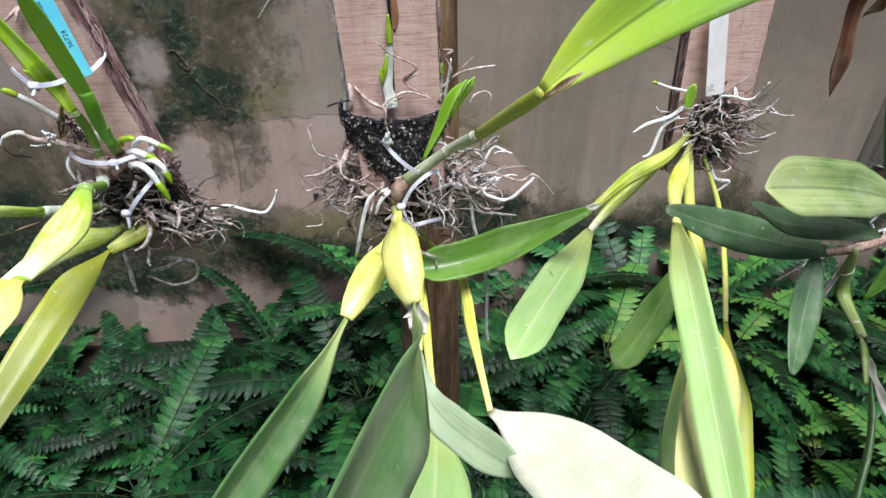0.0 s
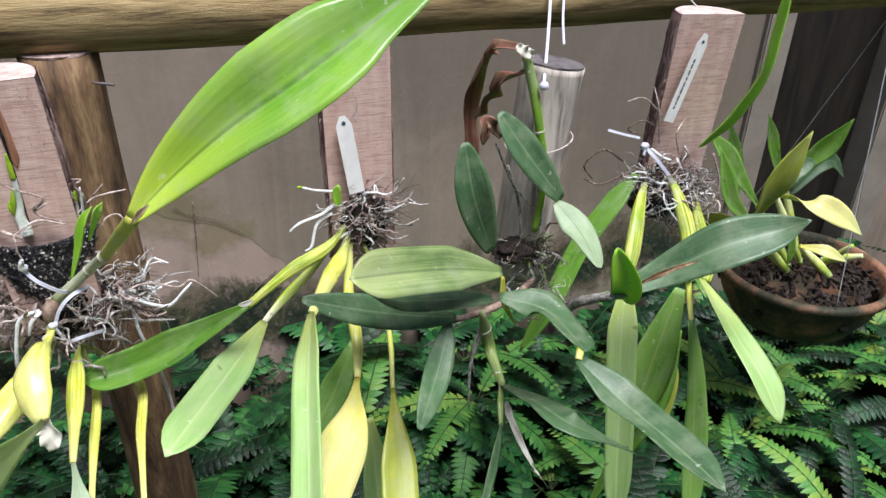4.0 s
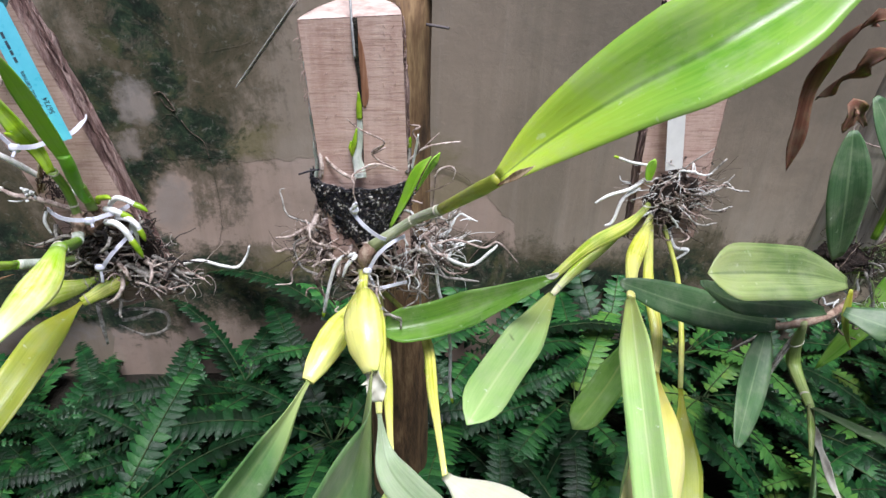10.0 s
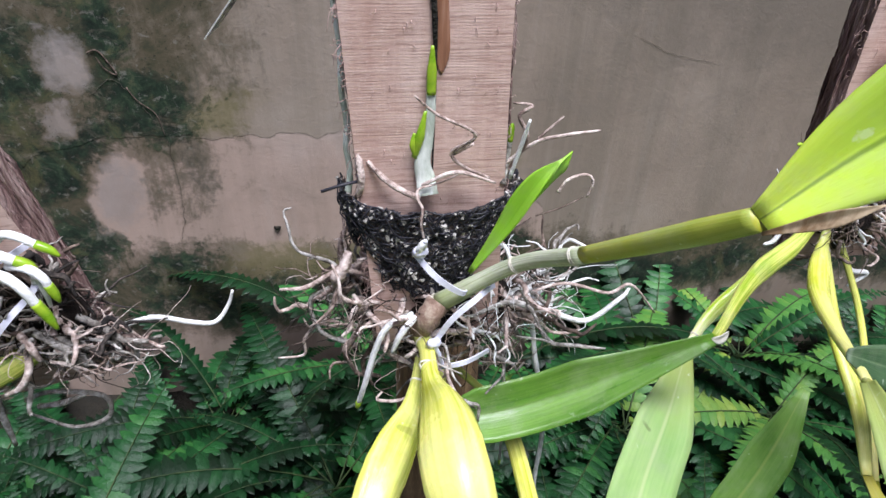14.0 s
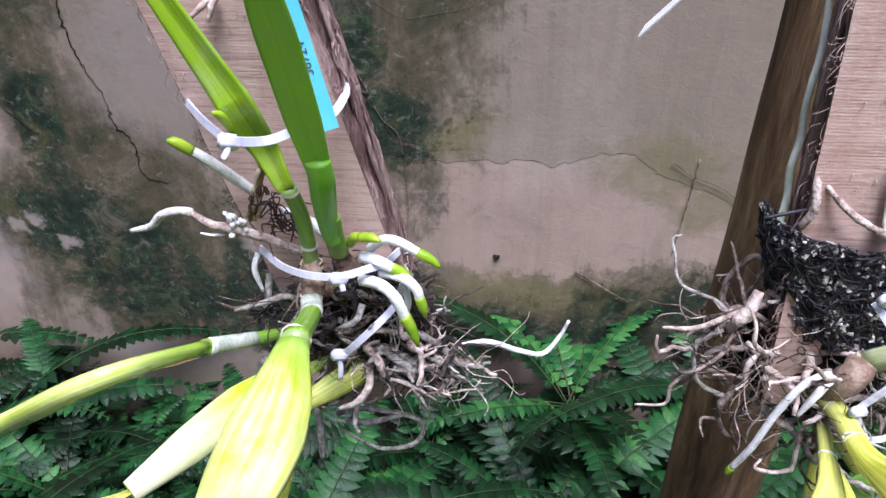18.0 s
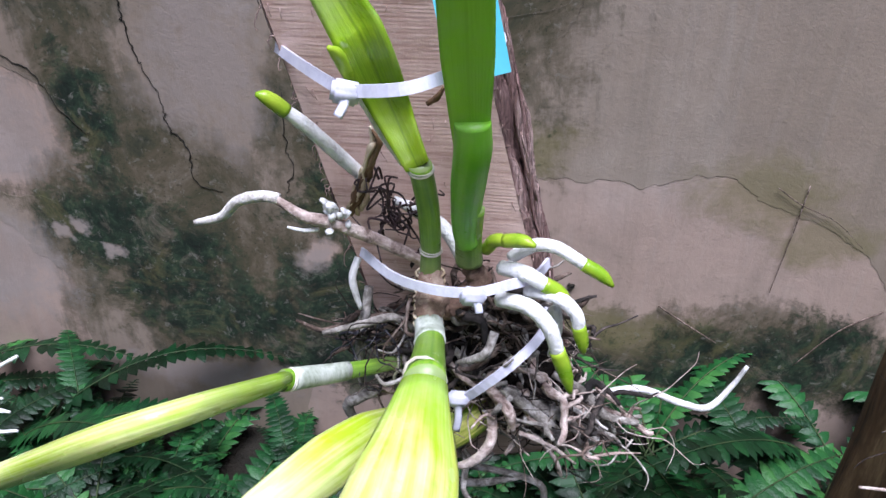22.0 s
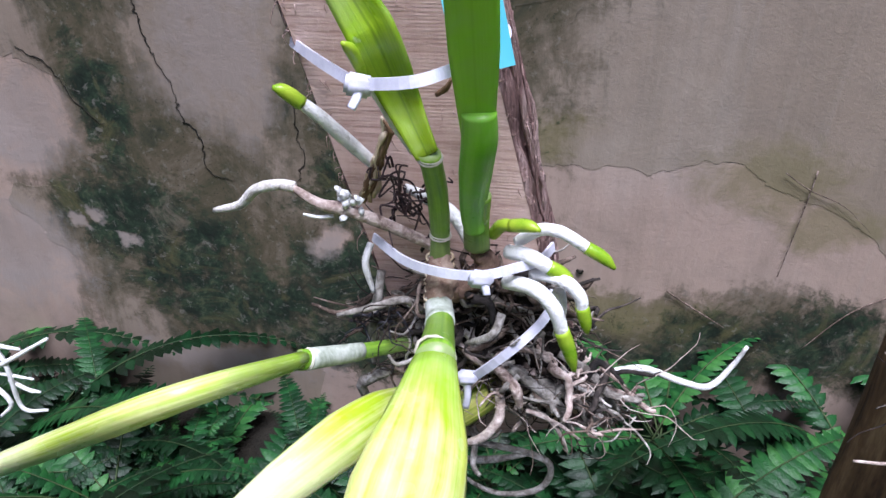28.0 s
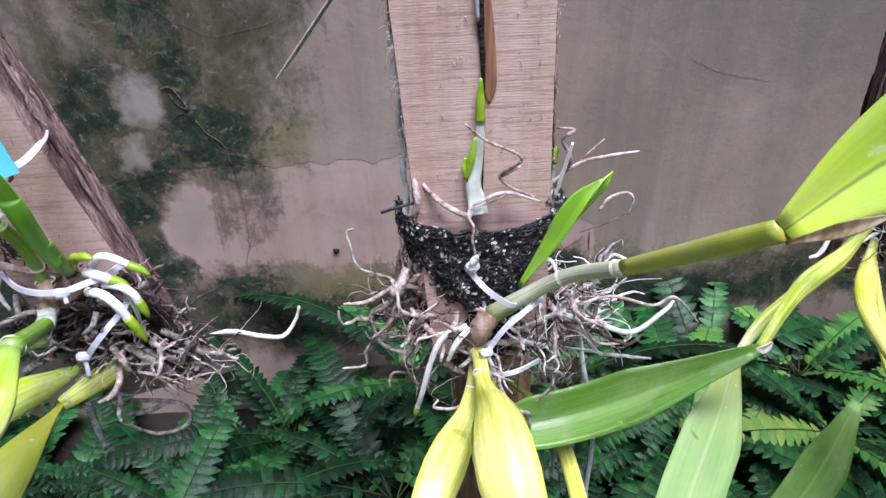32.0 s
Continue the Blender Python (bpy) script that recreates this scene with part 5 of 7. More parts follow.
bm = bmesh.new()
for i in range(460):
    p = skin(rng.uniform(0, 18), rng.uniform(2, 38), rng.uniform(0.0006, 0.0020))
    bmesh.ops.create_cube(bm, size=1.0, matrix=Matrix.Translation(p) @ Euler((rng.uniform(0, 3), rng.uniform(0, 3), rng.uniform(0, 3))).to_matrix().to_4x4() @ Matrix.Diagonal((rng.uniform(0.002, 0.005), rng.uniform(0.001, 0.003), 0.0012, 1)))
tagged(part("chip_layer", bm, R_GREY, net, "whitish chips pressing through the netting", smooth=False), kind="stuff")
bm = bmesh.new()
for i in range(0, 19):
    pts = [skin(i + rng.uniform(-0.35, 0.35), k, rng.uniform(0.0006, 0.0030)) for k in range(0, 41)]
    tube(pts, [0.0006, 0.0004, 0.0007, 0.0004] * 5, 4, 2, bm)
for k in range(-18, 41, 1):
    for s in (-1, 1):
        pts = []
        for i in range(0, 19, 2):
            kk = k + i / 2 if s > 0 else k + 18 - i / 2
            if 0 <= kk <= 40:
                pts.append(skin(i + rng.uniform(-0.4, 0.4), kk, rng.uniform(0.0006, 0.0034)))
        if len(pts) > 2:
            tube(pts, 0.00048, 4, 2, bm)
for i in range(320):
    a, b = rng.uniform(-0.4, 18), rng.uniform(0, 40)
    p, l = skin(a, b, 0.001), rng.uniform(0.0010, 0.0036)
    e = skin(a + rng.uniform(-2, 2), b + rng.uniform(-1.5, 1.5), 0.0015)
    m = (p + e) / 2 + (p - mid).normalized() * l
    tube([p, m, e], 0.00045, 4, 3, bm)
part("mesh_bag", bm, M_NET, net, "black knitted plastic netting")
part("loose_strand", tube([(0.060, 0.645, 0.908), (0.050, 0.640, 0.909), (0.037, 0.640, 0.905)], 0.0010, 5, 4), M_NET, net)

cable_tie([(0.089, 0.617, 0.874), (0.101, 0.612, 0.860), (0.117, 0.617, 0.843), (0.125, 0.628, 0.836)], 0.0036, "white nylon cable tie round the rhizome below the netting", (0.091, 0.612, 0.879), tail=(0.093, 0.606, 0.891))
cable_tie([(0.101, 0.618, 0.800), (0.112, 0.614, 0.824), (0.126, 0.616, 0.837), (0.141, 0.630, 0.837)], 0.0036, "translucent white cable tie holding the roots", (0.101, 0.614, 0.805), tail=(0.108, 0.616, 0.781))
cable_tie([(0.106, 0.622, 0.775), (0.123, 0.618, 0.782), (0.143, 0.635, 0.775)], 0.0034, "pale cable tie across the lower roots of the orchid")

# ---- orchid on the third slab ----
o3 = thing("orchid", (0.45, 0.73, 0.82), "orchid with yellowing pseudobulbs and pale hanging leaves on a cedar slab", "orchid", "mounted orchids")
N3 = (0.450, 0.736, 0.818)
clump(o3, (0.466, 0.745, 0.815), (0.036, 0.022, 0.045), 5)
tangle(o3, (0.470, 0.735, 0.83), (0.050, 0.026, 0.035), 74, 21, (R_BROWN, R_TAN, R_GREY, R_GREY, R_WHITE), length=(0.03, 0.075), out=0.45)
tangle(o3, (0.470, 0.738, 0.79), (0.036, 0.022, 0.035), 34, 22, (R_BROWN, R_BROWN, R_TAN), length=(0.03, 0.07), out=0.3, down=0.7)
for pts, r, tip in (([(0.431, 0.730, 0.847), (0.410, 0.720, 0.839), (0.381, 0.710, 0.836), (0.366, 0.710, 0.826)], 0.0021, 0), ([(0.425, 0.730, 0.834), (0.403, 0.720, 0.826), (0.393, 0.715, 0.798), (0.384, 0.715, 0.792)], 0.0022, 0),
                    ([(0.431, 0.730, 0.864), (0.406, 0.720, 0.873), (0.386, 0.715, 0.882)], 0.0017, 0.006), ([(0.453, 0.730, 0.806), (0.419, 0.720, 0.794), (0.399, 0.715, 0.779)], 0.0017, 0),
                    ([(0.482, 0.730, 0.828), (0.515, 0.720, 0.807), (0.541, 0.720, 0.812)], 0.0013, 0), ([(0.478, 0.735, 0.808), (0.502, 0.720, 0.788), (0.524, 0.715, 0.792)], 0.0014, 0),
                    ([(0.475, 0.735, 0.771), (0.483, 0.725, 0.752), (0.501, 0.725, 0.747), (0.488, 0.725, 0.733)], 0.0024, 0), ([(0.472, 0.735, 0.852), (0.488, 0.730, 0.871), (0.506, 0.730, 0.884)], 0.0010, 0),
                    ([(0.448, 0.730, 0.872), (0.453, 0.730, 0.904), (0.444, 0.735, 0.937), (0.466, 0.735, 0.969), (0.461, 0.735, 0.991)], 0.0005, 0), ([(0.524, 0.730, 0.871), (0.504, 0.730, 0.845)], 0.0013, 0)):
    root(o3, pts, r, R_GREY if r < 0.0016 else R_WHITE, tip)
leaf(o3, [(0.433, 0.730, 0.841), (0.432, 0.728, 0.863), (0.435, 0.726, 0.874)], 0.012, L_FRESH, (0, -1, 0.3), "oval", 0.5, label="tiny fresh green shoot")
E1 = (0.300, 0.621, 0.784)
bulb(o3, [N3, (0.414, 0.715, 0.793), (0.359, 0.680, 0.787), E1], [0.004, 0.0045, 0.0085, 0.009, 0.006, 0.0045], B_STRIPE, 0.6, (0.05,), "striped yellow-green pseudobulb")
leaf(o3, [E1, (0.229, 0.625, 0.749), (0.170, 0.625, 0.727), (0.111, 0.623, 0.719)], 0.040, L_MID, (-0.1, -0.7, 0.7), "tongue", 0.55, label="glossy green leaf with dark end", across=10)
part("bud", blade([(0.306, 0.618, 0.792), (0.297, 0.612, 0.793), (0.290, 0.610, 0.795)], 0.007, (0, -1, 0.3), "oval", 0.5, 0.002), M_SHEATH, o3, "dry whitish bud scale")
F0 = (0.319, 0.676, 0.720)
bulb(o3, [N3, (0.397, 0.720, 0.767), (0.348, 0.700, 0.734), F0], [0.003, 0.0035, 0.006, 0.007, 0.005, 0.004], B_LIME, 0.65, (0.9,), "slim yellow-green pseudobulb")
leaf(o3, [F0, (0.282, 0.620, 0.712), (0.239, 0.560, 0.705), (0.195, 0.486, 0.708)], 0.046, L_PALE, (-0.2, -0.75, 0.6), "tongue", 0.2, label="pale speckled hanging leaf")
Y31 = (0.364, 0.554, 0.803)
bulb(o3, [(0.444, 0.725, 0.800), (0.428, 0.700, 0.783), (0.400, 0.650, 0.782), Y31], [0.0035, 0.006, 0.0105, 0.011, 0.008, 0.005], B_YELLOW, 0.6, (0.0,), "short bright yellow pseudobulb")
leaf(o3, [Y31, (0.341, 0.450, 0.795), (0.325, 0.363, 0.777)], 0.030, L_PALE, (-0.35, -0.9, 0.2), "strap", 0.4, ext=0.16, label="long narrow pale green leaf seen on edge")
Y32 = (0.412, 0.560, 0.696)
bulb(o3, [(0.446, 0.725, 0.786), (0.427, 0.660, 0.752), (0.422, 0.600, 0.721), Y32], [0.0035, 0.006, 0.0075, 0.008, 0.0065, 0.0045], B_YELLOW, 0.6, (0.05,), "long yellow pseudobulb")
leaf(o3, [Y32, (0.379, 0.461, 0.712), (0.331, 0.366, 0.726)], 0.052, L_YELLOW, (-0.3, -0.85, 0.4), "spoon", 0.25, ext=0.14, label="broad yellowing hanging leaf")
Y33 = (0.463, 0.590, 0.641)
bulb(o3, [(0.464, 0.730, 0.783), (0.478, 0.690, 0.731), (0.475, 0.640, 0.679), Y33], [0.003, 0.003, 0.0032, 0.0035, 0.003], B_YELLOW, 0.8, (0.5,), "thin yellow stem")
leaf(o3, [Y33, (0.450, 0.529, 0.605), (0.437, 0.473, 0.563)], 0.046, L_LIME, (0.05, -0.9, 0.35), "spoon", 0.2, ext=0.14, label="yellow-green hanging leaf with pale rib")
leaf(o3, [(0.430, 0.660, 0.676), (0.393, 0.630, 0.620), (0.345, 0.601, 0.569)], 0.040, L_SAGE, (-0.25, -0.7, 0.6), "tongue", 0.2, label="olive hanging leaf behind the others")
leaf(o3, [(0.435, 0.610, 0.582), (0.437, 0.600, 0.514), (0.437, 0.580, 0.416)], 0.044, L_PALE, (0.1, -0.9, 0.4), "lance", 0.2, ext=0.1, label="pale green leaf behind the yellow one")

# ---- orchid on the grey log ----
o4 = thing("orchid", (0.62, 0.62, 0.80), "orchid with dark bluish oval leaves on a grey log", "orchid", "mounted orchids")
leaf(o4, [(0.586, 0.578, 0.830), (0.551, 0.553, 0.916), (0.541, 0.561, 0.979)], 0.043, L_DARK, (-0.1, -0.85, 0.5), "oval", 0.2, label="dark upright oval leaf", per=10)
leaf(o4, [(0.709, 0.637, 0.854), (0.654, 0.636, 0.924), (0.621, 0.653, 0.975)], 0.044, L_DARK, (0.1, -0.85, 0.5), "oval", 0.22, label="dark bluish oval leaf with pale rib", per=10)
leaf(o4, [(0.694, 0.623, 0.858), (0.709, 0.584, 0.833), (0.690, 0.503, 0.830)], 0.038, L_GLAUC, (-0.1, -0.85, 0.5), "oval", 0.15, label="pale grey-green oval leaf", per=10)
C4 = (0.594, 0.561, 0.809)
leaf(o4, [C4, (0.532, 0.535, 0.839), (0.457, 0.500, 0.869), (0.392, 0.475, 0.888)], 0.052, L_STRIPE, (0, -0.72, 0.7), "tongue", 0.22, label="pale striped horizontal leaf", per=9)
leaf(o4, [(0.585, 0.565, 0.770), (0.512, 0.550, 0.792), (0.457, 0.540, 0.809), (0.419, 0.530, 0.837)], 0.036, L_DARK, (0, -0.35, 0.9), "oval", 0.2, label="dark leaf below the striped one", per=9)
leaf(o4, [(0.542, 0.575, 0.745), (0.476, 0.575, 0.763), (0.413, 0.572, 0.787), (0.357, 0.571, 0.812)], 0.040, L_DARK, (0.05, -0.75, 0.65), "oval", 0.2, label="dark bluish horizontal leaf", per=9)
leaf(o4, [(0.579, 0.532, 0.795), (0.619, 0.490, 0.793), (0.614, 0.394, 0.806)], 0.048, L_DARK, (0.2, -0.7, 0.7), "tongue", 0.2, label="dark leaf with a purple-brown blotch and torn edge", per=10)
leaf(o4, [(0.532, 0.572, 0.740), (0.498, 0.519, 0.711), (0.454, 0.450, 0.699)], 0.034, L_DARK, (-0.2, -0.9, 0.4), "oval", 0.15, label="hanging dark leaf with pale rib", per=10)
S4 = (0.596, 0.543, 0.649)
leaf(o4, [S4, (0.590, 0.440, 0.706), (0.586, 0.355, 0.748), (0.702, 0.390, 0.638)], 0.044, L_DARK, (0.1, -0.1, 1.0), "lance", 0.25, label="dark lance-shaped hanging leaf")
leaf(o4, [(0.567, 0.480, 0.646), (0.522, 0.411, 0.650), (0.490, 0.367, 0.631)], 0.022, L_DARK, (0.8, -0.5, 0.3), "strap", 0.4, ext=0.07, label="narrow folded grey-green leaf")
B4 = (0.687, 0.515, 0.688)
leaf(o4, [B4, (0.719, 0.450, 0.660), (0.731, 0.370, 0.664), (0.739, 0.291, 0.668)], 0.050, L_DARK, (0.1, -0.7, 0.7), "strap", 0.35, label="long dark green leaf with a pale rib", across=10)
bulb(o4, [(0.699, 0.530, 0.713), (0.695, 0.525, 0.699), B4], [0.004, 0.0055, 0.005], B_YELLOW, 0.8, (), "yellow joint of the stem")
bulb(o4, [(0.579, 0.580, 0.742), (0.604, 0.607, 0.664), S4], [0.004, 0.0085, 0.009, 0.007, 0.005], B_SHEATH, 0.7, (0.25, 0.9), "fat green pseudobulb with a grey sheath")
bulb(o4, [S4, (0.580, 0.511, 0.648), (0.571, 0.487, 0.634)], [0.005, 0.0055, 0.003], B_SHEATH, 0.7, (), "lower green joint")
part("dry_sheath", blade([(0.592, 0.524, 0.639), (0.592, 0.498, 0.623), (0.599, 0.464, 0.598), (0.600, 0.426, 0.596)], 0.010, (0, -1, 0), "dagger", 0.6, 0.0008, wave=0.7), M_SHEATH, o4, "twisted white dry sheath")
part("sheath", blade([(0.588, 0.545, 0.813), (0.589, 0.540, 0.783), (0.600, 0.540, 0.757), (0.612, 0.540, 0.736)], 0.008, (-0.4, -1, 0), "dagger", 0.5, 0.002), L_LIME, o4, "curled yellow-green sheath")
bulb(o4, [(0.657, 0.665, 1.040), (0.670, 0.660, 0.991), (0.679, 0.655, 0.945), (0.691, 0.655, 0.878), (0.681, 0.650, 0.805)], [0.006, 0.0065, 0.006, 0.005, 0.0045], B_GREEN, 0.8, (0.03, 0.5), "upright striped green stem tied to the log")
part("dry_cap", blade([(0.642, 0.660, 1.052), (0.650, 0.655, 1.045), (0.664, 0.655, 1.040)], 0.014, (0, -1, 0.2), "oval", 0.5, 0.001, wave=0.7), M_SHEATH, o4, "torn whitish sheath at the stem's tip")
leaf(o4, [(0.650, 0.665, 1.047), (0.634, 0.715, 1.035), (0.637, 0.775, 0.985), (0.641, 0.800, 0.930), (0.645, 0.803, 0.870), (0.648, 0.800, 0.818)], 0.024, L_DEAD, (0.1, -0.9, 0.4), "strap", 0.6, label="withered brown dead leaf", wave=0.25)
leaf(o4, [(0.656, 0.662, 1.018), (0.645, 0.705, 0.995), (0.640, 0.750, 0.955), (0.640, 0.775, 0.925)], 0.019, L_DEAD, (0.1, -0.8, 0.6), "strap", 0.6, label="second withered brown leaf", wave=0.5)
leaf(o4, [(0.630, 0.665, 0.938), (0.607, 0.660, 0.963), (0.605, 0.660, 0.933)], 0.016, L_DEAD, (0.1, -0.9, 0.2), "oval", 0.5, label="small withered scrap of leaf", wave=0.6)
clump(o4, (0.66, 0.66, 0.775), (0.030, 0.022, 0.016), 8)
tangle(o4, (0.683, 0.660, 0.772), (0.038, 0.022, 0.022), 60, 41, (R_GREY, R_BROWN, L_STRIPE), length=(0.03, 0.06), out=0.3)
tangle(o4, (0.687, 0.640, 0.719), (0.035, 0.02, 0.02), 16, 42, (R_GREY, R_WHITE, R_BROWN), length=(0.04, 0.08), out=0.3)
for pts, r in (([(0.594, 0.600, 0.713), (0.582, 0.600, 0.675), (0.574, 0.600, 0.636), (0.575, 0.600, 0.567)], 0.0022), ([(0.588, 0.600, 0.709), (0.576, 0.600, 0.666), (0.583, 0.605, 0.621)], 0.0017), ([(0.656, 0.630, 0.708), (0.597, 0.600, 0.732), (0.551, 0.595, 0.719), (0.507, 0.590, 0.696)], 0.0022),
               ([(0.642, 0.665, 0.899), (0.660, 0.660, 0.843), (0.667, 0.660, 0.781)], 0.0022), ([(0.685, 0.660, 0.868), (0.692, 0.655, 0.819), (0.684, 0.655, 0.775)], 0.0020), ([(0.625, 0.665, 0.930), (0.648, 0.660, 0.877), (0.679, 0.655, 0.837)], 0.0016), ([(0.679, 0.640, 0.766), (0.697, 0.630, 0.725), (0.692, 0.620, 0.694)], 0.0020)):
    root(o4, pts, r, R_GREY)
part("rhizome", tube([(0.689, 0.650, 0.731), (0.627, 0.600, 0.740), (0.582, 0.585, 0.738), (0.533, 0.578, 0.739)], [0.004, 0.0045, 0.0045, 0.0035], 10, 6, rough=0.3), M_RHIZ, o4, "woody brown rhizome")
NB = (0.716, 0.504, 0.786)
part("old_stem", tube([(0.645, 0.600, 0.730), (0.684, 0.570, 0.730), (0.691, 0.530, 0.767), NB], [0.0045, 0.006, 0.0065, 0.005], 12, 7, rough=0.25), R_GREY, o4, "woody grey sheathed stem")
leaf(o4, [NB, (0.778, 0.500, 0.807), (0.839, 0.475, 0.847), (0.903, 0.460, 0.865), (0.926, 0.442, 0.884)], 0.060, L_DARK, (0, -0.62, 0.8), "lance", 0.3, label="long dark green leaf held level", across=10)
leaf(o4, [(0.735, 0.510, 0.773), (0.723, 0.490, 0.810), (0.699, 0.485, 0.864)], 0.036, L_FRESH, (-0.6, -0.7, 0.3), "oval", 0.6, label="small folded green leaf")
part("dry_sheath", blade([(0.729, 0.475, 0.818), (0.761, 0.465, 0.836), (0.799, 0.460, 0.845)], 0.007, (0, -0.9, 0.5), "dagger", 0.6, 0.0008, wave=0.5), M_DRY, o4, "dry brown flower sheath lying on the leaf")

# ---- orchid on the tilted slab ----
o5 = thing("orchid", (0.94, 0.71, 0.80), "orchid with long pale leaves hanging from a tilted cedar slab", "orchid", "mounted orchids")
clump(o5, (0.925, 0.715, 0.80), (0.045, 0.022, 0.040), 9)
tangle(o5, (0.925, 0.705, 0.825), (0.062, 0.03, 0.042), 110, 51, (R_BROWN, R_TAN, R_GREY, R_GREY, R_WHITE), length=(0.04, 0.09), out=0.4)
tangle(o5, (0.945, 0.700, 0.785), (0.055, 0.03, 0.03), 64, 52, (R_BROWN, R_TAN, R_GREY, R_WHITE), length=(0.03, 0.08), out=0.4, down=0.6)
for pts, r, m in (([(0.886, 0.700, 0.914), (0.854, 0.690, 0.929), (0.833, 0.690, 0.918), (0.863, 0.690, 0.907)], 0.0011, R_BROWN), ([(0.892, 0.700, 0.931), (0.856, 0.695, 0.959), (0.826, 0.690, 0.959)], 0.0009, R_TAN), ([(0.896, 0.700, 0.888), (0.878, 0.690, 0.943), (0.872, 0.700, 0.972)], 0.0012, R_TAN),
                  ([(0.839, 0.700, 0.868), (0.798, 0.690, 0.893), (0.771, 0.690, 0.874), (0.786, 0.690, 0.851)], 0.0015, R_BROWN), ([(0.852, 0.700, 0.849), (0.801, 0.690, 0.841), (0.773, 0.690, 0.853)], 0.0014, R_BROWN), ([(0.934, 0.700, 0.867), (0.915, 0.690, 0.903), (0.928, 0.695, 0.921)], 0.0012, R_TAN),
                  ([(0.876, 0.690, 0.885), (0.894, 0.685, 0.872), (0.910, 0.685, 0.866)], 0.0022, R_WHITE), ([(0.987, 0.690, 0.865), (1.005, 0.685, 0.820), (1.007, 0.685, 0.772)], 0.0014, R_TAN)):
    root(o5, pts, r, m)
K1 = (0.804, 0.600, 0.732)
bulb(o5, [(0.876, 0.690, 0.832), (0.858, 0.670, 0.812), (0.828, 0.630, 0.776), K1], [0.004, 0.008, 0.0125, 0.013, 0.007], B_STRIPE, 0.6, (0.05, 0.2), "ridged striped pseudobulb")
leaf(o5, [K1, (0.790, 0.575, 0.664), (0.791, 0.555, 0.556), (0.797, 0.540, 0.430)], 0.044, L_PALE, (-0.2, -0.9, 0.3), "strap", 0.3, ext=0.10, label="long pale leaf with white specks")
K2 = (0.910, 0.600, 0.714)
bulb(o5, [(0.917, 0.690, 0.837), (0.917, 0.660, 0.814), (0.922, 0.630, 0.763), K2], [0.004, 0.008, 0.013, 0.014, 0.007], B_STRIPE, 0.6, (0.1, 0.25), "ridged striped pseudobulb")
leaf(o5, [(0.903, 0.605, 0.698), (0.882, 0.600, 0.619), (0.855, 0.590, 0.522), (0.829, 0.580, 0.468)], 0.070, L_SAGE, (-0.3, -0.8, 0.5), "lance", 0.15, label="broad pale leaf hanging aslant")
leaf(o5, [(0.912, 0.580, 0.657), (0.914, 0.550, 0.574), (0.922, 0.530, 0.453), (0.925, 0.510, 0.347)], 0.054, L_SAGE, (0.1, -0.9, 0.3), "lance", 0.25, ext=0.08, label="mid-green hanging leaf with white specks")
bulb(o5, [(0.912, 0.610, 0.737), (0.915, 0.600, 0.694), (0.914, 0.580, 0.652)], [0.004, 0.005, 0.004], B_YELLOW, 0.7, (), "yellow lower joint")
bulb(o5, [(0.967, 0.690, 0.803), (0.961, 0.660, 0.771), (0.965, 0.630, 0.718), (0.951, 0.610, 0.697)], [0.004, 0.010, 0.0135, 0.008], B_STRIPE, 0.6, (0.1,), "ridged striped pseudobulb")
leaf(o5, [(0.932, 0.600, 0.711), (0.907, 0.500, 0.698), (0.904, 0.430, 0.670), (0.909, 0.386, 0.628)], 0.046, L_PALE, (0.15, -0.8, 0.55), "strap", 0.25, label="pale green blunt leaf with a bright rib", across=10)
leaf(o5, [(0.951, 0.640, 0.588), (0.935, 0.630, 0.458), (0.851, 0.620, 0.348), (0.792, 0.600, 0.263)], 0.040, L_MID, (0.2, -0.9, 0.3), "lance", 0.2, label="shaded green leaf behind")
leaf(o5, [(0.946, 0.660, 0.575), (0.965, 0.660, 0.464), (0.979, 0.660, 0.343)], 0.045, L_LIME, (0.1, -0.9, 0.3), "lance", 0.2, label="olive leaf in the shade of the others")
leaf(o5, [(0.867, 0.700, 0.843), (0.825, 0.690, 0.807), (0.773, 0.680, 0.749), (0.725, 0.660, 0.680), (0.673, 0.650, 0.605)], 0.030, L_MID, (-0.5, -0.7, 0.5), "strap", 0.35, label="green leaf slanting down beside the log")
leaf(o5, [(0.959, 0.690, 0.879), (0.975, 0.660, 0.933), (0.982, 0.630, 1.000), (0.958, 0.600, 1.065)], 0.038, L_FRESH, (0.3, -0.85, 0.2), "strap", 0.35, ext=0.08, label="bright green upright arching leaf")
cable_tie([(0.853, 0.680, 0.899), (0.876, 0.672, 0.875), (0.905, 0.675, 0.844), (0.928, 0.680, 0.812)], 0.005, "pale cable tie round the roots of the orchid", (0.854, 0.676, 0.897))
cable_tie([(0.808, 0.700, 0.917), (0.825, 0.690, 0.913), (0.854, 0.690, 0.904)], 0.0034, "cut grey cable tie end sticking out of the roots")

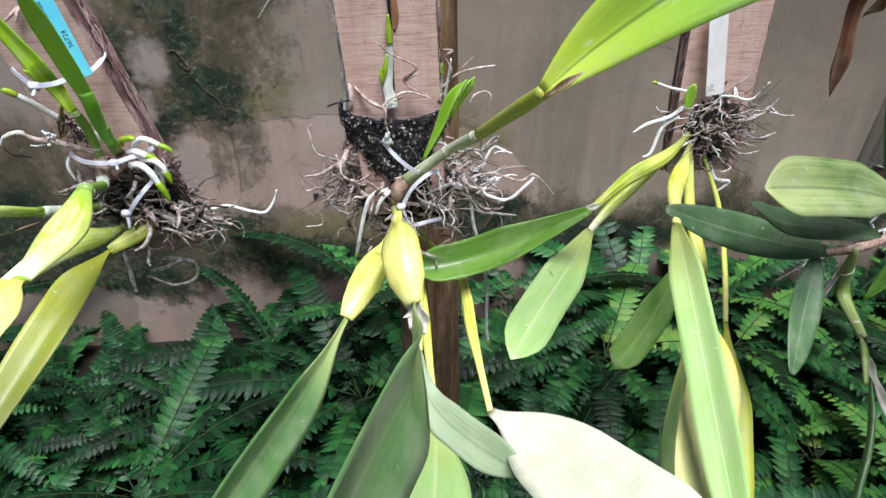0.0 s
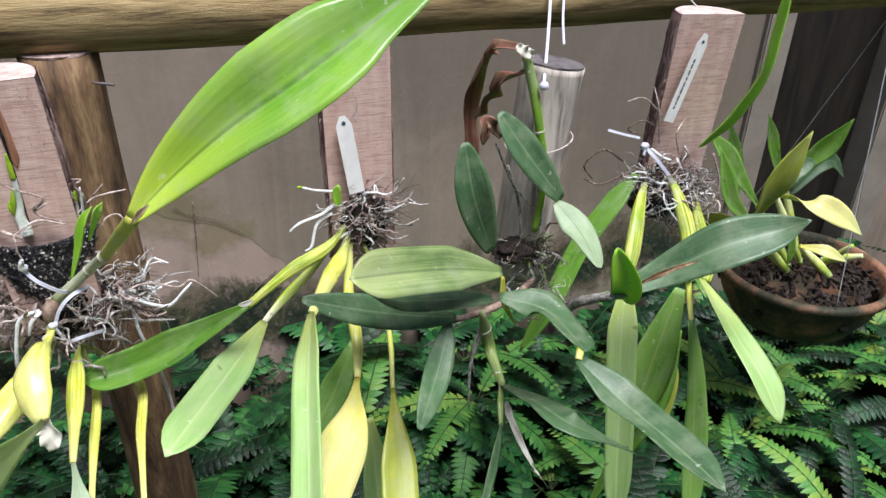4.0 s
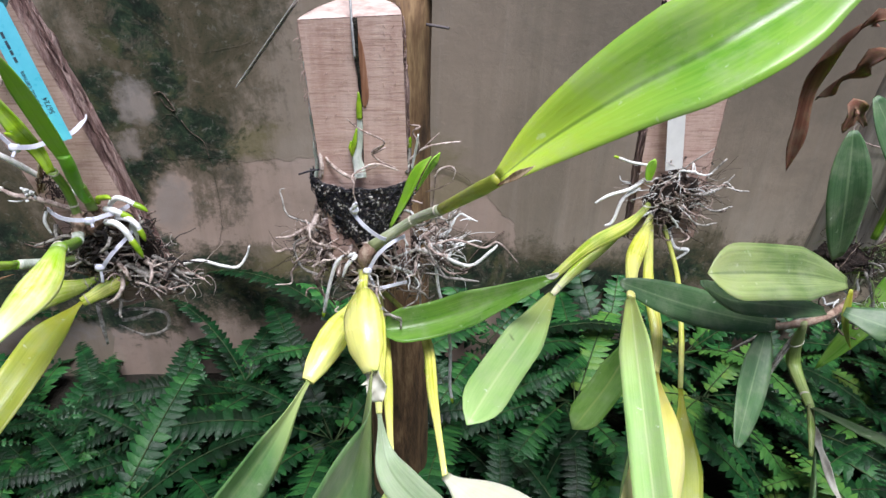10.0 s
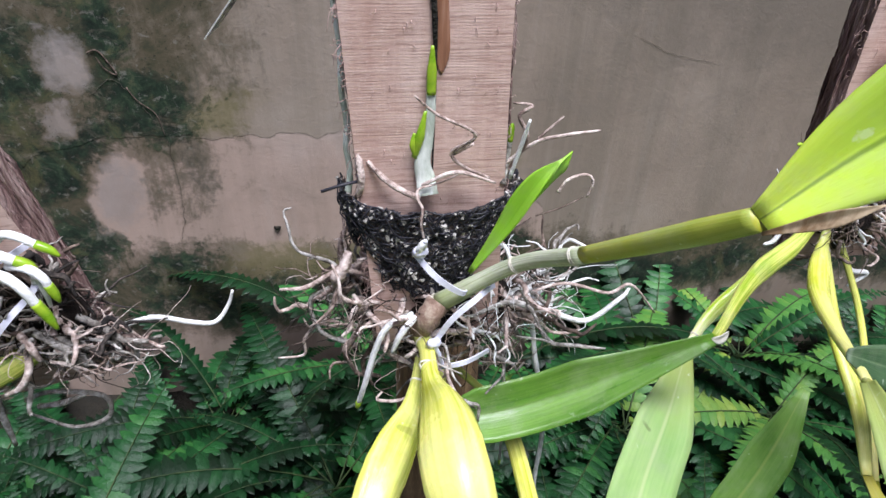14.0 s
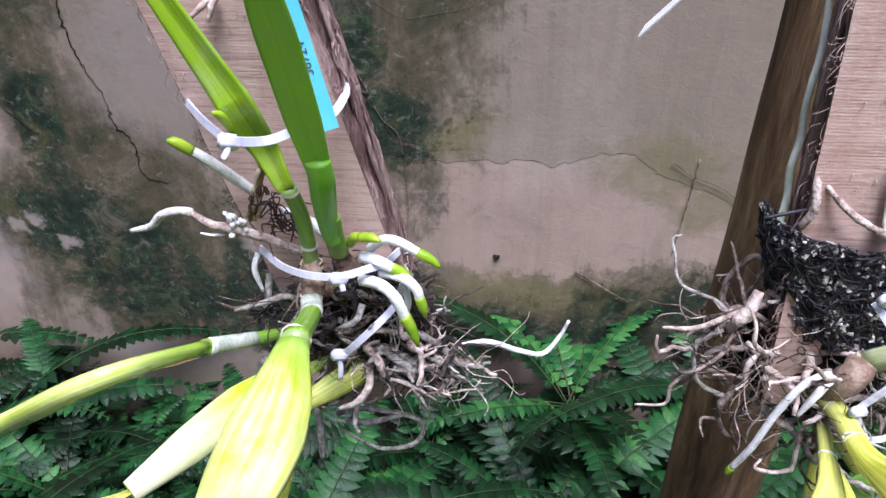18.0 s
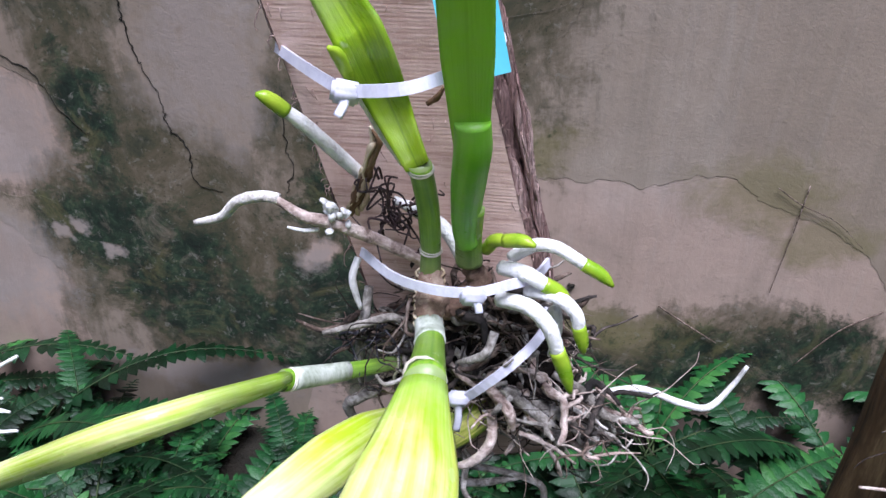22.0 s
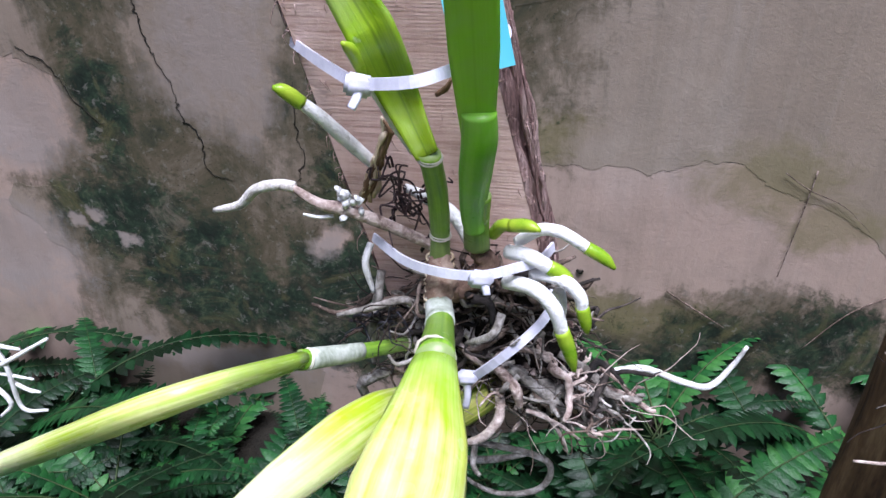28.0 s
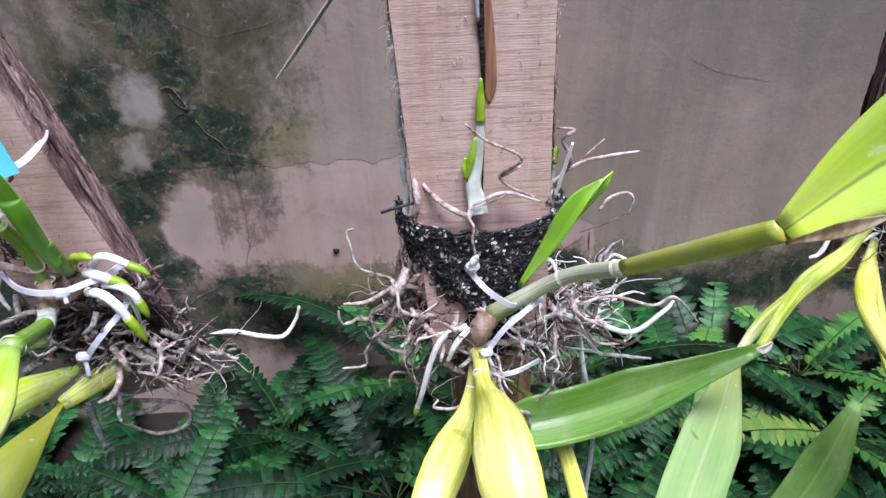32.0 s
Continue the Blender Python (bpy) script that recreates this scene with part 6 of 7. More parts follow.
# ---- hanging pot ----
PC = Vector((1.435, 0.86, 0.462))
pot = thing("flower_pot", PC, "wide stained terracotta bowl hanging on wires", "pot", "hanging pots")
bm = bmesh.new()
prof = [(0.0, -0.105), (0.10, -0.105), (0.125, -0.095), (0.150, -0.04), (0.165, 0.015), (0.166, 0.018), (0.174, 0.022), (0.176, 0.040), (0.172, 0.046), (0.162, 0.046), (0.158, 0.036), (0.152, 0.010)]
rings = []
for r, z in prof:
    rings.append([bm.verts.new(PC + Vector((math.cos(2 * math.pi * k / 56) * r, math.sin(2 * math.pi * k / 56) * r, 0.8 * z + 0.0012 * noise.noise(Vector((k * 0.3, z * 40, 0)))))) for k in range(56)] if r else None)
for a, b in zip(rings[1:-1], rings[2:]):
    for k in range(56):
        bm.faces.new((a[k], a[(k + 1) % 56], b[(k + 1) % 56], b[k]))
bm.faces.new(rings[1][::-1])
part("bowl", bm, M_TERRA, pot)
for k in range(6):
    a = 2 * math.pi * k / 6 + 0.35
    p = PC + Vector((math.cos(a) * 0.152, math.sin(a) * 0.152, -0.02))
    part("drain_hole", tube([p, p + Vector((math.cos(a), math.sin(a), -0.4)) * 0.006], 0.010, 14, 2), M_SOIL, pot, "dark drain hole in the side")
bm = bmesh.new()
rng = random.Random(8)
for i in range(420):
    a, r = rng.uniform(0, 2 * math.pi), 0.148 * math.sqrt(rng.random())
    p = PC + Vector((math.cos(a) * r, math.sin(a) * r, 0.020 + rng.uniform(-0.006, 0.007)))
    q = Euler((rng.uniform(0, 3), rng.uniform(0, 3), rng.uniform(0, 3))).to_matrix().to_4x4()
    bmesh.ops.create_cube(bm, size=1.0, matrix=Matrix.Translation(p) @ q @ Matrix.Diagonal((rng.uniform(0.008, 0.02), rng.uniform(0.006, 0.012), rng.uniform(0.003, 0.007), 1)))
chips = solid("bark_chips", bm, M_GAP_CHIP, "dark bark chips filling the bowl", "bark chips", kind="stuff", smooth=False)
o6 = thing("orchid", PC + Vector((0, 0, 0.02)), "bushy potted orchid with a few yellow leaves in a terracotta bowl", "orchid")
for pts, w, m, sh, lab in (
    ([(1.200, 0.800, 0.653), (1.194, 0.760, 0.756), (1.225, 0.740, 0.857)], 0.055, L_LIME, "lance", "broad yellow-green leaf"),
    ([(1.249, 0.840, 0.674), (1.130, 0.800, 0.783), (1.066, 0.800, 0.855)], 0.050, L_MID, "lance", "mid-green pointed leaf"),
    ([(1.229, 0.820, 0.645), (1.122, 0.780, 0.734), (1.079, 0.780, 0.832)], 0.046, L_MID, "lance", "mid-green leaf"),
    ([(1.291, 0.840, 0.686), (1.273, 0.740, 0.717), (1.326, 0.720, 0.692), (1.364, 0.700, 0.661)], 0.050, L_YELLOW, "lance", "bleached yellow arching leaf"),
    ([(1.283, 0.860, 0.660), (1.330, 0.860, 0.720), (1.384, 0.860, 0.738)], 0.045, L_DARK, "oval", "dark green leaf"),
    ([(1.341, 0.880, 0.699), (1.396, 0.860, 0.760), (1.431, 0.840, 0.825)], 0.042, L_MID, "lance", "green leaf"),
    ([(1.343, 0.880, 0.674), (1.290, 0.880, 0.774), (1.264, 0.880, 0.837)], 0.036, L_MID, "lance", "upright green leaf"),
    ([(1.390, 0.900, 0.647), (1.488, 0.920, 0.703), (1.550, 0.920, 0.658)], 0.036, L_DARK, "lance", "dark green leaf behind"),
    ([(1.236, 0.880, 0.651), (1.227, 0.900, 0.738), (1.195, 0.900, 0.830)], 0.042, L_MID, "lance", "upright green leaf behind the slab"),
    ([(1.090, 0.800, 0.690), (1.143, 0.800, 0.672), (1.191, 0.800, 0.654)], 0.030, L_LIME, "oval", "yellow-green leaf reaching under the slab"),
    ([(1.364, 0.820, 0.576), (1.387, 0.780, 0.581), (1.431, 0.760, 0.560)], 0.026, L_YELLOW, "lance", "small yellow leaf"),
    ([(1.326, 0.800, 0.554), (1.313, 0.800, 0.606), (1.298, 0.800, 0.639)], 0.024, L_MID, "oval", "small green leaf"),
):
    leaf(o6, pts, w, m, (0, -0.8, 0.6), sh, 0.3, label=lab)
for a, b in (((1.38, 0.84, 0.50), (1.200, 0.800, 0.653)), ((1.40, 0.86, 0.50), (1.249, 0.840, 0.674)), ((1.43, 0.86, 0.50), (1.291, 0.840, 0.686)), ((1.44, 0.88, 0.50), (1.341, 0.880, 0.699)), ((1.46, 0.84, 0.50), (1.455, 0.780, 0.583)), ((1.48, 0.86, 0.50), (1.523, 0.800, 0.536)), ((1.45, 0.80, 0.50), (1.364, 0.820, 0.576))):
    bulb(o6, [a, [(p + q) / 2 for p, q in zip(a, b)], b], [0.006, 0.010, 0.009, 0.005], B_LIME, 0.7, (0.1,), "plump yellow-green pseudobulb")
for k in range(3):
    a = (2.2, 4.3, 0.2)[k]
    p = PC + Vector((math.cos(a) * 0.172, math.sin(a) * 0.172, 0.035))
    wire([p, p.lerp(Vector((1.44, 0.83, 1.02)), 0.5), (1.44, 0.83, 1.035)], 0.0009, "thin galvanised wire holding the terracotta bowl")

# ---- orchid on the first slab ----
o1 = thing("orchid", (-0.18, 0.68, 0.80), "orchid with lime-green pseudobulbs and fresh white roots on a cedar slab", "orchid", "mounted orchids")
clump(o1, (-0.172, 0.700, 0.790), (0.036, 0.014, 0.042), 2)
part("rhizome", tube([(-0.198, 0.672, 0.846), (-0.196, 0.664, 0.840), (-0.197, 0.660, 0.829)], [0.0060, 0.0066, 0.0060], 14, 6, rough=0.5), M_RHIZ, o1, "scaly pink-brown rhizome")
part("rhizome", tube([(-0.181, 0.676, 0.851), (-0.177, 0.676, 0.841), (-0.189, 0.676, 0.826), (-0.197, 0.672, 0.831)], [0.0045, 0.0055, 0.0045, 0.004], 14, 6, rough=0.5), M_RHIZ, o1, "scaly brown rhizome")
for f in range(7):
    p = Vector((-0.198, 0.672, 0.847)) + (Vector((-0.197, 0.660, 0.829)) - Vector((-0.198, 0.672, 0.847))) * (f / 6)
    part("scale_ring", ring(bmesh.new(), p, (0.05, -0.1, -1), 0.0063 + 0.0003 * (f % 2), 1.0, 0.0006), M_DRYPALE, o1, "papery scale ring")
# two upright growths
bulb(o1, [(-0.198, 0.672, 0.845), (-0.197, 0.668, 0.863), (-0.197, 0.660, 0.887), (-0.198, 0.648, 0.909)], [0.0048, 0.0044, 0.0046, 0.0046, 0.0046], B_GREEN, 0.85, (0.02, 0.33, 0.98), "slim speckled green stem")
leaf(o1, [(-0.198, 0.648, 0.908), (-0.209, 0.658, 0.926), (-0.216, 0.649, 0.952), (-0.228, 0.651, 0.972)], 0.0185, L_OLIVE, (-0.1, -0.95, 0.2), "young", 0.40, ext=0.13, label="folded olive-green young leaf", thick=0.003)
bulb(o1, [(-0.181, 0.672, 0.854), (-0.181, 0.666, 0.869), (-0.179, 0.655, 0.889)], [0.0060, 0.0056, 0.0050], B_GREEN, 0.7, (), "green base of the young shoot")
part("bract", tube([(-0.181, 0.664, 0.867), (-0.182, 0.660, 0.877), (-0.180, 0.648, 0.902), (-0.178, 0.640, 0.919), (-0.178, 0.636, 0.931)], [0.0044, 0.0052, 0.0066, 0.0068, 0.0062], 20, 8, flat=0.75), L_BRACT, o1, "green sheathing bract with a crisp rim")
leaf(o1, [(-0.179, 0.650, 0.901), (-0.179, 0.641, 0.924), (-0.179, 0.624, 0.957), (-0.179, 0.604, 0.995), (-0.179, 0.588, 1.024)], 0.0165, L_FRESH, (0.1, -0.98, 0.1), "young", 0.15, ext=0.03, label="flat bright green young leaf", thick=0.003)
# bulbs that reach towards the path
P1 = (-0.188, 0.593, 0.854)
P2 = (-0.195, 0.464, 0.850)
bulb(o1, [(-0.197, 0.660, 0.832), (-0.194, 0.645, 0.830), P1], [0.0056, 0.0060, 0.0066, 0.0078], B_GREEN, 0.85, (0.05, 0.96), "grey-sheathed green neck", sleeve=(0.12, 0.55))
bulb(o1, [P1, (-0.188, 0.540, 0.847), P2], [0.0080, 0.0120, 0.0172, 0.019, 0.0175, 0.013, 0.0075], B_LIME, 0.6, (), "fat lime-yellow pseudobulb", ridge=4, deep=0.2)
leaf(o1, [P2, (-0.201, 0.440, 0.853), (-0.215, 0.400, 0.846)], 0.048, L_YELLOW, (0.1, -0.7, 0.7), "spoon", 0.3, ext=0.14, label="pale green leaf of the fat pseudobulb")
Q1 = (-0.256, 0.634, 0.811)
bulb(o1, [(-0.213, 0.680, 0.789), (-0.235, 0.660, 0.797), Q1], [0.0035, 0.0042, 0.0050], B_GREEN, 0.85, (0.12, 0.98), "thin green neck with papery sheath", sleeve=(0.55, 0.97))
bulb(o1, [Q1, (-0.274, 0.568, 0.848), (-0.352, 0.591, 0.790)], [0.0054, 0.0068, 0.0078, 0.008, 0.0075], B_LIME, 0.7, (), "long slim lime pseudobulb with a brown scar", ext=0.10)
R1 = (-0.212, 0.655, 0.746)
bulb(o1, [(-0.168, 0.690, 0.759), (-0.177, 0.680, 0.756), R1], [0.0035, 0.0080, 0.0095, 0.0055], B_STRIPE, 0.6, (0.05, 0.96), "short striped pale pseudobulb")
leaf(o1, [R1, (-0.214, 0.622, 0.752), (-0.214, 0.580, 0.760), (-0.220, 0.535, 0.757), (-0.240, 0.485, 0.737)], 0.036, L_LIME, (0.1, -0.6, 0.8), "spoon", 0.45, ext=0.16, label="yellow-green hanging leaf on a narrow foot")
C6 = (-0.276, 0.562, 0.774)
bulb(o1, [(-0.197, 0.685, 0.760), (-0.218, 0.670, 0.757), (-0.236, 0.620, 0.778), C6], [0.003, 0.0045, 0.008, 0.0120, 0.0135, 0.0115, 0.0065], B_LIME, 0.6, (0.25,), "slim yellow-green pseudobulb behind the fat one")
leaf(o1, [C6, (-0.300, 0.535, 0.780), (-0.318, 0.512, 0.782)], 0.024, L_YELLOW, (0.1, -0.7, 0.7), "spoon", 0.8, ext=0.12, label="yellow-green leaf reaching out of the shade")
for a, b, w in (((-0.290, 0.640, 0.787), (-0.266, 0.646, 0.792), 0.0011), ((-0.318, 0.600, 0.808), (-0.311, 0.608, 0.805), 0.0007), ((-0.301, 0.625, 0.792), (-0.294, 0.632, 0.789), 0.0005)):
    part("scar", tube([a, (Vector(a) + Vector(b)) / 2 + Vector((0, -0.0012, 0.0006)), b], [0.0002, w, w * 0.8, 0.0002], 8, 4, flat=0.4), M_DRY, o1, "brown scar on the slim pseudobulb")
# fresh roots
for pts, r, m, tip in (
    ([(-0.227, 0.684, 0.884), (-0.238, 0.676, 0.900), (-0.247, 0.668, 0.914), (-0.253, 0.664, 0.921)], 0.0031, R_WHITE, 0.014),
    ([(-0.208, 0.672, 0.899), (-0.2145, 0.668, 0.9117), (-0.219, 0.661, 0.9250), (-0.2223, 0.652, 0.9383)], 0.0027, R_WHITE, 0.021),
    ([(-0.163, 0.672, 0.858), (-0.154, 0.666, 0.868), (-0.145, 0.662, 0.870), (-0.133, 0.660, 0.864)], 0.0029, R_WHITE, 0.013),
    ([(-0.167, 0.668, 0.855), (-0.157, 0.660, 0.858), (-0.148, 0.660, 0.853)], 0.0034, R_WHITE, 0.012),
    ([(-0.156, 0.664, 0.847), (-0.143, 0.658, 0.849), (-0.135, 0.656, 0.843), (-0.133, 0.656, 0.836)], 0.0031, R_WHITE, 0.012),
    ([(-0.167, 0.662, 0.843), (-0.155, 0.654, 0.846), (-0.146, 0.650, 0.840), (-0.141, 0.650, 0.827)], 0.0035, R_WHITE, 0.020),
    ([(-0.185, 0.680, 0.851), (-0.193, 0.682, 0.864), (-0.206, 0.684, 0.871), (-0.216, 0.685, 0.875)], 0.0032, R_WHITE, 0),
    ([(-0.232, 0.680, 0.847), (-0.234, 0.675, 0.838), (-0.231, 0.675, 0.822)], 0.0018, R_WHITE, 0),
    ([(-0.200, 0.680, 0.847), (-0.224, 0.672, 0.863), (-0.240, 0.668, 0.871), (-0.251, 0.668, 0.873), (-0.265, 0.670, 0.880)], 0.0029, R_TAN, 0),
    ([(-0.262, 0.6697, 0.8795), (-0.270, 0.671, 0.8795), (-0.283, 0.675, 0.874), (-0.294, 0.680, 0.863), (-0.310, 0.685, 0.856)], 0.0026, R_PALE, 0),
    ([(-0.245, 0.668, 0.867), (-0.252, 0.668, 0.866), (-0.259, 0.668, 0.867)], 0.0009, R_WHITE, 0),
    ([(-0.131, 0.700, 0.761), (-0.114, 0.700, 0.763), (-0.093, 0.705, 0.764), (-0.071, 0.710, 0.753), (-0.054, 0.715, 0.747), (-0.043, 0.720, 0.759), (-0.038, 0.720, 0.773)], 0.0020, R_WHITE, 0),
    ([(-0.206, 0.680, 0.808), (-0.215, 0.672, 0.821), (-0.228, 0.668, 0.819), (-0.247, 0.665, 0.814)], 0.0020, R_GREY, 0),
    ([(-0.168, 0.665, 0.823), (-0.172, 0.660, 0.814), (-0.185, 0.668, 0.801)], 0.0021, R_GREY, 0),
    ([(-0.161, 0.680, 0.777), (-0.144, 0.675, 0.773), (-0.129, 0.675, 0.764), (-0.121, 0.675, 0.749)], 0.0028, R_GREY, 0),
    ([(-0.167, 0.680, 0.780), (-0.149, 0.670, 0.775), (-0.136, 0.670, 0.762), (-0.135, 0.670, 0.752)], 0.0027, R_GREY, 0),
    ([(-0.139, 0.690, 0.782), (-0.122, 0.685, 0.774), (-0.112, 0.685, 0.762), (-0.095, 0.685, 0.759)], 0.0027, R_GREY, 0),
    ([(-0.130, 0.690, 0.772), (-0.118, 0.685, 0.763), (-0.116, 0.685, 0.740)], 0.0030, R_GREY, 0),
    ([(-0.114, 0.690, 0.759), (-0.107, 0.690, 0.748), (-0.108, 0.690, 0.736)], 0.0026, R_GREY, 0),
    ([(-0.169, 0.670, 0.785), (-0.160, 0.660, 0.783), (-0.157, 0.660, 0.770)], 0.0028, R_TAN, 0),
    ([(-0.153, 0.680, 0.778), (-0.148, 0.670, 0.770), (-0.138, 0.668, 0.763)], 0.0026, R_TAN, 0),
    ([(-0.168, 0.670, 0.773), (-0.167, 0.660, 0.762), (-0.175, 0.658, 0.749), (-0.188, 0.660, 0.740)], 0.0026, R_TAN, 0),
    ([(-0.154, 0.665, 0.764), (-0.143, 0.665, 0.760), (-0.135, 0.665, 0.748), (-0.131, 0.668, 0.735)], 0.0012, R_TAN, 0),
    ([(-0.151, 0.665, 0.763), (-0.138, 0.665, 0.757), (-0.125, 0.668, 0.744)], 0.0011, R_TAN, 0),
    ([(-0.194, 0.700, 0.685), (-0.174, 0.695, 0.692), (-0.150, 0.690, 0.706)], 0.0024, R_GREY, 0),
    ([(-0.201, 0.700, 0.693), (-0.178, 0.695, 0.705), (-0.140, 0.690, 0.702), (-0.142, 0.690, 0.678), (-0.169, 0.690, 0.670), (-0.198, 0.695, 0.682)], 0.0020, R_GREY, 0),
    ([(-0.212, 0.690, 0.728), (-0.209, 0.680, 0.703), (-0.210, 0.680, 0.666)], 0.0028, R_GREY, 0),
    ([(-0.218, 0.680, 0.774), (-0.235, 0.675, 0.767), (-0.241, 0.675, 0.760), (-0.236, 0.680, 0.740)], 0.0030, R_GREY, 0),
    ([(-0.229, 0.685, 0.828), (-0.231, 0.680, 0.812), (-0.235, 0.680, 0.790), (-0.236, 0.685, 0.767)], 0.0024, R_GREY, 0),
    ([(-0.159, 0.665, 0.786), (-0.164, 0.660, 0.784), (-0.167, 0.660, 0.779)], 0.0016, R_GREY, 0),
    ([(-0.148, 0.670, 0.825), (-0.143, 0.665, 0.838), (-0.141, 0.665, 0.826), (-0.143, 0.670, 0.809)], 0.0022, R_WHITE, 0),
):
    root(o1, pts, r, m, tip, rough=0.12)
root(o1, [(-0.174, 0.672, 0.861), (-0.170, 0.666, 0.869), (-0.165, 0.663, 0.871)], 0.0030, R_TIP, 0.014, rough=0.05)
rng = random.Random(8)
for k in range(6):
    pts = [Vector(p) + Vector((rng.gauss(0, 0.0016), rng.gauss(0, 0.0010), rng.gauss(0, 0.002))) for p in ((-0.233, 0.684, 0.866), (-0.2283, 0.680, 0.8824), (-0.2234, 0.676, 0.8952), (-0.2223, 0.676, 0.9074), (-0.223, 0.676, 0.9128))]
    part("dead_stem", tube(pts[:3 + k % 3], [0.0010, 0.0016, 0.0007, 0.0014, 0.0005], 9, 5, rough=0.9), (M_DRY, M_DRYPALE)[k % 2], o1, "withered brown old stem")
part("dry_bract", tube([(-0.200, 0.682, 0.920), (-0.196, 0.678, 0.924), (-0.193, 0.676, 0.929)], [0.0010, 0.0015, 0.0006], 8, 5, rough=0.6), M_DRY, o1, "shrivelled brown bract")
rng = random.Random(4)
for i in range(32):
    p = Vector((-0.217, 0.678, 0.874)) + Vector((rng.gauss(0, 0.0048), rng.uniform(-0.004, 0.004), rng.gauss(0, 0.0065)))
    pts = [p]
    for k in range(4):
        pts.append(pts[-1] + Vector((rng.gauss(0, 0.0035), rng.gauss(0, 0.002), rng.gauss(-0.0006, 0.0035))))
    part("fine_root", tube(pts, [0.0006, 0.0005, 0.0003], 5, 4), R_WIRY, o1)
for i in range(20):
    p = Vector((-0.237, 0.668, 0.874)) + Vector((rng.gauss(0, 0.003), rng.uniform(-0.003, 0.003), rng.gauss(0, 0.003)))
    part("root_tuft", tube([p, p + Vector((rng.gauss(0, 0.0018), rng.gauss(0, 0.0015), rng.gauss(0, 0.0018)))], [0.0010, 0.0021, 0.0012], 6, 4, rough=0.7), R_WHITE, o1)
tangle(o1, (-0.165, 0.690, 0.772), (0.046, 0.018, 0.030), 46, 61, (R_GREY, R_GREY, R_BROWN, R_TAN), (0.0011, 0.0026), (0.03, 0.065), down=0.3, out=0.35)
# near-black roots set behind the rest paint the shade between them
tangle(o1, (-0.178, 0.696, 0.802), (0.042, 0.010, 0.036), 70, 66, (R_GAPSHADE, R_GAPSHADE, R_BROWN), (0.0012, 0.0030), (0.03, 0.06), down=0.3, out=0.05)
tangle(o1, (-0.150, 0.692, 0.762), (0.050, 0.012, 0.026), 44, 67, (R_GAPSHADE, R_BROWN), (0.0010, 0.0024), (0.025, 0.05), down=0.3, out=0.15)
tangle(o1, (-0.180, 0.690, 0.812), (0.038, 0.012, 0.034), 40, 62, (R_BROWN, R_GREY, R_BROWN), (0.0009, 0.0022), (0.025, 0.055), down=0.3, out=0.1)
tangle(o1, (-0.132, 0.690, 0.756), (0.036, 0.018, 0.026), 40, 63, (R_GREY, R_TAN, R_GREY), (0.0010, 0.0024), (0.02, 0.045), down=0.3, out=0.3)
tangle(o1, (-0.215, 0.690, 0.800), (0.028, 0.012, 0.034), 26, 64, (R_BROWN, R_BROWN, R_GREY), (0.0007, 0.0018), (0.025, 0.05), down=0.4, out=0.15)
tangle(o1, (-0.229, 0.674, 0.806), (0.007, 0.005, 0.007), 10, 65, (M_GAP_CHIP, M_NET), (0.0006, 0.0012), (0.012, 0.022), down=0.1, out=0.1)

cable_tie([(-0.267, 0.700, 0.935), (-0.245, 0.668, 0.937), (-0.225, 0.645, 0.937), (-0.218, 0.640, 0.938), (-0.200, 0.633, 0.942), (-0.188, 0.645, 0.943), (-0.176, 0.662, 0.943), (-0.173, 0.690, 0.945), (-0.183, 0.720, 0.942)], 0.0043, "white cable tie round the slab and the young leaves", (-0.222, 0.641, 0.937), tail=(-0.224, 0.636, 0.930))
cable_tie([(-0.231, 0.682, 0.849), (-0.213, 0.664, 0.849), (-0.194, 0.652, 0.852), (-0.177, 0.652, 0.852), (-0.164, 0.656, 0.854), (-0.153, 0.664, 0.854), (-0.147, 0.680, 0.852)], 0.0042, "white cable tie round the rhizome and roots", (-0.177, 0.649, 0.852), tail=(-0.174, 0.645, 0.847))
cable_tie([(-0.186, 0.660, 0.782), (-0.173, 0.652, 0.801), (-0.159, 0.652, 0.817), (-0.148, 0.662, 0.826), (-0.145, 0.675, 0.831)], 0.0042, "white cable tie holding the lower roots", (-0.183, 0.655, 0.791), tail=(-0.183, 0.652, 0.774))

# ---- tags ----
def tag(name, top, foot, width, face, mat, label, hole=True, point=0.12):
    """A thin plastic plant label with a pointed, pierced end."""
    t = thing(name, top, label, "plant tag", "plant tags")
    top, foot, n = Vector(top), Vector(foot), Vector(face)
    d = (foot - top)
    ln = d.length
    d.normalize()
    n = (n - d * n.dot(d)).normalized()
    s = d.cross(n)
    bm = bmesh.new()
    w = width / 2
    outline = [(-w * 0.35, 0), (w * 0.35, 0), (w, point * ln), (w, ln), (-w, ln), (-w, point * ln)]
    fr = [bm.verts.new(top + s * a + d * b + n * 0.0004) for a, b in outline]
    bk = [bm.verts.new(top + s * a + d * b - n * 0.0004) for a, b in outline]
    bm.faces.new(fr)
    bm.faces.new(bk[::-1])
    for k in range(6):
        bm.faces.new((fr[k], bk[k], bk[(k + 1) % 6], fr[(k + 1) % 6]))
    bmesh.ops.recalc_face_normals(bm, faces=bm.faces)
    part("strip", bm, mat, t, smooth=False)
    if hole:
        c = top + d * point * ln * 0.75 + n * 0.0006
        part("hole", tube([c, c + n * 0.0003], width * 0.13, 10, 1), M_INK, t, "punched hole", smooth=False)
    return t, top, d, s, n, ln


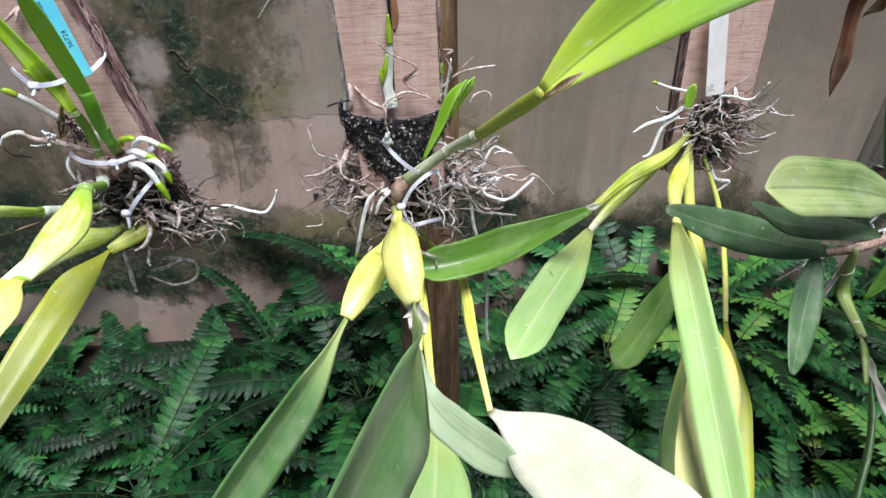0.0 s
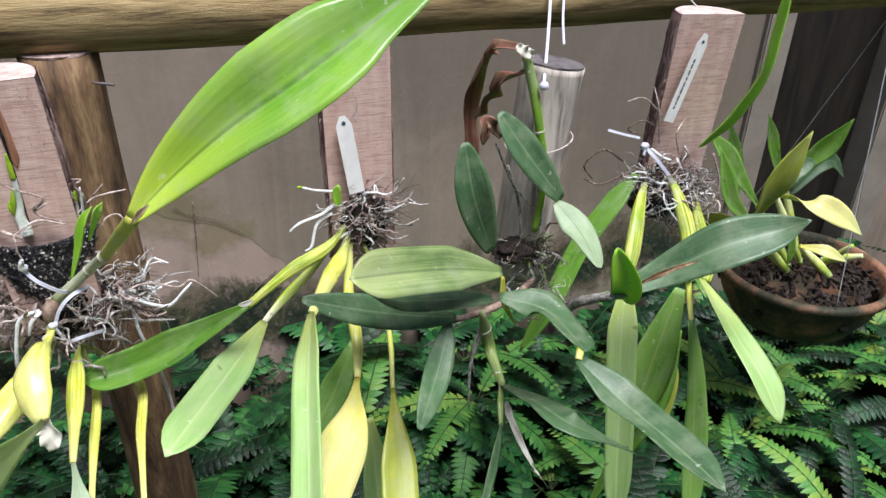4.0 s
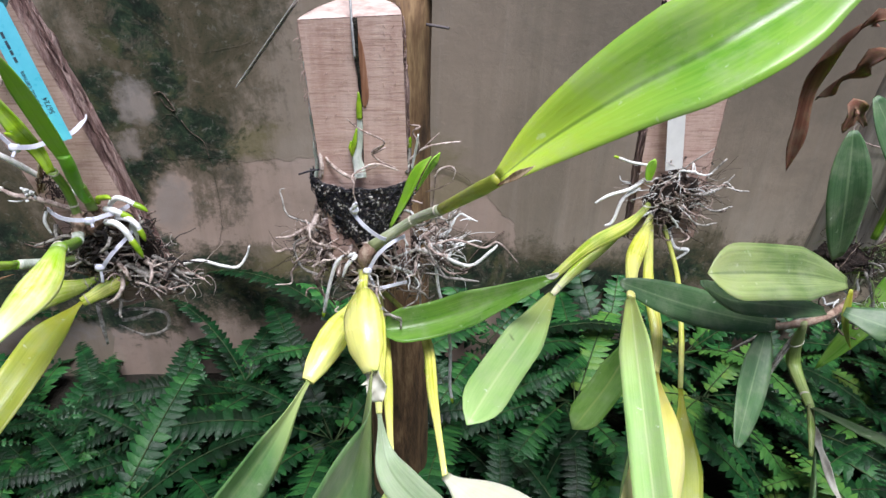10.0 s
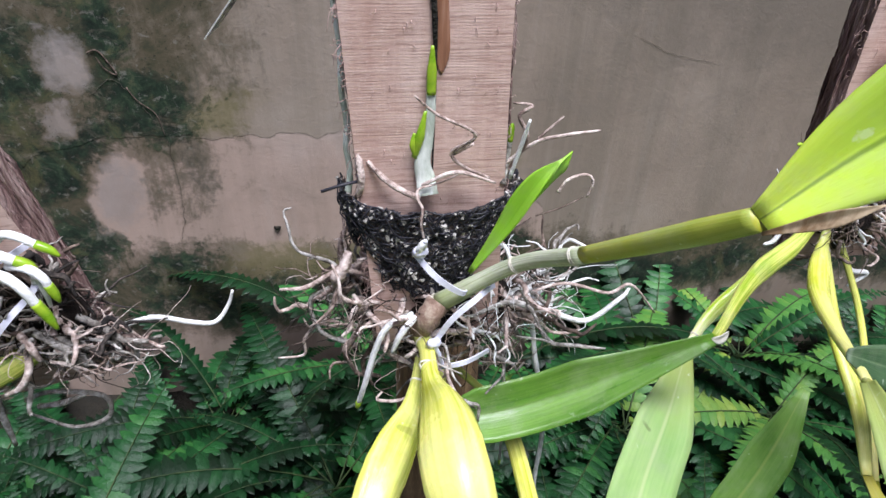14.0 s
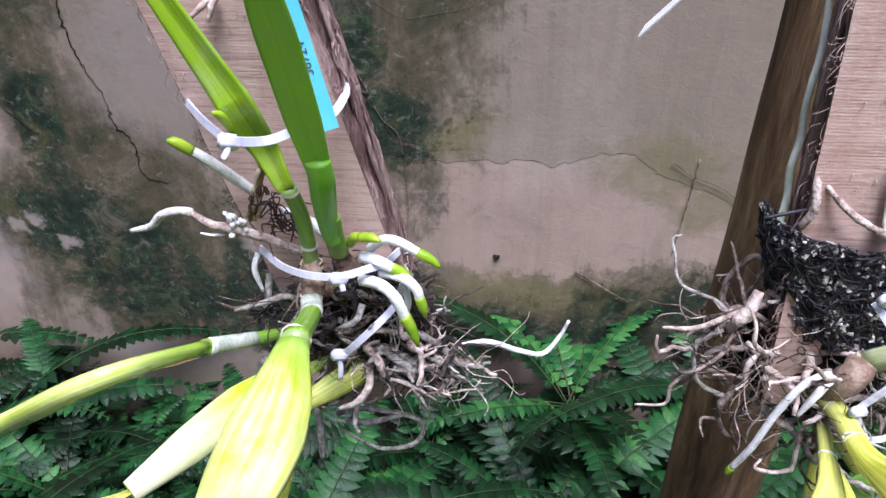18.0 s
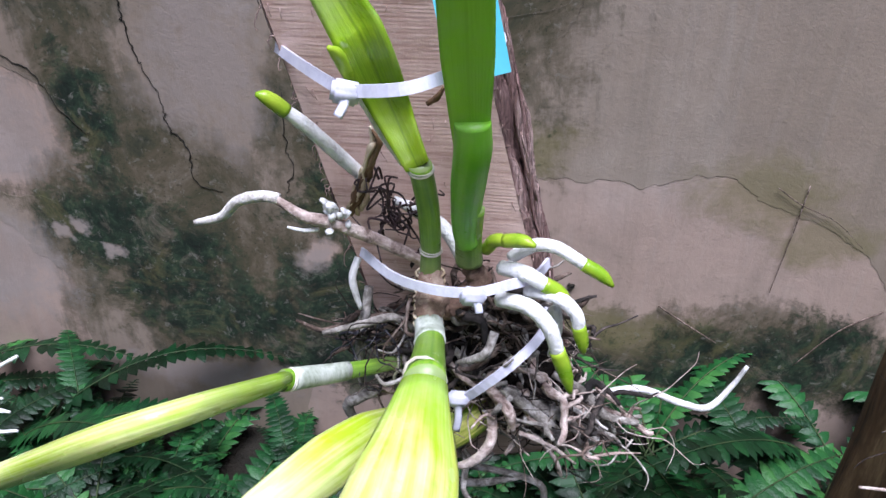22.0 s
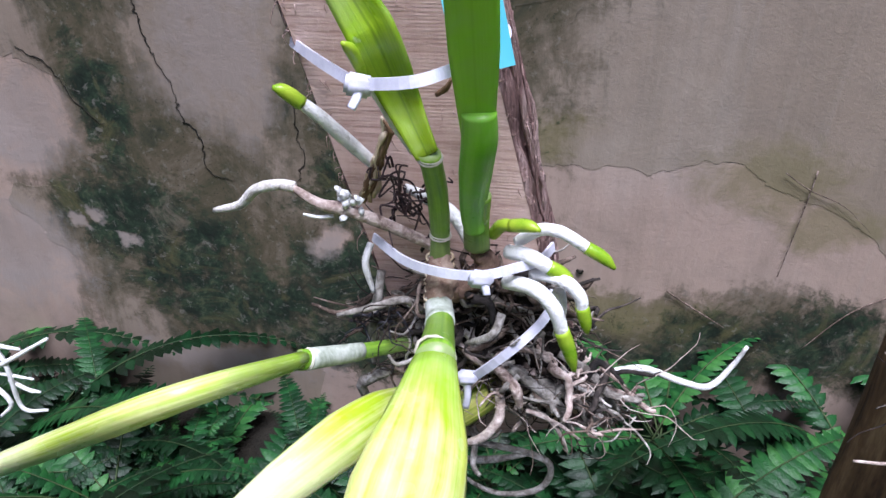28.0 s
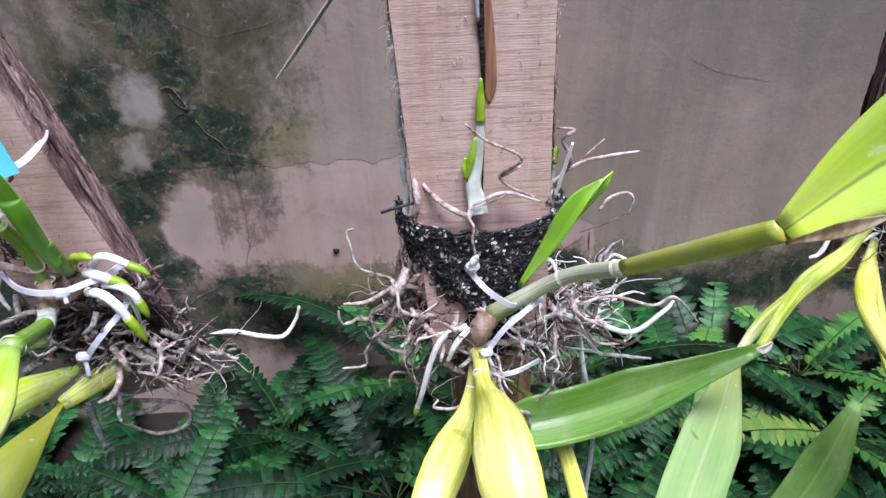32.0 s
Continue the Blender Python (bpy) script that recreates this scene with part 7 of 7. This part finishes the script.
def bars(t, top, d, s, n, rows, mat, height=0.0022):
    """Unreadable writing, as short bars."""
    rng = random.Random(int(abs(top.x) * 1000))
    for across, start, end in rows:
        at = start
        while at < end:
            ln = rng.uniform(0.003, 0.008)
            bm = bmesh.new()
            o = top + d * at + s * across + n * 0.0007
            vs = [bm.verts.new(o + d * (ln if k in (1, 2) else 0) + s * (height / 2 if k in (2, 3) else -height / 2)) for k in range(4)]
            bm.faces.new(vs)
            bm.normal_update()
            part("writing", bm, mat, t, smooth=False)
            at += ln + rng.uniform(0.001, 0.0025)


def lettering(t, text, at, along_, up, size):
    cu = bpy.data.curves.new("lettering", "FONT")
    cu.body, cu.size = text, size
    tmp = bpy.data.objects.new("lettering_source", cu)
    scene.collection.objects.link(tmp)
    me = bpy.data.meshes.new_from_object(tmp.evaluated_get(bpy.context.evaluated_depsgraph_get()))
    bpy.data.objects.remove(tmp)
    me.materials.clear()
    me.materials.append(M_INK)
    a, u = Vector(along_).normalized(), Vector(up).normalized()
    n = a.cross(u)
    m = Matrix((a, u, n)).transposed().to_4x4()
    m.translation = Vector(at)
    me.transform(Matrix.Translation(-ORIGIN[t.name]) @ m)
    ob = new("lettering", me)
    ob.parent = t
    return ob


bt, top, d, s, n, ln = tag("plant_tag", (-0.207, 0.645, 1.072), (-0.1755, 0.635, 0.9457), 0.0195, (0.15, -0.9, 0.35), M_BLUE, "bright blue plastic plant tag with printed name, looped to the slab", point=0.06)
if s.x > 0:
    s = -s
end = top + d * ln + n * 0.0007
lettering(bt, "L purpurata carnea", end - d * 0.022 - s * -0.001, -d, s, 0.0060)
lettering(bt, "56724", end - d * 0.026 - s * 0.0065, -d, s, 0.0062)
bars(bt, top, d, s, n, ((0.0025, 0.028, ln - 0.078),), M_INK, 0.0024)
part("loop", tube([(-0.232, 0.660, 1.070), (-0.214, 0.655, 1.074), (-0.204, 0.660, 1.071), (-0.207, 0.675, 1.061)], [0.006, 0.007, 0.006], 10, 6, flat=0.25), M_BLUE, bt, "blue loop threaded through itself")
wt, top, d, s, n, ln = tag("plant_tag", (0.445, 0.728, 0.964), (0.458, 0.722, 0.862), 0.0205, (0, -0.95, 0.3), M_WHITETAG, "blank white plastic plant tag hung on a nail of the slab")
wt5, top, d, s, n, ln = tag("plant_tag", (0.938, 0.695, 1.040), (0.901, 0.695, 0.921), 0.0175, (0.1, -0.95, 0.3), M_WHITETAG, "white plastic plant tag with faint grey writing on the tilted slab")
bars(wt5, top, d, s, n, ((0.001, 0.035, ln - 0.02),), M_GREYEND, 0.0028)
et, top, d, s, n, ln = tag("plant_tag", (0.060, 0.660, 1.083), (-0.021, 0.705, 0.975), 0.017, (0.745, -0.2, -0.66), M_WHITETAG, "white plastic plant tag seen nearly edge-on beside the slab", point=0.08)
bars(et, top, d, s, n, ((0.003, 0.03, ln - 0.01), (-0.002, 0.03, ln - 0.02), (-0.006, 0.05, ln - 0.01)), M_INK, 0.0022)

# ---- wires and cords over the pole ----
def over_pole(x, start, radius, label, mat=None, name="hanging_wire"):
    p = Vector(start)
    zc = 1.081
    return wire([p, (p.x * 0.4 + x * 0.6, p.y * 0.45 + 0.79 * 0.55, p.z * 0.45 + 1.075 * 0.55), (x, 0.783, 1.085), (x, 0.800, 1.121), (x, 0.830, 1.1315), (x, 0.862, 1.119), (x, 0.878, 1.08)], radius, label, mat, name)


over_pole(0.088, (0.094, 0.668, 1.080), 0.0013, "galvanised wire from the slab over the pole")
wire([(0.094, 0.668, 1.081), (0.095, 0.650, 1.069), (0.096, 0.642, 1.045), (0.097, 0.641, 1.021)], 0.0012, "end of the galvanised wire bent into the split slab")
over_pole(-0.265, (-0.211, 0.675, 1.070), 0.0013, "galvanised wire from the askew slab over the pole")
over_pole(0.47, (0.467, 0.752, 1.043), 0.0013, "galvanised wire from the slab over the pole")
over_pole(0.96, (0.953, 0.72, 1.060), 0.0013, "galvanised wire from the tilted slab over the pole")
over_pole(0.745, (0.679, 0.655, 1.002), 0.0022, "white cable tie cord from the grey log over the pole", M_TIE, "cord")
over_pole(0.765, (0.735, 0.715, 1.034), 0.0018, "second white cord from the grey log over the pole", M_TIE, "cord")
bm = bmesh.new()
bmesh.ops.create_icosphere(bm, subdivisions=2, radius=0.0062, matrix=Matrix.Translation((0.678, 0.652, 1.003)) @ Matrix.Diagonal((1, 0.9, 0.95, 1)))
solid("tie_head", bm, M_TIE, "square white head of the cable tie on the grey log", "cable tie")
bm = bmesh.new()
pts = [Vector((0.702 + 0.0445 * math.cos(a), 0.700 + 0.0445 * math.sin(a), 0.915 + 0.008 * math.cos(a))) for a in [2 * math.pi * k / 16 for k in range(17)]]
solid("binding_wire", tube(pts, 0.0009, 6, 3), R_TAN, "thin brown string bound round the grey log", "string")
for pts, r in (([(-0.168, 0.715, 0.896), (-0.163, 0.710, 0.886), (-0.162, 0.714, 0.870)], 0.0045),):
    part("knot", tube(pts, [r * 0.3, r, r * 0.8, r * 0.3], 14, 6, rough=0.7), M_BARK, block1, "gnarled knot of bark")
# split and sap stain in the second slab
part("sap_stain", blade([(0.097, 0.644, 1.052), (0.102, 0.644, 1.021), (0.1045, 0.644, 0.991), (0.1045, 0.644, 0.972)], 0.0080, (0, -1, 0), "strap", 0.0, 0.0004), M_SAP, block2, "reddish brown sap stain")
part("split", tube([(0.098, 0.644, 1.056), (0.099, 0.643, 1.021), (0.101, 0.643, 0.978), (0.101, 0.643, 0.903)], [0.0026, 0.0020, 0.0010, 0.0004], 6, 6, flat=0.5, rough=0.3), M_SOIL, block2, "dark split along the slab")
part("splinter", tube([(-0.235, 0.688, 0.994), (-0.240, 0.683, 0.990), (-0.246, 0.680, 0.985)], [0.0022, 0.0018, 0.0012], 5, 3, rough=0.5), M_END, block1, "torn pink splinter")
part("splinter", tube([(-0.234, 0.688, 0.994), (-0.235, 0.682, 0.990), (-0.237, 0.680, 0.983)], [0.0022, 0.0018, 0.0012], 5, 3, rough=0.5), M_END, block1, "torn pink splinter")

# white roots of a neighbouring orchid that hangs further along the pole
o0 = thing("orchid", (-0.468, 0.660, 0.772), "neighbouring orchid of which white branching roots reach in", "orchid", "mounted orchids")
for pts, r in (([(-0.470, 0.660, 0.776), (-0.434, 0.650, 0.788), (-0.422, 0.648, 0.789), (-0.411, 0.648, 0.788)], 0.0014), ([(-0.481, 0.660, 0.749), (-0.442, 0.650, 0.767), (-0.423, 0.648, 0.778), (-0.393, 0.648, 0.797)], 0.0015),
               ([(-0.472, 0.660, 0.771), (-0.443, 0.650, 0.765), (-0.430, 0.648, 0.749), (-0.440, 0.648, 0.737)], 0.0014), ([(-0.427, 0.650, 0.787), (-0.423, 0.648, 0.774), (-0.424, 0.648, 0.746), (-0.409, 0.648, 0.746)], 0.0013),
               ([(-0.474, 0.660, 0.748), (-0.435, 0.650, 0.767), (-0.410, 0.648, 0.768)], 0.0011), ([(-0.427, 0.650, 0.764), (-0.416, 0.648, 0.760), (-0.409, 0.648, 0.759)], 0.0012)):
    root(o0, pts, r, R_WHITE)

# ---- marks on the wall ----
CRACKS = (
    ([(-0.759, 1.399, 0.822), (-0.762, 1.399, 0.783), (-0.759, 1.399, 0.747), (-0.749, 1.399, 0.705), (-0.727, 1.399, 0.649), (-0.723, 1.399, 0.607), (-0.697, 1.399, 0.576), (-0.693, 1.399, 0.516), (-0.647, 1.399, 0.499)], 0.0007),
    ([(-0.341, 1.399, 0.639), (-0.301, 1.399, 0.665), (-0.266, 1.399, 0.617), (-0.240, 1.399, 0.565)], 0.0004),
    ([(-0.236, 1.399, 0.560), (-0.238, 1.399, 0.535), (-0.234, 1.399, 0.469), (-0.238, 1.399, 0.399), (-0.254, 1.399, 0.351)], 0.0005),
    ([(-0.977, 1.399, 0.712), (-0.930, 1.399, 0.683), (-0.906, 1.399, 0.635), (-0.862, 1.399, 0.585)], 0.0007),
    ([(-0.533, 1.399, 0.668), (-0.536, 1.399, 0.595), (-0.528, 1.399, 0.548), (-0.541, 1.399, 0.507)], 0.0006),
    ([(0.550, 1.399, 0.720), (0.605, 1.399, 0.694), (0.649, 1.399, 0.683), (0.710, 1.399, 0.668)], 0.0003),
    ([(-0.131, 1.399, 0.768), (-0.111, 1.399, 0.799), (-0.100, 1.399, 0.835)], 0.00025),
    ([(-0.124, 1.399, 0.811), (-0.232, 1.399, 0.793), (-0.327, 1.399, 0.847)], 0.00025),
)
for pts, r in CRACKS:
    rng = random.Random(int(r * 1e5))
    j = 0.0022 if r > 0.00055 else 0.0012
    line = [p + Vector((rng.gauss(0, j), -0.0006, rng.gauss(0, j))) for p in spline(pts, 8)]
    part("crack", tube(line, [q * (1.5 if r > 0.00055 else 1.0) for q in (r * 0.6, r, r * 0.5, r * 0.9, r * 0.4)], 5, 1), M_SOIL if r > 0.00055 else M_CRACK, wall, "crack in the plaster")
for pts, r, m in (
    ([(-0.328, 1.397, 0.709), (-0.313, 1.397, 0.712), (-0.301, 1.397, 0.694), (-0.292, 1.397, 0.673), (-0.308, 1.397, 0.683), (-0.316, 1.397, 0.701)], 0.0012, R_BROWN),
    ([(-0.283, 1.397, 0.652), (-0.271, 1.397, 0.629), (-0.247, 1.397, 0.605), (-0.240, 1.397, 0.566)], 0.0009, R_BROWN),
    ([(0.241, 1.396, 0.575), (0.237, 1.396, 0.508), (0.227, 1.396, 0.390)], 0.0011, R_BROWN),
    ([(0.199, 1.395, 0.569), (0.238, 1.395, 0.544), (0.291, 1.395, 0.521), (0.339, 1.395, 0.480)], 0.0008, R_BROWN),
    ([(0.065, 1.395, 0.348), (0.111, 1.395, 0.318), (0.167, 1.395, 0.284)], 0.0014, R_BROWN),
    ([(0.401, 1.395, 0.371), (0.346, 1.395, 0.327), (0.295, 1.395, 0.251)], 0.0013, R_BROWN),
):
    part("dry_tendril", tube(pts, [r, r * 0.9, r * 0.5], 6, 6, rough=0.3), m, wall, "dry tendril clinging to the plaster")
part("pit", tube([(-0.083, 1.397, 0.376), (-0.078, 1.396, 0.373), (-0.072, 1.397, 0.375)], [0.002, 0.004, 0.002], 8, 4, rough=0.6), M_SOIL, wall, "dark pit in the plaster")
